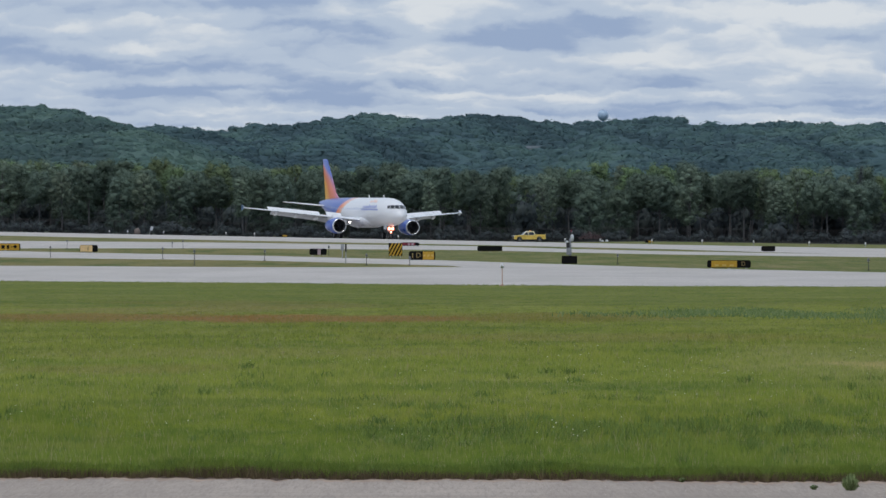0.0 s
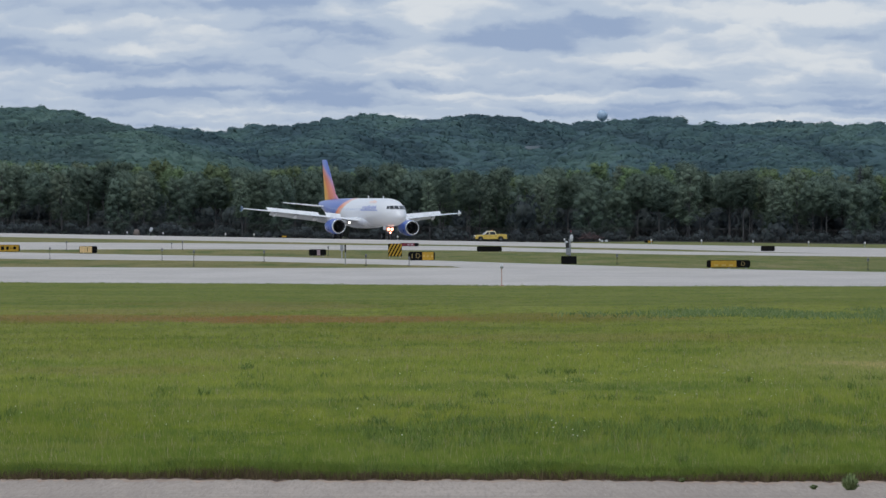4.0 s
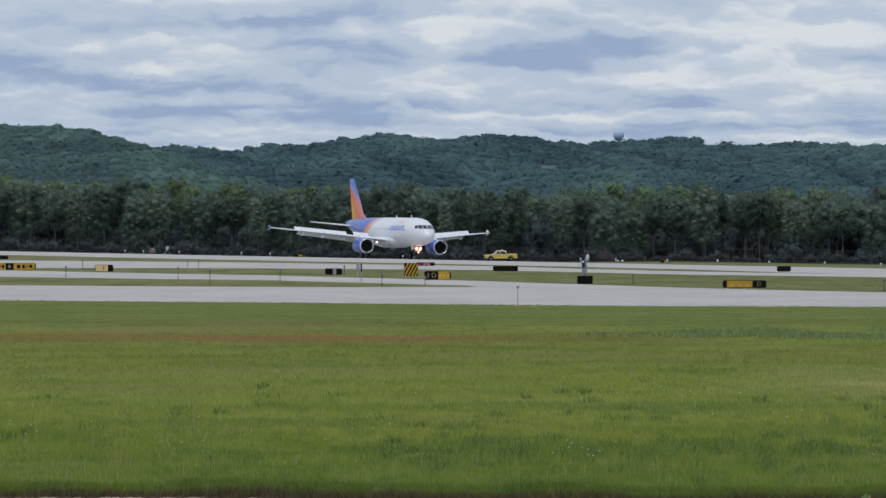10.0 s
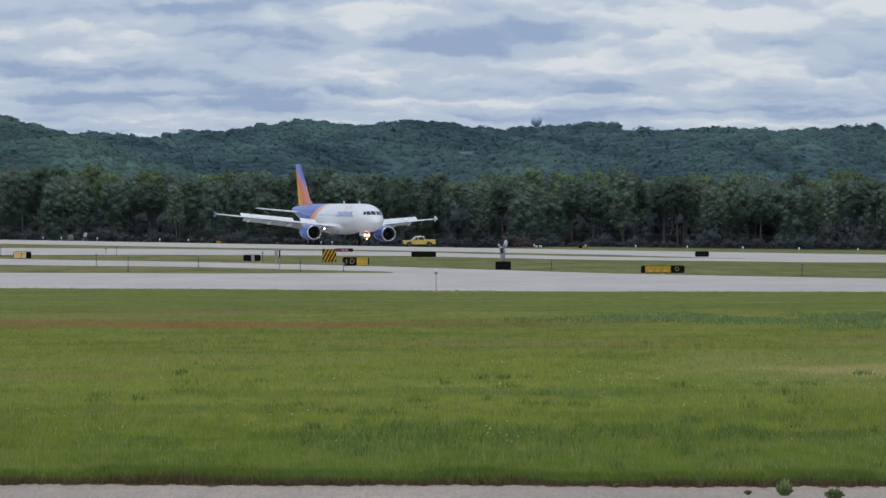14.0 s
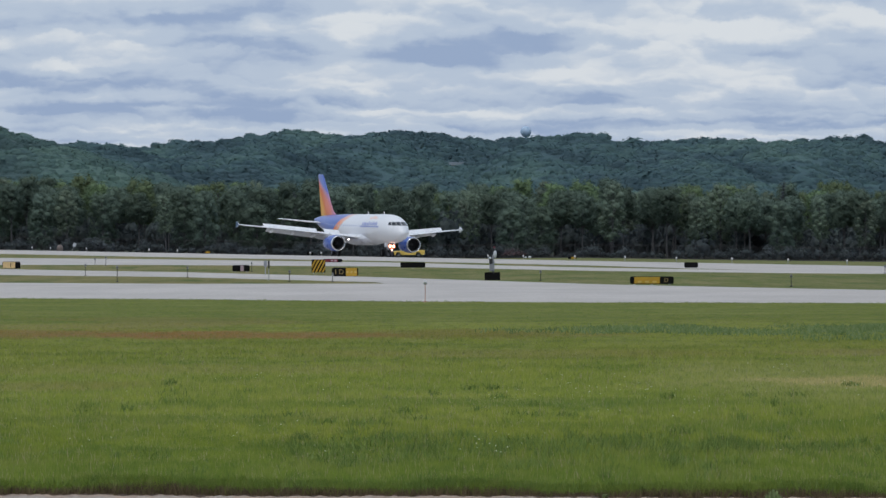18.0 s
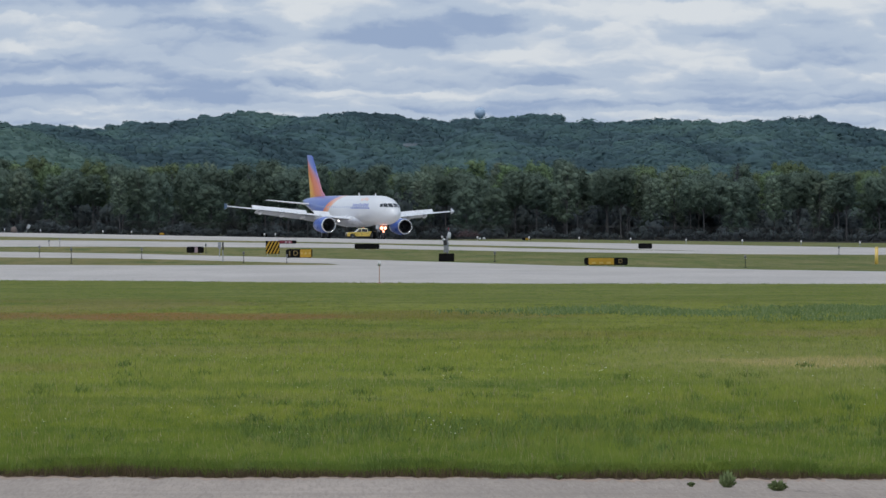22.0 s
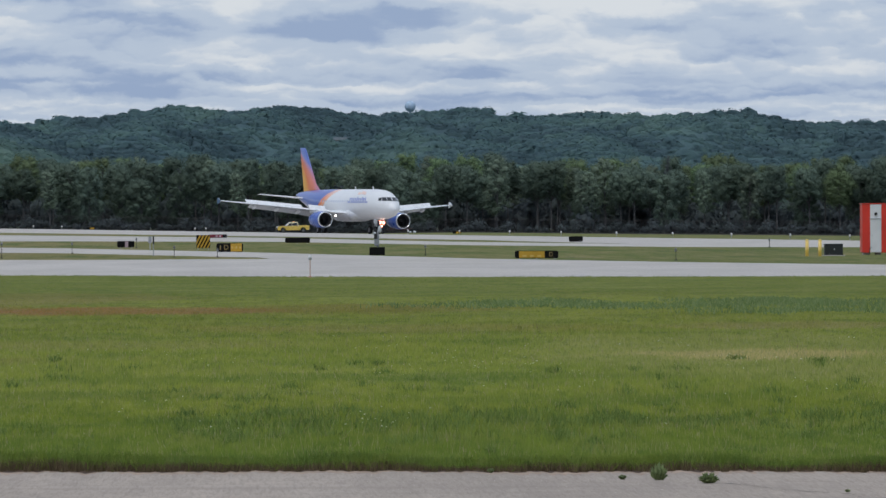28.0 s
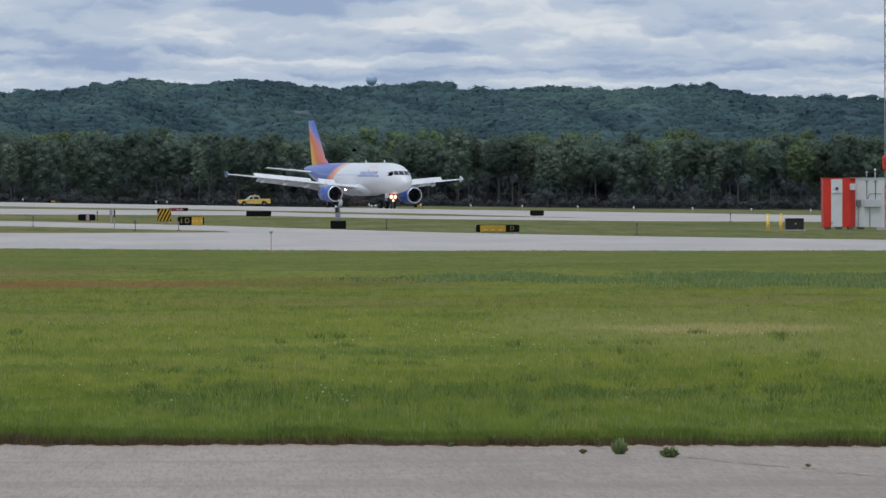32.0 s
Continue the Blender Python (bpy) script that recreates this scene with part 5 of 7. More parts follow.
def build_airliner():
    plane = thing("airliner", pose(0, 0, 0), "white twin-jet airliner with blue and orange livery, spoilers raised", "airplane")
    body_paint, fin_paint = livery("fuselage_livery", False), livery("fin_livery", True)
    ss = np.concatenate([np.linspace(0, 1, 9) ** 1.6 * 6.0, np.linspace(7.5, 37.57, 32)])
    bm = bmesh.new()
    rings = []
    for s in ss:
        rings.append([body_at(float(s), 360 * i / 40) for i in range(40)])
    loft(bm, rings)
    fus = part("fuselage", bm, body_paint, plane, "white fuselage, blue aft of a slanting orange band", True)
    # belly fairing
    bm = bmesh.new()
    rings = []
    for s, w, h in ((9.6, 0.3, 0.2), (10.6, 1.4, 0.75), (12.5, 2.05, 1.0), (16, 2.15, 1.05), (19.5, 2.0, 1.0), (21.5, 1.2, 0.7), (22.6, 0.3, 0.2)):
        rings.append([(st(s), w * math.sin(2 * math.pi * i / 24), 2.55 + h * math.cos(2 * math.pi * i / 24)) for i in range(24)])
    loft(bm, rings)
    part("belly_fairing", bm, WHITE, plane, smooth=True)
    # flight deck windows, cabin windows, doors, lettering
    for side in (1, -1):
        for y0, y1, za, zb, ya, yb in ((0.05, 0.66, 4.36, 4.86, 0.05, 0.58), (0.72, 1.18, 4.34, 4.84, 0.64, 1.02), (1.23, 1.48, 4.36, 4.78, 1.08, 1.30)):
            bm = bmesh.new()
            pts = []
            for j in range(4):
                for i in range(4):
                    k = j / 3
                    lo, hi = y0 + (ya - y0) * k, y1 + (yb - y1) * k
                    pts.append(on_nose(side * (lo + (hi - lo) * i / 3), za + (zb - za) * k))
            top = [bm.verts.new(p + Vector((0.03, side * 0.01, 0.012))) for p in pts]
            low = [bm.verts.new(p - Vector((0.06, 0, 0))) for p in pts]
            for j in range(3):
                for i in range(3):
                    q = j * 4 + i
                    bm.faces.new((top[q], top[q + 1], top[q + 5], top[q + 4]))
            rim = [0, 1, 2, 3, 7, 11, 15, 14, 13, 12, 8, 4]
            for q, w in zip(rim, rim[1:] + rim[:1]):
                bm.faces.new((top[q], low[q], low[w], top[w]))
            bmesh.ops.recalc_face_normals(bm, faces=bm.faces[:])
            part("flight_deck_window", bm, GLASS, fus)
        s = 6.9
        while s < 29:
            bm = bmesh.new()
            skin(bm, s, s + 0.2, side * 74.5, side * 82.5, 0.012, 1, 2)
            part("cabin_window", bm, PANE, fus)
            s += 0.86
    # two rows of lettering, the upper one in tall slanting strokes, and the mark above them
    for s0, a0, a1, w in ((6.3, 63, 76, .30), (6.8, 66, 76, .42), (7.5, 62, 76, .26), (8.0, 66, 76, .42), (8.7, 66, 76, .42), (9.4, 60, 76, .30), (9.95, 66, 76, .42), (10.7, 66, 79, .42), (11.4, 64, 76, .30), (12.0, 66, 76, .3)):
        bm = bmesh.new()
        skin(bm, s0, s0 + w, a0, a1, 0.02, 2, 4, -0.22)
        part("lettering_bar", bm, DEEPBLUE, fus, "blue stroke of the lettering, drawn as a plain bar")
    for s0, w in ((5.5, .9), (6.6, .7), (7.5, 1.1), (8.8, .6), (9.6, 1.0), (10.8, .8), (11.8, .9)):
        bm = bmesh.new()
        skin(bm, s0, s0 + w, 79, 84.5, 0.02, 2, 3, -0.06)
        part("lettering_bar", bm, DEEPBLUE, fus, "blue stroke of the lettering, drawn as a plain bar")
    for s0, w, a0, a1 in ((7.5, 0.8, 38, 50), (8.5, 0.9, 32, 48), (9.6, 0.8, 38, 50)):
        bm = bmesh.new()
        skin(bm, s0, s0 + w, a0, a1, 0.02, 4, 4, -0.3)
        part("sun_mark", bm, PEACH, fus, "pale orange plain mark above the lettering")
    for s, a in ((8.2, 0), (14.8, 0), (19.5, 180)):
        bm = bmesh.new()
        p = body_at(s, a)
        d = 1 if a == 0 else -1
        prism(bm, [(p.x + 0.22, p.z - 0.05 * d), (p.x - 0.25, p.z - 0.05 * d), (p.x - 0.28, p.z + 0.38 * d), (p.x - 0.05, p.z + 0.38 * d)], -0.025, 0.025, 1, 0.008)
        part("blade_antenna", bm, WHITE, fus)
    # fin, rudder seam, tailplanes
    bm = bmesh.new()
    rings = []
    for z, le, te, th in ((5.1, 27.2, 34.9, 0.40), (5.9, 28.6, 35.0, 0.50), (6.6, 30.0, 35.2, 0.48), (9.2, 32.2, 35.9, 0.36), (11.5, 34.25, 36.55, 0.22), (11.74, 34.65, 36.6, 0.08)):
        ring = []
        for i in range(9):
            k = 0.5 - 0.5 * math.cos(math.pi * i / 8)
            ring.append((st(le + (te - le) * k), th * 1.3 * (math.sqrt(k) * (1 - k)) , z))
        rings.append(ring + [(p[0], -p[1], p[2]) for p in ring[-2:0:-1]])
    loft(bm, rings)
    part("tail_fin", bm, fin_paint, plane, "tail fin with a yellow, orange and blue sunburst", True)
    for side in (1, -1):
        bm = bmesh.new()
        loft(bm, [foil(le, c, z, th, side * y, 8) for y, le, c, z, th in ((0.3, 31.4, 4.0, 4.62, 0.52), (1.2, 31.9, 3.5, 4.68, 0.48), (6.3, 34.7, 1.5, 5.12, 0.24), (6.45, 34.9, 1.2, 5.14, 0.1))])
        part("tailplane", bm, WHITE, plane, smooth=True)
        # wing
        bm = bmesh.new()
        loft(bm, [foil(le, c, z, th, side * y, 10) for y, le, c, z, th in WING])
        wing = part("wing", bm, WHITE, plane, "white swept wing with raised spoilers", True)
        le, c, z, th = wing_at(17.05)
        bm = bmesh.new()
        prism(bm, [(st(le + 0.1), z), (st(le + 1.0), z + 0.42), (st(le + 1.55), z + 0.46), (st(le + 1.5), z), (st(le + 1.6), z - 0.38), (st(le + 1.1), z - 0.36)],
              side * 17.075, side * 17.12, 1, 0.008)
        part("wingtip_fence", bm, FENCEB, wing, "small dark teal wingtip fence")
        bm = bmesh.new()
        prism(bm, [(st(le + 0.12), z), (st(le + 1.0), z + 0.41), (st(le + 1.54), z + 0.45), (st(le + 1.49), z), (st(le + 1.58), z - 0.37), (st(le + 1.1), z - 0.35)],
              side * 17.03, side * 17.072, 1, 0.006)
        part("fence_inner_face", bm, WHITE, wing)
        # raised spoiler panels
        for y0, y1 in ((3.4, 5.6), (6.6, 8.6), (8.615, 10.4), (10.415, 12.2), (12.215, 13.6)):
            bm = bmesh.new()
            q = []
            for y in (y0, y1):
                le, c, z, th = wing_at(y)
                x0, z0 = st(le + c * 0.62), z + th * 0.30
                d = 0.78 if y0 > 4 else 0.95
                q.append([(x0, side * y, z0), (x0 - d * 0.72, side * y, z0 + d * 0.62), (x0 - d * 0.75, side * y, z0 + d * 0.57), (x0 - 0.02, side * y, z0 - 0.05)])
            loft(bm, q)
            part("spoiler", bm, WHITE, wing)
        # flaps lowered behind the trailing edge
        for y0, y1 in ((2.3, 6.3), (6.45, 12.9)):
            bm = bmesh.new()
            q = []
            for y in (y0, y1):
                le, c, z, th = wing_at(y)
                x0, z0, d = st(le + c * 0.97), z - th * 0.02, 0.20 * c + 0.45
                q.append([(x0, side * y, z0 + 0.05), (x0 - d * 0.85, side * y, z0 - d * 0.48), (x0 - d * 0.87, side * y, z0 - d * 0.52), (x0 - 0.1, side * y, z0 - 0.16), (x0 + 0.06, side * y, z0 - 0.08)])
            loft(bm, q)
            part("flap", bm, GREYP, wing)
        for y in (3.2, 6.9, 9.6, 12.4):
            le, c, z, th = wing_at(y)
            bm = bmesh.new()
            x0 = le + c * 0.55
            L = 2.9 - 0.09 * y
            rings = []
            for k, rr in ((0, 0.03), (0.2, 0.17), (0.5, 0.24), (0.8, 0.17), (1, 0.03)):
                rings.append([(st(x0 + L * k), side * y + rr * 0.7 * math.cos(a), z - 0.22 - 0.3 * k + rr * 1.15 * math.sin(a)) for a in np.linspace(0, 2 * math.pi, 12, endpoint=False)])
            loft(bm, rings)
            part("flap_track_fairing", bm, WHITE, wing, smooth=True)
        # landing light in the wing root
        if side < 0:
            bm = bmesh.new()
            rod(bm, (st(13.9), side * 3.3, 2.3), (st(13.8), side * 3.3, 2.3), 0.1, n=16)
            part("landing_light", bm, WHITE_GLOW, wing, "lit white landing light")
        # engine
        ey, ez = side * 5.7, 1.72
        def ring(s, rr, drop=0.0):
            return [(st(s + 1.2), ey + rr * math.cos(a), ez - drop + rr * math.sin(a)) for a in np.linspace(0, 2 * math.pi, 32, endpoint=False)]
        bm = bmesh.new()
        loft(bm, [ring(10.32, 1.07), ring(10.7, 1.13), ring(11.5, 1.16), ring(12.6, 1.12), ring(13.6, 1.0), ring(14.3, 0.86), ring(14.32, 0.80), ring(13.4, 0.8)], cap=False)
        nac = part("engine_nacelle", bm, BLUE, plane, "blue engine nacelle with a bright inlet lip", True)
        bm = bmesh.new()
        loft(bm, [ring(10.45, 0.87), ring(10.2, 0.9), ring(10.08, 0.95), ring(10.06, 0.99), ring(10.14, 1.04), ring(10.34, 1.076)], cap=False)
        part("inlet_lip", bm, LIP, nac, "bright metal inlet lip", True)
        bm = bmesh.new()
        loft(bm, [ring(10.44, 0.872), ring(10.9, 0.86), ring(11.4, 0.86)], cap=False)
        part("inlet_duct", bm, DUCT, nac, smooth=True)
        bm = bmesh.new()
        rod(bm, (st(12.62), ey, ez), (st(12.66), ey, ez), 0.89, n=32)
        for k in range(24):
            a = 2 * math.pi * k / 24
            u, v = math.cos(a), math.sin(a)
            w = 0.07
            p = [(st(12.58), ey + 0.25 * u - w * v, ez + 0.25 * v + w * u), (st(12.46), ey + 0.25 * u + w * v, ez + 0.25 * v - w * u),
                 (st(12.40), ey + 0.86 * u + 1.6 * w * v, ez + 0.86 * v - 1.6 * w * u), (st(12.60), ey + 0.86 * u - w * v, ez + 0.86 * v + w * u)]
            bm.faces.new([bm.verts.new(c) for c in p])
        part("fan", bm, FANM, nac)
        bm = bmesh.new()
        rod(bm, (st(12.50), ey, ez), (st(12.05), ey, ez), 0.27, 0.03, 20)
        part("spinner", bm, DUCT, nac, smooth=True)
        bm = bmesh.new()
        loft(bm, [ring(13.4, 0.55), ring(14.6, 0.5), ring(15.4, 0.32), ring(15.42, 0.28)])
        part("exhaust", bm, STRUT, nac, smooth=True)
        bm = bmesh.new()
        prism(bm, [(st(12.5), ez + 1.0), (st(14.2), 3.12), (st(16.8), 2.95), (st(17.4), 2.6), (st(15.4), ez + 0.7)], ey - 0.18, ey + 0.18, 1, 0.05)
        part("pylon", bm, WHITE, nac)
    # the airframe rides a little higher on its legs
    for ob in plane.children:
        ob.location.z += 0.15
    # landing gear
    wheels = []

    def wheel(parent, x, y, r, w):
        pivot = new("wheel")
        pivot.parent = parent
        pivot.matrix_basis = pose(x, y, r)
        bm = bmesh.new()
        prof = [(-w / 2, r * 0.62), (-w / 2, r * 0.86), (-w * 0.36, r * 0.97), (0, r), (w * 0.36, r * 0.97), (w / 2, r * 0.86), (w / 2, r * 0.62)]
        loft(bm, [[(rr * math.cos(a), yy, rr * math.sin(a)) for a in np.linspace(0, 2 * math.pi, 28, endpoint=False)] for yy, rr in prof], cap=False)
        part("tyre", bm, RUBBER, pivot, smooth=True)
        bm = bmesh.new()
        rod(bm, (0, -w * 0.4, 0), (0, w * 0.4, 0), r * 0.63, n=20)
        for k in range(5):
            a = 2 * math.pi * k / 5
            rod(bm, (r * 0.4 * math.cos(a), -w * 0.45, r * 0.4 * math.sin(a)), (r * 0.4 * math.cos(a), w * 0.45, r * 0.4 * math.sin(a)), r * 0.08, n=6)
        part("rim", bm, STRUT, pivot)
        wheels.append((pivot, x, y, r))
        return pivot

    bm = bmesh.new()
    rod(bm, (0, 0, 0.38), (-0.1, 0, 2.6), 0.1, n=12)
    rod(bm, (0, -0.28, 0.38), (0, 0.28, 0.38), 0.06, n=10)
    rod(bm, (0.05, 0, 1.3), (1.0, 0, 2.3), 0.05, n=8)
    rod(bm, (-0.12, 0, 0.6), (-0.35, 0, 0.95), 0.035, n=6)
    rod(bm, (-0.35, 0, 0.95), (-0.12, 0, 1.3), 0.035, n=6)
    ng = part("nose_gear", bm, STRUT, plane)
    for y in (-0.25, 0.25):
        wheel(plane, 0, y, 0.38, 0.22)
        bm = bmesh.new()
        box(bm, (-0.7, y * 2.2, 1.75), (1.3, 0.04, 0.6), 0.015)
        part("gear_door", bm, WHITE, ng)
    for y, z, r in ((-0.25, 1.58, 0.28), (0.25, 1.58, 0.28), (0.02, 1.1, 0.16)):
        bm = bmesh.new()
        rod(bm, (0.14, y, z), (0.2, y, z), r, r * 0.9, 16)
        lamp = part("taxi_light", bm, TAXI_GLOW, ng, "lit taxi light, its halo added as a wider orange-red disc")
        bm = bmesh.new()
        rod(bm, (0.2, y, z), (0.22, y, z), r * 0.5, r * 0.4, 14)
        part("bulb_lens", bm, TAXI_CORE, lamp, "glaring pinkish-white lamp centre")
        bm = bmesh.new()
        rod(bm, (0.0, y, z), (0.14, y, z), r * 0.5, r, 12)
        part("lamp_housing", bm, STRUT, ng)
    for side in (1, -1):
        x, y = -12.64, side * 3.79
        bm = bmesh.new()
        rod(bm, (x, y, 0.58), (x + 0.1, y - side * 0.1, 2.9), 0.15, n=12)
        rod(bm, (x, y - 0.5, 0.58), (x, y + 0.5, 0.58), 0.09, n=10)
        rod(bm, (x, y, 1.5), (x, y - side * 1.6, 2.5), 0.07, n=8)
        mg = part("main_gear", bm, STRUT, plane)
        bm = bmesh.new()
        box(bm, (x, y + side * 0.34, 1.75), (1.0, 0.05, 1.5), 0.02)
        part("gear_door", bm, WHITE, mg)
        for k in (-0.46, 0.46):
            wheel(plane, x, y + k, 0.58, 0.42)
    return plane, wheels


AIRLINER, AIRLINER_WHEELS = build_airliner()


# ---- the pickup truck ----
def build_truck():
    """Crew-cab pickup; it points along its own +x, its middle at the origin."""
    t = thing("pickup_truck", pose(0, 0, 0), "yellow crew-cab pickup truck with reflection-paled cab and amber beacon", "truck")
    bm = bmesh.new()
    lower = [(2.88, 0.48), (2.94, 0.62), (2.92, 1.02), (2.72, 1.14), (1.45, 1.20), (1.30, 1.22), (-2.85, 1.24), (-2.92, 1.2), (-2.92, 0.6), (-2.85, 0.5),
             (-2.30, 0.5), (-2.22, 0.78), (-2.02, 0.96), (-1.78, 1.0), (-1.54, 0.96), (-1.34, 0.78), (-1.26, 0.46), (1.38, 0.44), (1.46, 0.78), (1.66, 0.96), (1.9, 1.0), (2.14, 0.96), (2.34, 0.78), (2.42, 0.46)]
    prism(bm, lower, -0.98, 0.98, 1, 0.03)
    body = part("body", bm, YELLOW, t)
    # cab
    bm = bmesh.new()
    low = [(1.38, 0.93), (1.38, -0.93), (-1.02, -0.93), (-1.02, 0.93)]
    top = [(0.62, 0.74), (0.62, -0.74), (-0.82, -0.74), (-0.82, 0.74)]
    a, b = [(x, y, 1.18) for x, y in low], [(x, y, 1.86) for x, y in top]
    c = [(x * 0.94 - 0.01, y * 0.92, 1.93) for x, y in top]
    loft(bm, [a, b, c])
    bmesh.ops.bevel(bm, geom=bm.edges[:], offset=0.035, segments=2, affect="EDGES")
    cab = part("cab", bm, SKY_PALED, t, "yellow cab, sky reflection put into its paler colour")
    bm = bmesh.new()
    prism(bm, [(2.74, 1.148), (2.70, 1.19), (1.47, 1.25), (1.47, 1.205)], -0.9, 0.9, 1, 0.01)
    part("hood", bm, SKY_PALED, body, "yellow hood, sky reflection put into its paler colour")

    def pane(pts, off):
        g = bmesh.new()
        m = Vector((0, 0, 0))
        for p in pts:
            m += Vector(p) / len(pts)
        v = [g.verts.new(m + (Vector(p) - m) * 0.97 + Vector(off)) for p in pts]
        w = [g.verts.new(m + (Vector(p) - m) * 0.97 - Vector(off) * 2) for p in pts]
        g.faces.new(v)
        for i in range(len(v)):
            j = (i + 1) % len(v)
            g.faces.new((v[i], w[i], w[j], v[j]))
        bmesh.ops.recalc_face_normals(g, faces=g.faces[:])
        return g
    def wall(x, z, s):
        k = (z - 1.18) / 0.68
        return (x, s * (0.93 + (0.74 - 0.93) * k), z)
    for s in (1, -1):
        for x0, x1, u0, u1 in ((1.12, 0.28, 0.62, 0.28), (0.2, -0.86, 0.2, -0.74)):
            part("side_window", pane([wall(x0, 1.25, s), wall(u0, 1.8, s), wall(u1, 1.8, s), wall(x1, 1.25, s)], (0, s * 0.012, 0)), GLASS, cab)
        bm = bmesh.new()
        box(bm, (0.98, s * 1.06, 1.30), (0.12, 0.2, 0.2), 0.03)
        part("door_mirror", bm, PLASTIC, cab)
        bm = bmesh.new()
        for x in (0.22, -0.95, 1.25):
            box(bm, (x, s * 0.985, 0.86), (0.015, 0.012, 0.68))
        part("door_seam", bm, PLASTIC, body)
        for x in (0.36, -0.74):
            bm = bmesh.new()
            box(bm, (x, s * 1.0, 1.08), (0.2, 0.03, 0.035), 0.008)
            part("door_handle", bm, PLASTIC, body)
        bm = bmesh.new()
        box(bm, (0.2, s * 0.96, 0.42), (2.3, 0.16, 0.07), 0.02)
        part("step_board", bm, PLASTIC, body)
        bm = bmesh.new()
        box(bm, (2.86, s * 0.76, 0.92), (0.16, 0.36, 0.2), 0.04)
        part("headlight", bm, SIGNW, body)
        bm = bmesh.new()
        box(bm, (-2.9, s * 0.88, 1.02), (0.06, 0.14, 0.34), 0.02)
        part("tail_light", bm, SIGNR, body)
    part("windscreen", pane([(1.34, 0.86, 1.24), (0.70, 0.68, 1.82), (0.70, -0.68, 1.82), (1.34, -0.86, 1.24)], (0.015, 0, 0.012)), GLASS, cab)
    part("rear_window", pane([(-1.0, 0.8, 1.3), (-0.85, 0.66, 1.8), (-0.85, -0.66, 1.8), (-1.0, -0.8, 1.3)], (-0.012, 0, 0)), GLASS, cab)
    bm = bmesh.new()
    box(bm, (2.92, 0, 0.85), (0.06, 1.2, 0.36), 0.02)
    for k in range(3):
        box(bm, (2.955, 0, 0.74 + 0.11 * k), (0.02, 1.14, 0.03), 0.005)
    part("grille", bm, PLASTIC, body)
    bm = bmesh.new()
    box(bm, (2.94, 0, 0.54), (0.2, 1.86, 0.22), 0.05)
    part("front_bumper", bm, PLASTIC, body)
    bm = bmesh.new()
    box(bm, (-2.96, 0, 0.56), (0.16, 1.8, 0.18), 0.04)
    part("rear_bumper", bm, CHROME, body)
    bm = bmesh.new()
    box(bm, (-1.98, 0, 1.235), (1.7, 1.66, 0.03), 0.005)
    part("bed_floor", bm, PLASTIC, body)
    for s in (1, -1):
        bm = bmesh.new()
        box(bm, (-1.97, s * 0.92, 1.29), (1.84, 0.1, 0.12), 0.03)
        part("bed_rail", bm, YELLOW, body)
    bm = bmesh.new()
    box(bm, (-2.88, 0, 1.29), (0.08, 1.8, 0.12), 0.03)
    part("tailgate_cap", bm, YELLOW, body)
    bm = bmesh.new()
    box(bm, (-0.25, 0, 1.96), (0.28, 1.1, 0.06), 0.02)
    part("beacon_base", bm, PLASTIC, t)
    bm = bmesh.new()
    box(bm, (-0.25, 0, 2.03), (0.24, 0.9, 0.1), 0.04)
    part("beacon", bm, AMBER_GLOW, t, "lit amber roof beacon")
    wheels = []
    for x in (1.9, -1.78):
        for s in (1, -1):
            pivot = new("wheel")
            pivot.parent = t
            pivot.matrix_basis = pose(x, s * 0.86, 0.4)
            bm = bmesh.new()
            loft(bm, [[(rr * math.cos(a), yy, rr * math.sin(a)) for a in np.linspace(0, 2 * math.pi, 24, endpoint=False)]
                      for yy, rr in ((-0.13, 0.25), (-0.13, 0.36), (-0.09, 0.4), (0.09, 0.4), (0.13, 0.36), (0.13, 0.25))], cap=False)
            part("tyre", bm, RUBBER, pivot, smooth=True)
            bm = bmesh.new()
            rod(bm, (0, -0.1, 0), (0, 0.1, 0), 0.255, n=18)
            for k in range(5):
                a = 2 * math.pi * k / 5
                box(bm, (0.13, 0, 0), (0.2, 0.24, 0.06), 0.01, Matrix.Rotation(a, 4, "Y"))
            part("rim", bm, STRUT, pivot)
            wheels.append((pivot, x, s * 0.86, 0.4))
    return t, wheels


TRUCK, TRUCK_WHEELS = build_truck()


# ---- signs and lights of the field ----
def lettering(text, size, material, parent, at, name="legend"):
    cu = bpy.data.curves.new("legend", "FONT")
    cu.body, cu.size, cu.extrude, cu.align_x, cu.align_y, cu.offset = text, size, 0.004, "CENTER", "CENTER", 0.002
    tmp = new("tmp", cu)
    me = bpy.data.meshes.new_from_object(tmp.evaluated_get(bpy.context.evaluated_depsgraph_get()))
    bpy.data.objects.remove(tmp)
    me.name = name
    me.materials.clear()
    ob = part(name, me, material, parent)
    ob.matrix_basis = Matrix.Translation(at) @ Matrix.Rotation(radians(90), 4, "X")
    return ob


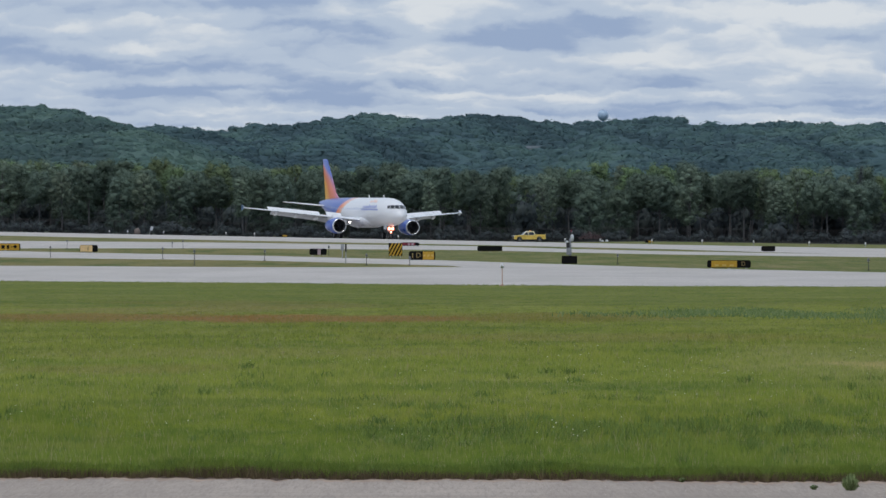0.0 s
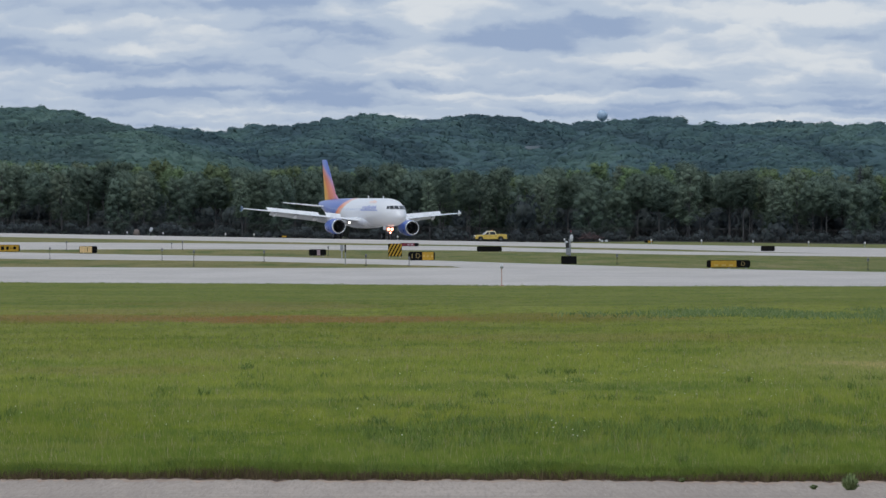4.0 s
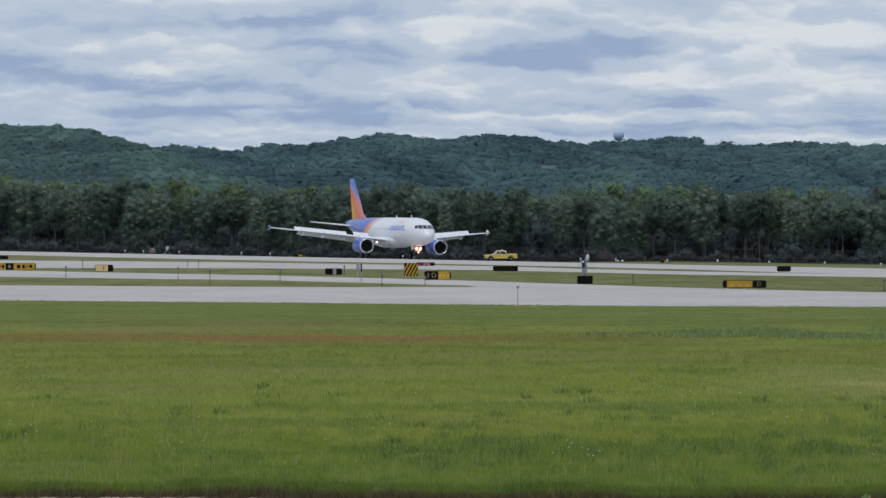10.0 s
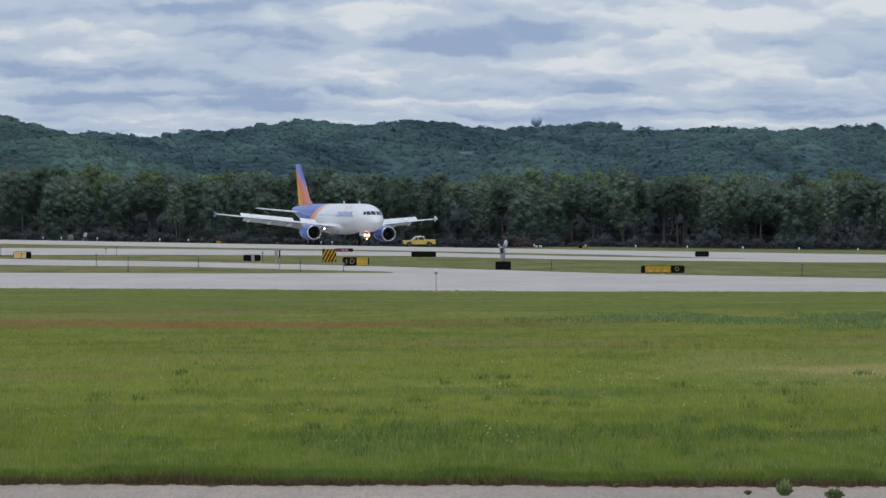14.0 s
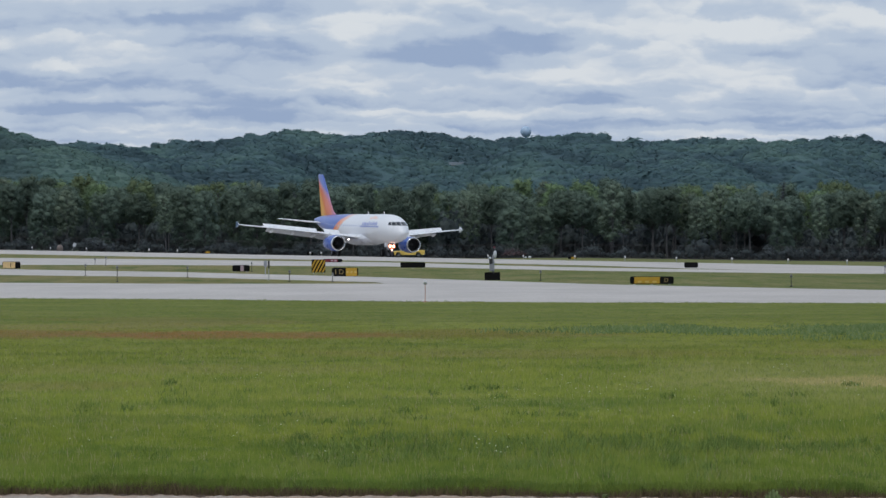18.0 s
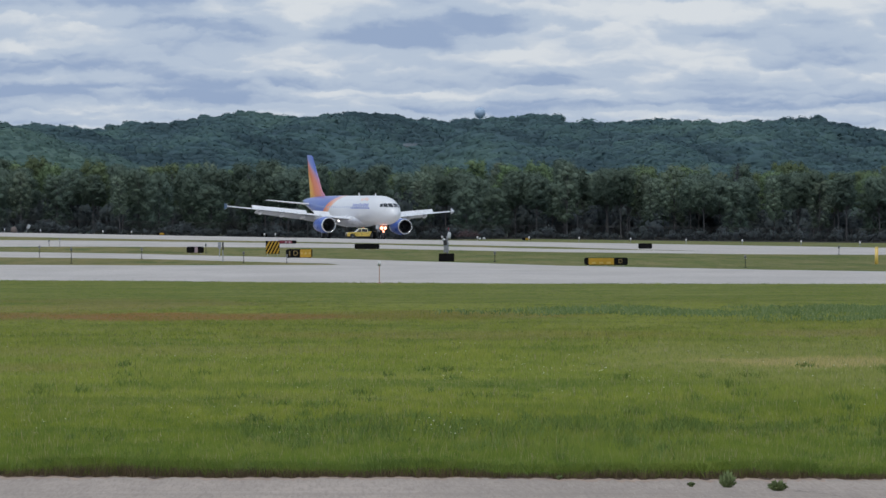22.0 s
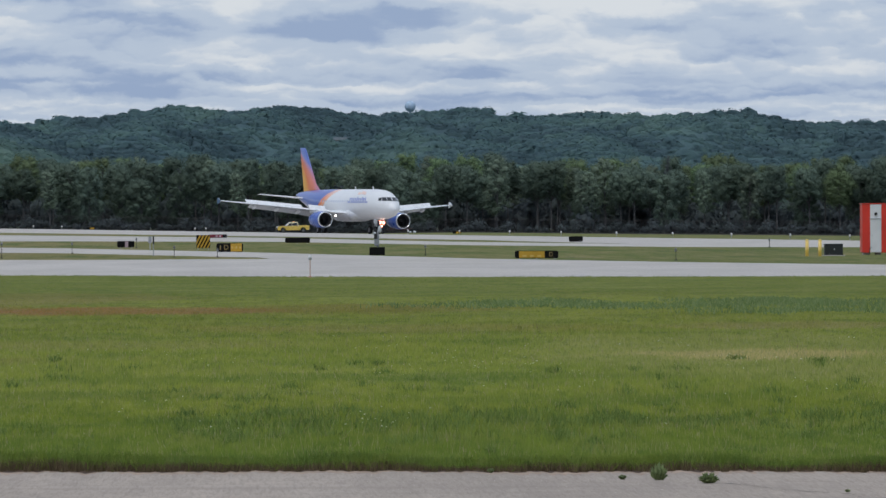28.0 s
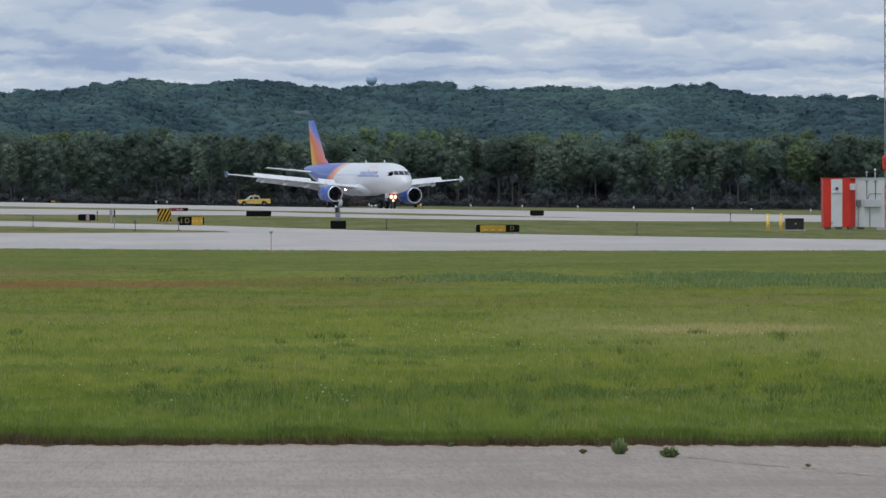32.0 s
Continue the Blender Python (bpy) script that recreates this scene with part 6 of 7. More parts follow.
def sign(m, panels, tall, label, depth=0.16, foot=0.14, housing=None, pale=False):
    """A guidance sign on frangible legs; panels: (width, material, legends), with legends 'D' or bars (x, z, w, h, lean)."""
    s = thing("taxiway_sign", m, label, "sign", "airfield signs")
    width = sum(p[0] for p in panels)
    bm = bmesh.new()
    e = tall * 0.22
    w2, z0, z1 = width / 2 + 0.07, foot, foot + tall
    prism(bm, [(-w2 + e, z0), (w2 - e, z0), (w2 - 0.3 * e, z0 + 0.3 * e), (w2, z0 + e), (w2, z1 - e), (w2 - 0.3 * e, z1 - 0.3 * e), (w2 - e, z1),
               (-w2 + e, z1), (-w2 + 0.3 * e, z1 - 0.3 * e), (-w2, z1 - e), (-w2, z0 + e), (-w2 + 0.3 * e, z0 + 0.3 * e)], -depth / 2, depth / 2, 1, 0.012)
    part("housing", bm, housing or SIGNK, s)
    x = -width / 2
    for w, pm, legends in panels:
        bm = bmesh.new()
        box(bm, (x + w / 2, -depth / 2 - 0.006, foot + tall / 2), (w - 0.03, 0.02, tall - 0.05), 0.004)
        pn = part("face_panel", bm, pm, s)
        for lg in legends:
            ink = SIGNY if pm is SIGNK else SIGNK
            if pm is SIGNR:
                ink = SIGNP
            if pm is SIGNK:
                ink = SIGNL
            if pm is SIGNY and pale:
                ink = SIGNM
            if isinstance(lg, str):
                lettering(lg, tall * 0.8, ink if pm is SIGNR else SIGNL, pn, (x + w / 2, -depth / 2 - 0.018, foot + tall / 2))
            else:
                bm = bmesh.new()
                lx, lz, lw, lh, lean = lg
                box(bm, (0, 0, 0), (lw, 0.012, lh), 0.003, Matrix.Translation((x + w / 2 + lx, -depth / 2 - 0.02, foot + tall / 2 + lz)) @ Matrix.Rotation(radians(lean), 4, "Y"))
                part("legend_bar", bm, ink, pn)
        x += w
    for k in range(max(2, int(width / 0.8) + 1)):
        lx = -width / 2 + 0.15 + k * (width - 0.3) / max(1, int(width / 0.8))
        bm = bmesh.new()
        rod(bm, (lx, 0, -0.1), (lx, 0, foot + 0.02), 0.025, n=8)
        box(bm, (lx, 0, 0.01), (0.16, 0.16, 0.02), 0.004)
        part("leg", bm, GALV, s)
    return s


def ground_at(x, y, lift=0.0):
    return float(terrain(x, y)) + lift


def build_signs():
    G = ground_at
    three = [(-0.26, 0, 0.14, 0.12, 0), (0, 0, 0.12, 0.16, 45), (0.26, 0, 0.14, 0.12, 0)]
    sign(pose(-1.34, 433.3, 0.0), [(0.28, SIGNK, [(0.04, 0, 0.06, 0.3, 0)]), (0.54, SIGNK, ["D"]), (0.74, SIGNY, three)], 0.56,
         "black and yellow taxiway sign with a letter D, on grass", foot=0.06, pale=True)
    sign(pose(15.36, 364.2, 0.0), [(0.14, SIGNK, []), (1.4, SIGNY, [(-0.4, -0.08, 0.22, 0.1, 0), (0, -0.08, 0.22, 0.1, 0), (0.4, -0.08, 0.22, 0.1, 0)]), (0.66, SIGNK, ["D"])], 0.40,
         "low long yellow and black taxiway sign at the taxiway's edge", foot=0.05, pale=True)
    sign(pose(-35.5, 543, G(-35.5, 543)), [(0.82, SIGNY, [(-0.15, 0, 0.3, 0.2, 20), (0.2, 0, 0.2, 0.26, 0)]), (0.62, SIGNK, [(0, 0, 0.2, 0.26, 0)]),
         (1.72, SIGNY, [(-0.45, 0, 0.26, 0.28, 0), (-0.05, 0, 0.2, 0.28, 0), (0.25, 0, 0.14, 0.06, 0), (0.52, 0.02, 0.24, 0.22, 45)])], 0.56,
         "long yellow and black direction sign with unreadable legends", foot=0.05)
    sign(pose(-27.54, 527, G(-27.54, 527), 0, 0, -42), [(1.36, SIGNC, [(0.2, 0, 0.06, 0.3, 0)])], 0.54,
         "glare-paled yellow direction sign turned aside, its black end showing", depth=0.5, foot=0.06)
    sign(pose(-9.09, 493.6, G(-9.09, 493.6)), [(0.5, SIGNK, []), (0.26, SIGNP, []), (0.36, SIGNK, [])], 0.46,
         "dark holding sign with a pale middle panel on grass", foot=0.06)
    sign(pose(-3.23, 668, G(-3.23, 668)), [(0.5, SIGNR, []), (0.8, SIGNR, [(-0.2, 0, 0.2, 0.16, 0), (0.15, 0, 0.2, 0.16, 0)]), (0.35, SIGNK, [])], 0.32,
         "low red mandatory sign beside the far taxiway", foot=0.05)
    for x, y, w, h, lab in ((3.88, 561.3, 1.92, 0.44, "black back of a long sign beside the taxiway"), (29.12, 607, 1.1, 0.48, "black back of a short sign near the runway"),
                            (-47.2, 698, 1.5, 0.36, "black back of a sign beside the far taxiway")):
        sign(pose(x, y, G(x, y), 0, 0, 0), [(w, SIGNK, [])], h, lab, foot=0.05)
    # striped closure board
    b = thing("striped_board", pose(-3.31, 472.6, 0, 0, 0, 0), "yellow and black diagonally striped closure board on posts", "barricade")
    bm = bmesh.new()
    box(bm, (0, 0, 0.56), (0.96, 0.06, 0.9), 0.01)
    board = part("board", bm, SIGNK, b)
    for k in range(-3, 5):
        # slanting stripe, cut to the board's edges
        x0 = -0.48 + k * 0.235
        lean, wid = 0.46, 0.125
        def cut(x, z):
            return max(-0.47, min(0.47, x)), z
        z0, z1 = 0.12, 1.0
        pts = []
        for off in (0, wid):
            za, zb = z0, z1
            xa, xb = x0 + off, x0 + off + lean
            if xa < -0.47:
                za = z0 + (z1 - z0) * (-0.47 - xa) / lean
                xa = -0.47
            if xb > 0.47:
                zb = z0 + (z1 - z0) * (0.47 - x0 - off) / lean
                xb = 0.47
            if za >= zb:
                pts = None
                break
            pts += [(xa, za), (xb, zb)] if off == 0 else [(xb, zb), (xa, za)]
        if pts:
            bm = bmesh.new()
            prism(bm, pts, -0.042, -0.032)
            part("stripe", bm, SIGNY, board)
    for x in (-0.36, 0.36):
        bm = bmesh.new()
        rod(bm, (x, 0.06, -0.1), (x, 0.06, 0.95), 0.03, n=8)
        part("post", bm, GALV, b)


build_signs()


def edge_light(x, y, tall, label, head=SIGNW, stem=ORANGE, group="edge light stakes", r=0.018):
    s = thing("edge_light", pose(x, y, ground_at(x, y)), label, "airfield light", group)
    bm = bmesh.new()
    rod(bm, (0, 0, -0.05), (0, 0, tall - 0.14), r, n=8)
    rod(bm, (0, 0, 0), (0, 0, 0.03), 0.09, n=12)
    part("stem", bm, stem, s)
    bm = bmesh.new()
    rod(bm, (0, 0, tall - 0.16), (0, 0, tall - 0.12), 0.06, 0.075, 14)
    part("collar", bm, GALV, s)
    bm = bmesh.new()
    rod(bm, (0, 0, tall - 0.12), (0, 0, tall - 0.02), 0.07, 0.055, 14)
    bmesh.ops.create_icosphere(bm, subdivisions=2, radius=0.055, matrix=Matrix.Translation((0, 0, tall - 0.02)))
    part("lens", bm, head, s, smooth=True)


edge_light(2.35, 269.3, 0.86, "white-topped edge light on a thin orange stake", SIGNW, STAKE)
for x, y, h in ((-27.3, 471.5, .78), (-18.7, 452.2, .78), (-14.3, 390, .9), (-11.4, 433.3, .7), (-4.4, 390, .66), (10.3, 400, .6), (22.0, 350.6, .62), (-31.6, 570, .75), (-22.2, 579, .75),
                (-8.44, 501, .7), (-1.92, 390, .5), (36, 470, .6), (-24.0, 601, .5)):
    edge_light(x, y, h, "dark edge light stake beside the taxiway", STRUT, PLASTIC)


def build_pole_boxes():
    # slim grey pole and the pale cabinet beside it
    p = thing("marker_pole", pose(-5.77, 402.6, 0), "slim grey marker pole with a dark top", "pole")
    bm = bmesh.new()
    rod(bm, (0, 0, -0.1), (0, 0, 1.15), 0.03, n=10)
    part("shaft", bm, GALV, p)
    bm = bmesh.new()
    rod(bm, (0, 0, 0.72), (0, 0, 1.18), 0.05, n=10)
    part("sleeve", bm, PLASTIC, p)
    c = thing("equipment_cabinet", pose(-6.75, 455, 0), "small pale grey equipment cabinet on a post", "cabinet")
    bm = bmesh.new()
    rod(bm, (0, 0, -0.1), (0, 0, 0.6), 0.03, n=8)
    part("post", bm, GALV, c)
    bm = bmesh.new()
    box(bm, (0, 0, 0.78), (0.22, 0.18, 0.42), 0.02)
    part("case", bm, SENSOR, c)
    bm = bmesh.new()
    box(bm, (0.0, -0.095, 0.78), (0.17, 0.02, 0.35), 0.006)
    part("door", bm, SENSOR, c)


build_pole_boxes()


def build_sensor():
    """Runway visibility sensor: a grey mast behind a black base box, with white scatter heads."""
    s = thing("visibility_sensor", pose(7.51, 403.2, 0), "grey runway visibility sensor with white heads behind a black base box", "sensor")
    bm = bmesh.new()
    box(bm, (0, -0.2, 0.24), (0.92, 0.4, 0.48), 0.03)
    part("base_box", bm, SIGNK, s, "black base box")
    bm = bmesh.new()
    rod(bm, (0.05, 0.1, 0), (0.05, 0.1, 1.5), 0.06, n=12)
    rod(bm, (0.05, 0.1, 1.4), (0.16, 0.1, 1.95), 0.04, n=10)
    part("mast", bm, SENSOR, s)
    bm = bmesh.new()
    box(bm, (-0.02, 0, 0.85), (0.3, 0.2, 0.62), 0.04)
    part("control_box", bm, SENSOR, s)
    bm = bmesh.new()
    box(bm, (-0.08, -0.12, 1.12), (0.2, 0.05, 0.3), 0.02)
    part("dark_window", bm, PLASTIC, s)
    bm = bmesh.new()
    rod(bm, (-0.2, 0, 1.22), (-0.12, -0.1, 1.34), 0.06, 0.075, 14)
    part("lower_head", bm, GREYP, s, smooth=True)
    bm = bmesh.new()
    rings = []
    for z, r in ((1.34, 0.04), (1.38, 0.08), (1.55, 0.1), (1.70, 0.085), (1.76, 0.04)):
        rings.append([(0.17 + r * math.cos(a), 0.05 + r * math.sin(a), z) for a in np.linspace(0, 2 * math.pi, 16, endpoint=False)])
    loft(bm, rings)
    part("upper_head", bm, GREYP, s, smooth=True)
    bm = bmesh.new()
    rod(bm, (0.12, 0.05, 1.76), (0.06, 0.05, 1.93), 0.07, 0.06, 12)
    part("hood", bm, PLASTIC, s)
    bm = bmesh.new()
    rod(bm, (0.12, 0.05, 1.9), (0.12, 0.05, 2.02), 0.06, 0.045, 12)
    part("obstruction_lamp", bm, SIGNR, s, "dull red obstruction lamp")


build_sensor()


# ---- equipment site beside the taxiway ----
def build_shelter():
    s = thing("equipment_shelter", pose(35.98, 386, 0, 0, 0, 0), "red-orange and white striped equipment shelter on blocks", "shelter")
    W, D, H, z0 = 1.84, 1.7, 2.77, 0.11
    x0 = -1.1
    bm = bmesh.new()
    box(bm, (x0 + W / 2 - 0.18, D / 2 + 0.01, z0 + H / 2), (W - 0.4, D - 0.04, H - 0.04), 0.02)
    part("core", bm, SHED_RED, s)
    cuts = [(0.0, 0.44, SHED_RED), (0.445, 1.09, SHED_WHITE), (1.095, 1.5, SHED_RED)]
    for a, b, m in cuts:
        bm = bmesh.new()
        box(bm, (x0 + (a + b) / 2, 0.0, z0 + H / 2), (b - a, 0.05, H - 0.03), 0.012)
        part("wall_panel", bm, m, s)
    # the folded corner: a red return and a white wing set back
    bm = bmesh.new()
    prism(bm, [(x0 + 1.505, -0.025), (x0 + 1.505, 0.3), (x0 + 1.86, 0.75), (x0 + 1.86, 0.34)], z0 + 0.02, z0 + H - 0.02, 2, 0.01)
    part("corner_panel", bm, SHED_RED, s, "darker red corner panel")
    bm = bmesh.new()
    box(bm, (x0 + W / 2, D / 2, z0 + H + 0.03), (W + 0.02, D + 0.06, 0.05), 0.015)
    part("roof", bm, SHED_RED, s)
    bm = bmesh.new()
    box(bm, (x0 + 0.77, -0.04, z0 + 0.99), (0.56, 0.03, 1.92), 0.008)
    door = part("door", bm, SHED_WHITE, s, "white door")
    bm = bmesh.new()
    rod(bm, (x0 + 0.56, -0.05, z0 + 1.0), (x0 + 0.56, -0.11, z0 + 1.0), 0.025, n=8)
    part("handle", bm, GALV, door)
    bm = bmesh.new()
    box(bm, (x0 + 0.77, -0.06, z0 + 1.98), (0.6, 0.1, 0.05), 0.008)
    part("drip_rail", bm, GREYP, s)
    bm = bmesh.new()
    rod(bm, (x0 + 0.77, -0.02, z0 + 2.22), (x0 + 0.77, -0.1, z0 + 2.22), 0.07, 0.09, 14)
    part("vent", bm, PLASTIC, s)
    bm = bmesh.new()
    box(bm, (x0 + 1.68, 0.0, z0 + 2.32), (0.34, 0.3, 0.36), 0.02)
    part("flood_lamp_box", bm, SIGNW, s)
    for x in (0.25, 0.95, 1.6):
        bm = bmesh.new()
        box(bm, (x0 + x, 0.75, 0.04), (0.3, 0.9, 0.16), 0.01)
        part("footing_block", bm, CONCRETE, s)
    # second cabin
    c = thing("equipment_cabin", pose(37.46, 386.5, 0), "plain white equipment cabin with conduits and meter boxes", "cabin")
    bm = bmesh.new()
    box(bm, (0.36, 0.9, 0.11 + 1.385), (2.2, 1.8, 2.77), 0.03)
    wall = part("wall", bm, SHED_WHITE, c)
    bm = bmesh.new()
    box(bm, (0.36, 0.9, 2.91), (2.28, 1.9, 0.06), 0.02)
    part("roof", bm, GREYP, c)
    for x, h in ((-0.05, 1.1), (0.45, 1.1)):
        bm = bmesh.new()
        rod(bm, (x, -0.05, 1.65), (x, -0.05, 1.65 + h), 0.022, n=8)
        rod(bm, (x - 0.1, -0.05, 1.65 + h), (x + 0.1, -0.05, 1.65 + h), 0.025, n=8)
        part("conduit", bm, STRUT, wall)
    bm = bmesh.new()
    rod(bm, (-0.02, -0.06, 1.72), (0.1, -0.06, 2.02), 0.02, n=8)
    rod(bm, (0.1, -0.06, 2.02), (0.8, -0.06, 2.02), 0.02, n=8)
    part("bent_conduit", bm, STRUT, wall)
    bm = bmesh.new()
    box(bm, (0.26, -0.12, 1.5), (0.92, 0.24, 0.46), 0.02)
    part("meter_box", bm, GREYP, wall, "pale grey meter box")
    bm = bmesh.new()
    box(bm, (-0.52, -0.1, 1.5), (0.26, 0.16, 0.36), 0.03)
    part("junction_box", bm, STRUT, wall)
    for x in (-0.55, 0.12):
        bm = bmesh.new()
        rod(bm, (x, -0.12, 0.0), (x, -0.12, 1.4), 0.02, n=8)
        part("conduit", bm, STRUT, wall)
    for x in (-0.3, 0.9):
        bm = bmesh.new()
        box(bm, (x, 1.1, 0.04), (0.3, 1.3, 0.16), 0.01)
        part("footing_block", bm, CONCRETE, c)
    for x, h, m in ((-0.02, 0.28, GALV), (0.46, 0.42, SIGNW)):
        bm = bmesh.new()
        rod(bm, (x, 0.3, 2.9), (x, 0.3, 2.94 + h), 0.025, n=8)
        bmesh.ops.create_icosphere(bm, subdivisions=2, radius=0.075, matrix=Matrix.Translation((x, 0.3, 2.98 + h)))
        part("roof_antenna", bm, m, c, smooth=True)


build_shelter()


def build_mast():
    """Lattice mast, red and white by turns."""
    x, y = 37.75, 377
    m = thing("lattice_mast", pose(x, y, 0, 0, 0, 20), "tall slim grey lattice mast with faded red bands beside the cabin", "mast")
    step, w = 0.6, 0.24
    legs = [(w * math.cos(a), w * math.sin(a)) for a in (0.3, 0.3 + 2.094, 0.3 + 4.189)]
    bm = bmesh.new()
    box(bm, (0, 0, 0.05), (1.1, 1.1, 0.24), 0.03)
    part("footing", bm, CONCRETE, m)
    for k in range(10):
        bm = bmesh.new()
        z0 = 0.1 + k * 2.4
        for i, (ax, ay) in enumerate(legs):
            bx, by = legs[(i + 1) % 3]
            rod(bm, (ax, ay, z0), (ax, ay, z0 + 2.4), 0.03, n=6)
            for j in range(4):
                za = z0 + j * step
                rod(bm, (ax, ay, za), (bx, by, za + step), 0.014, n=4)
                rod(bm, (ax, ay, za), (bx, by, za), 0.014, n=4)
        part("mast_section", bm, SHED_RED if k == 0 else (GALV if k % 3 else SIGNP), m)
    bm = bmesh.new()
    box(bm, (-0.1, 0.1, 3.75), (0.5, 0.3, 0.85), 0.12)
    part("antenna_pod", bm, SHED_RED, m, "faded red antenna cover")
    bm = bmesh.new()
    box(bm, (0.1, -0.3, 0.9), (0.4, 0.2, 1.1), 0.03)
    part("control_box", bm, SHED_RED, m)


build_mast()


def build_site_things():
    for x in (30.89, 31.61):
        b = thing("bollard", pose(x, 376, 0), "yellow steel bollard on grass", "bollard", "bollards beside the shelter")
        bm = bmesh.new()
        rod(bm, (0, 0, -0.2), (0, 0, 0.88), 0.1, n=18)
        loft(bm, [[(r * math.cos(a), r * math.sin(a), z) for a in np.linspace(0, 2 * math.pi, 18, endpoint=False)] for z, r in ((0.88, 0.1), (0.93, 0.085), (0.96, 0.03))])
        part("post", bm, YELLOW, b, smooth=True)
    t = thing("transformer_box", pose(32.55, 378.2, 0), "low dark green transformer box with a padlock, on grass", "utility box")
    bm = bmesh.new()
    box(bm, (0, 0, 0.33), (1.0, 0.8, 0.64), 0.03)
    body = part("case", bm, GREENBLK, t)
    bm = bmesh.new()
    prism(bm, [(-0.52, 0.62), (0.52, 0.62), (0.5, 0.68), (-0.5, 0.68)], -0.42, 0.42, 1, 0.01)
    part("lid", bm, GREENBLK, t)
    bm = bmesh.new()
    box(bm, (0.02, -0.41, 0.38), (0.08, 0.03, 0.08), 0.01)
    part("padlock", bm, CHROME, body)
    bm = bmesh.new()
    box(bm, (0, 0, 0.0), (1.2, 1.0, 0.1), 0.01)
    part("pad", bm, CONCRETE, t)
    p = thing("cable_riser", pose(35.0, 383, 0), "bent dark cable riser in front of the shelter", "pipe")
    bm = bmesh.new()
    rod(bm, (0, 0, -0.1), (0, 0, 0.32), 0.02, n=8)
    rod(bm, (0, 0, 0.32), (0.16, 0.3, 0.42), 0.02, n=8)
    part("pipe", bm, PLASTIC, p)


build_site_things()


# ---- beyond the runway ----
def build_far_things():
    # white marker cones along the far edge
    proto = None
    for u in (-62.8, -49.2, -46.5, -41.2, -32.0, -27.8, -6.6, 18.0, 23.2, 30.8, 38.2, 45.8, 54.0, 62.3, 71.0, 79.7, 88.5):
        # bearing in thousandths; the row of lights runs beside the runway
        yy = (905 + 235) / (1 + 2.45 * u / 1000)
        xx = u * yy / 1000
        z = ground_at(xx, yy)
        if proto is None:
            proto = thing("runway_light", pose(0, 0, 0), "white runway edge light on a short frangible stem", "airfield light", "runway edge lights")
            bm = bmesh.new()
            rod(bm, (0, 0, -0.1), (0, 0, 0.42), 0.05, n=10)
            part("stem", bm, GALV, proto)
            bm = bmesh.new()
            rod(bm, (0, 0, 0.4), (0, 0, 0.62), 0.15, 0.12, 14)
            bmesh.ops.create_icosphere(bm, subdivisions=2, radius=0.12, matrix=Matrix.Translation((0, 0, 0.64)))
            part("globe", bm, SIGNW, proto, smooth=True)
            proto.matrix_basis = pose(xx, yy, z)
        else:
            copy_thing(proto, pose(xx, yy, z))
    # low light unit: two dark boxes on feet with a white lamp head between them
    unit = thing("light_unit", pose(-9.5, 1154, ground_at(-9.5, 1154)), "low dark light unit with a white lamp head beyond the runway", "airfield light")
    for x, w, h in ((-0.34, 0.42, 0.62), (0.36, 0.34, 0.54)):
        bm = bmesh.new()
        box(bm, (x, 0, 0.1 + h / 2), (w, 0.5, h), 0.04)
        case = part("case", bm, SIGNK, unit)
        bm = bmesh.new()
        for k in (-1, 1):
            rod(bm, (x + k * w * 0.3, 0, -0.1), (x + k * w * 0.3, 0, 0.12), 0.03, n=6)
        part("foot", bm, GALV, case)
    bm = bmesh.new()
    rod(bm, (0.02, 0, -0.1), (0.02, 0, 0.4), 0.03, n=8)
    bmesh.ops.create_icosphere(bm, subdivisions=2, radius=0.19, matrix=Matrix.Translation((0.02, -0.05, 0.5)))
    part("lamp_head", bm, SIGNW, unit, "white lamp head", smooth=True)
    # low yellow markers on the far side
    for x, y in ((-26, 1105), (33.0, 1085)):
        s = sign(pose(x, y, ground_at(x, y)), [(0.45, SIGNK, []), (0.75, SIGNY, [])], 0.34, "low black and yellow sign on the far side of the runway", foot=0.12)
    # heap of cut brush and pale stones
    r = random.Random(5)
    heap = thing("brush_heap", pose(27.5, 1262, ground_at(27.5, 1262, 0.5)), "heap of dry reddish brushwood below the trees", "brushwood")
    bm = bmesh.new()
    for k in range(170):
        a, d = r.uniform(0, 6.28), r.uniform(0, 1) ** 0.5
        x, y = 2.1 * d * math.cos(a), 1.2 * d * math.sin(a)
        z = 1.5 * (1 - d * d) * r.uniform(0.1, 1.0)
        dx, dy, dz = r.uniform(-0.9, 0.9), r.uniform(-0.5, 0.5), r.uniform(-0.1, 0.7)
        rod(bm, (x, y, z), (x + dx, y + dy, z + dz), 0.045, 0.015, 4)
    tagged(part("twigs", bm, BRUSH, heap), kind="stuff")
    for x, y, s in ((29.6, 1258, 0.22), (30.4, 1258, 0.3)):
        bm = bmesh.new()
        bmesh.ops.create_icosphere(bm, subdivisions=3, radius=s)
        for v in bm.verts:
            v.co *= 1 + 0.25 * noise.noise(v.co * 1.6 + Vector((x, 0, 0)))
            v.co.z *= 0.9
        ob = new("pale_boulder", mesh_of(bm, "pale_boulder", True))
        ob.data.materials.append(GREYP)
        ob.matrix_world = pose(x, y, ground_at(x, y, s * 0.5))
        tagged(ob, "pale weathered boulder at the fence", "boulder", "boulders at the fence")
    cov = thing("dome_cover", pose(-57.2, 1268, ground_at(-57.2, 1268)), "weathered brown dome cover by the fence", "cover")
    bm = bmesh.new()
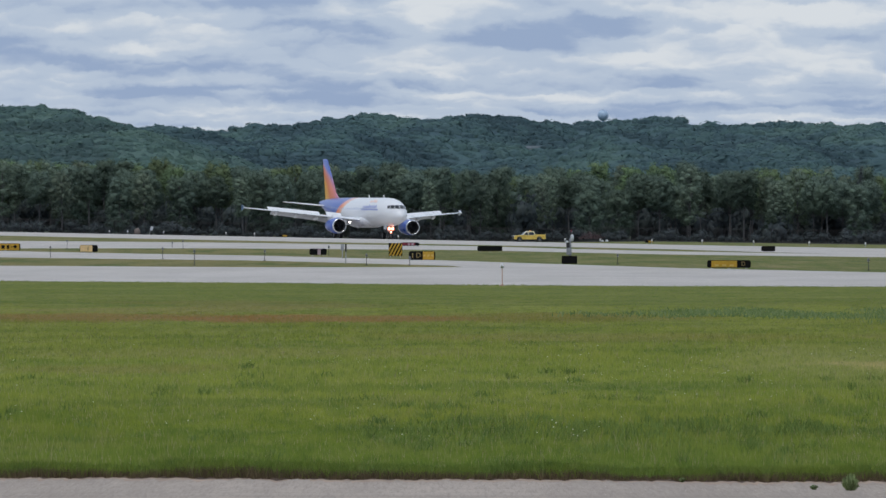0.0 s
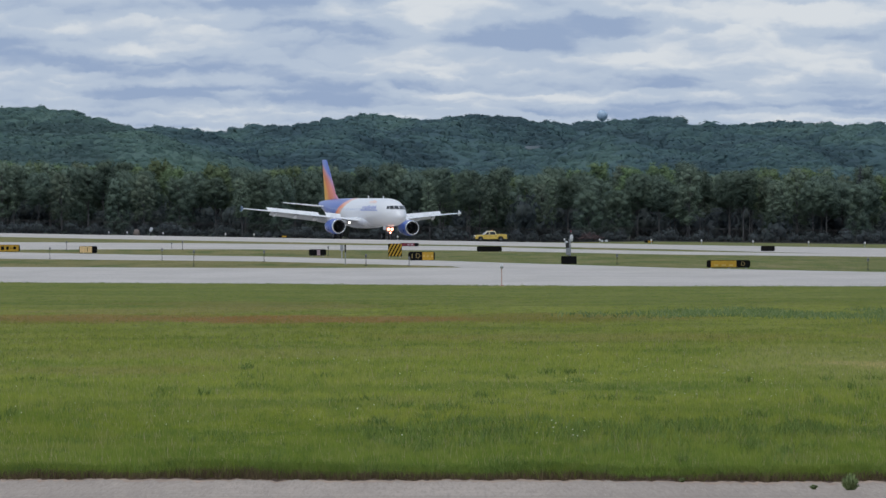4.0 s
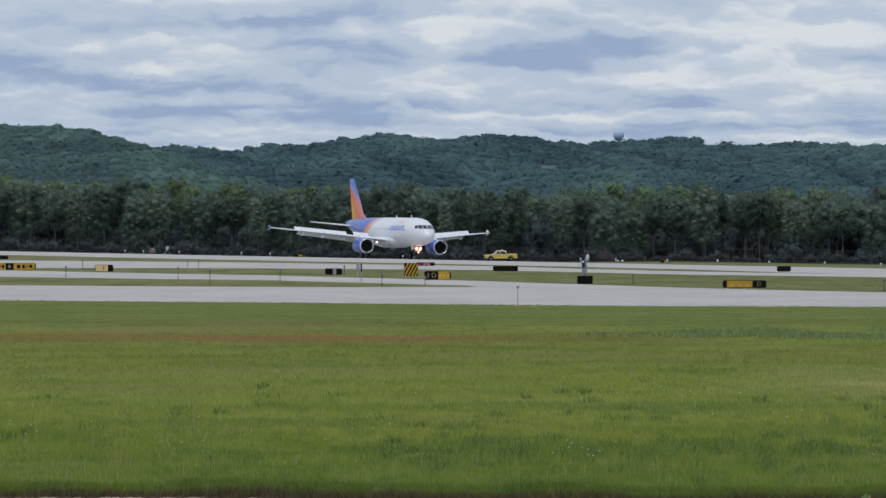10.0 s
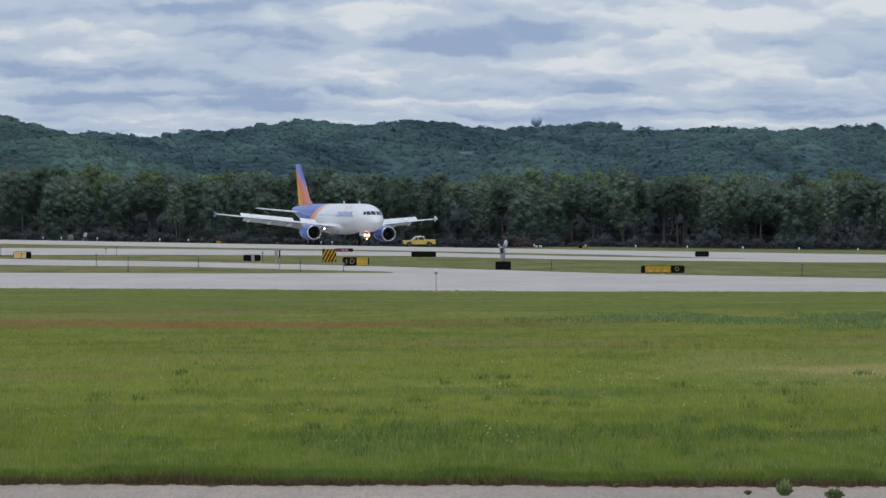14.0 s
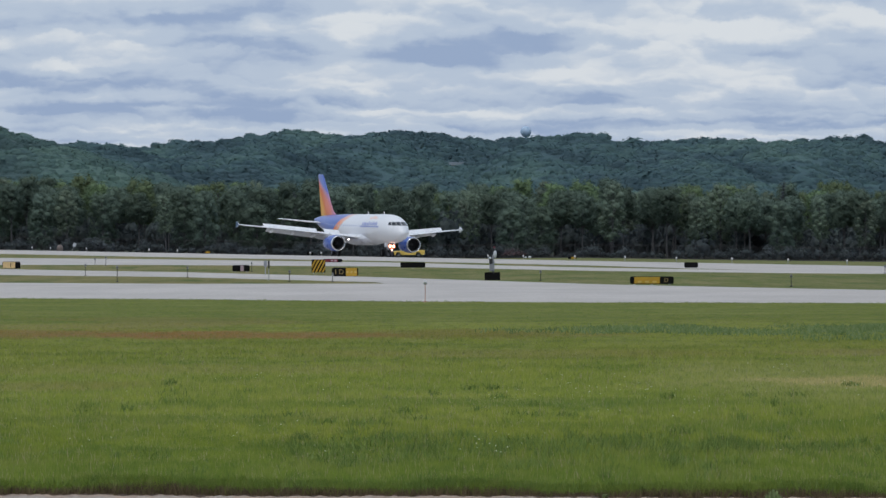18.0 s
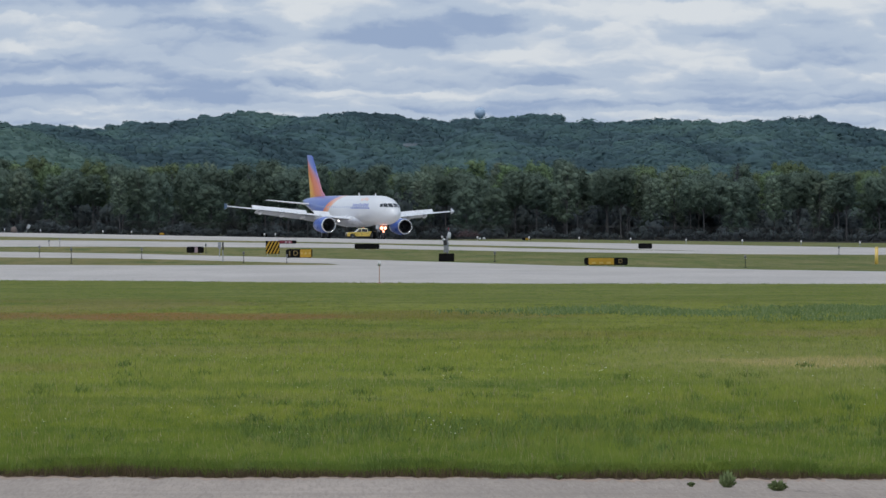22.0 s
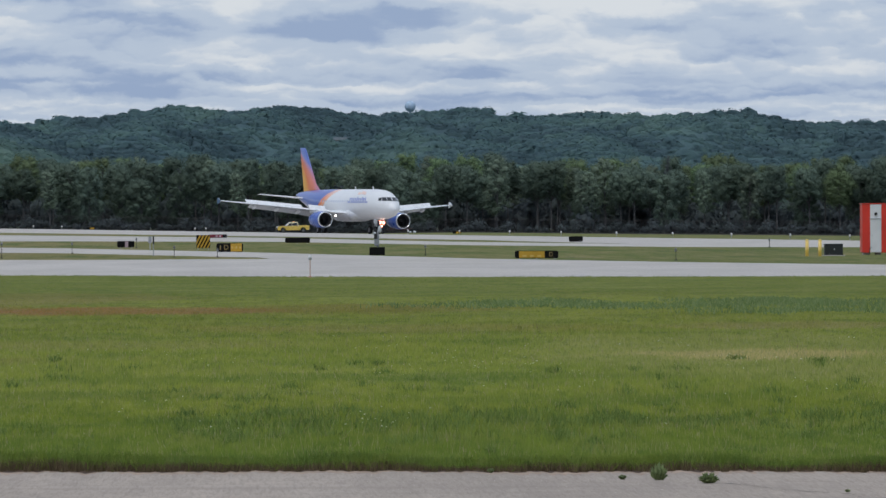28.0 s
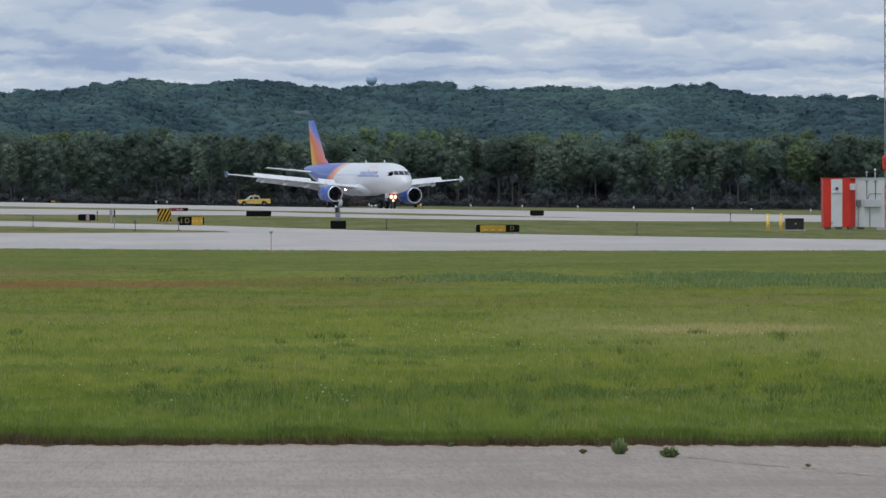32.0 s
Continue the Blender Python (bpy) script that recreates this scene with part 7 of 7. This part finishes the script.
    loft(bm, [[(r0 * math.cos(a), r0 * math.sin(a), zz) for a in np.linspace(0, 2 * math.pi, 20, endpoint=False)] for zz, r0 in ((-0.2, 0.62), (0.5, 0.62), (0.9, 0.5), (1.15, 0.25), (1.2, 0.05))])
    part("shell", bm, TREEBOX, cov, smooth=True)
    bs = thing("tilted_board", pose(-55.0, 1269, ground_at(-55.0, 1269), 0, 22, 0), "pale tilted board on a post by the fence", "board")
    bm = bmesh.new()
    rod(bm, (0, 0, -0.3), (0, 0, 1.0), 0.05, n=8)
    part("post", bm, GALV, bs)
    bm = bmesh.new()
    box(bm, (0, -0.06, 1.3), (0.55, 0.05, 0.7), 0.01)
    part("panel", bm, GREYP, bs)
    # water tower on the ridge
    x, y = 23.6 * 4.36, 4360
    z = 2.6 + 14.6 * y / 1000
    w = thing("water_tower", pose(x, y, z), "pale blue bulb-shaped water tower on the wooded ridge", "water tower")
    bm = bmesh.new()
    loft(bm, [[(r0 * math.cos(a), r0 * math.sin(a), zz) for a in np.linspace(0, 2 * math.pi, 28, endpoint=False)]
              for zz, r0 in ((0.0, 0.8), (0.5, 1.5), (1.2, 2.5), (2.1, 3.2), (3.3, 3.6), (4.5, 3.55), (5.6, 3.1), (6.5, 2.3), (7.1, 1.3), (7.3, 0.3))])
    part("tank", bm, TANK, w, smooth=True)
    bm = bmesh.new()
    rod(bm, (0, 0, -16), (0, 0, 0.2), 1.3, 0.75, 20)
    part("pedestal", bm, TANK, w)
    bm = bmesh.new()
    rod(bm, (0, 0, 7.2), (0, 0, 8.0), 0.12, n=8)
    part("roof_vent", bm, GALV, w)


build_far_things()


# ---- house on the hill ----
def build_house():
    x, y = 54.4, 4073
    h = thing("hillside_house", pose(x, y, float(terrain(x, y)) - 1.9), "cream house with a grey roof among the hillside trees", "house")
    bm = bmesh.new()
    box(bm, (0, 0, 2.7), (8.2, 6.0, 7.8), 0.05)
    part("wall", bm, SIDING, h)
    bm = bmesh.new()
    prism(bm, [(-3.5, 6.45), (3.5, 6.45), (0.0, 8.2)], -4.6, 4.6, 0)
    part("roof", bm, ROOF, h, "grey shingle roof")
    for k in (-2.9, -0.9, 1.1, 3.0):
        bm = bmesh.new()
        box(bm, (k, -3.02, 5.2), (1.0, 0.08, 1.0), 0.02)
        part("window", bm, GLASS, h)


build_house()


# ---- swallows over the field ----
def build_swallow(label):
    b = thing("swallow", pose(0, 0, 0), label, "bird", "swallows")
    bm = bmesh.new()
    rings = []
    for x, r in ((0.075, 0.006), (0.06, 0.024), (0.03, 0.034), (-0.02, 0.03), (-0.06, 0.014)):
        rings.append([(x, r * math.cos(a), r * math.sin(a)) for a in np.linspace(0, 2 * math.pi, 10, endpoint=False)])
    loft(bm, rings)
    part("body", bm, FEATHER, b, smooth=True)
    for s in (1, -1):
        bm = bmesh.new()
        prism(bm, [(0.035, 0.0), (0.03, s * 0.08), (-0.03, s * 0.17), (-0.02, s * 0.08), (-0.02, 0.0)], -0.002, 0.002, 2)
        w = part("wing", bm, FEATHER, b)
        w.matrix_basis = pose(0, 0, 0.005, s * 28, 0, 0)
    bm = bmesh.new()
    prism(bm, [(-0.05, 0.008), (-0.12, 0.03), (-0.085, 0.0), (-0.12, -0.03), (-0.05, -0.008)], -0.002, 0.002, 2)
    part("tail", bm, FEATHER, b)
    return b


SWALLOWS = [build_swallow("dark swallow gliding low over the airfield") for _ in range(3)]


# ---- what moves ----
HEADING = 19.4        # degrees by which the runway runs off the line of sight


def motions():
    s, c = math.sin(radians(HEADING)), math.cos(radians(HEADING))
    run = [(0, 0), (2, 0), (4.5, 0), (6, 0.05), (7, 0.4), (8, 1.25), (9, 3.1), (10, 5.4), (11, 8.5), (12, 11.7), (13, 15.3), (14, 18.6), (14.5, 20.4), (16.5, 28.1),
           (18, 33.9), (20, 41.2), (22, 49.4), (24, 58.0), (26, 67.0), (28, 76.3), (30, 85.6), (32, 95.4)]

    def air_pose(d):
        x, y = -7.7 + d * s, 990 - d * c
        xm, ym = x - 12.64 * s, y + 12.64 * c
        z, zm = ground_at(x, y, 0.012), ground_at(xm, ym, 0.012)
        return pose(x, y, z, -1.25, math.degrees(math.atan2(zm - z, 12.64)), HEADING - 89.7 + 0.7 * d / 95.4)
    walk(AIRLINER, [(t, air_pose(d)) for t, d in run])
    # wheels roll without slipping; a steady glide between the rows above
    T, Dd = [t for t, d in run], [d for t, d in run]
    for pivot, x, y, r in AIRLINER_WHEELS:
        rows, t = [(0.0, pose(x, y, r))], 5.8
        rows.append((t, pose(x, y, r)))
        while t < 32:
            t = min(32.0, t + (0.1 if r < 0.5 else 0.15))
            rows.append((t, pose(x, y, r) @ Matrix.Rotation(float(np.interp(t, T, Dd)) / r, 4, "Y")))
        walk(pivot, rows)
    # the truck pulls up, then waits
    drive = [(0, 8.0), (1, 6.3), (2, 4.3), (2.5, 3.3), (3.5, 1.7), (4.5, 0.55), (5.5, 0.1), (6.5, 0.0), (32, 0.0)]

    def truck_pose(d):
        x, y = 7.6 + d, 1230 + d * 0.176
        return pose(x, y, ground_at(x, y, 0.0), 0, 0, 180 + 10)
    walk(TRUCK, [(t, truck_pose(d)) for t, d in drive])
    T2, D2 = [t for t, d in drive], [d for t, d in drive]
    for pivot, x, y, r in TRUCK_WHEELS:
        rows, t = [(0.0, pose(x, y, r))], 0.0
        while t < 6.5:
            t = round(t + 0.25, 2)
            rows.append((t, pose(x, y, r) @ Matrix.Rotation((8.0 - float(np.interp(t, T2, D2))) * 1.015 / r, 4, "Y")))
        rows.append((32.0, rows[-1][1]))
        walk(pivot, rows)

    # swallows cross the view and turn away: seconds, bearing and height over distance in thousandths
    for bird, dist, way in zip(SWALLOWS, (220, 200, 180), (
            ((0, -160, 30), (20, -150, 22), (21.9, -70, 10), (22.8, 28.4, 8.8), (23.0, 31.2, 8.8), (23.3, 35.5, 8.7), (24.6, 130, 14), (32, 190, 40)),
            ((0, -170, 36), (29, -170, 36), (31.3, -60, 9), (31.8, 18.1, 4.8), (32.0, 21.0, 5.1)),
            ((0, -210, 40), (29.5, -210, 40), (31.4, -70, 6), (31.8, 22.8, 0.6), (32.0, 26.3, 1.5)))):
        rows = [(t, pose(u * dist / 1000, dist, 2.6 + v * dist / 1000, 0, -8, 12)) for t, u, v in way]
        walk(bird, rows)


motions()
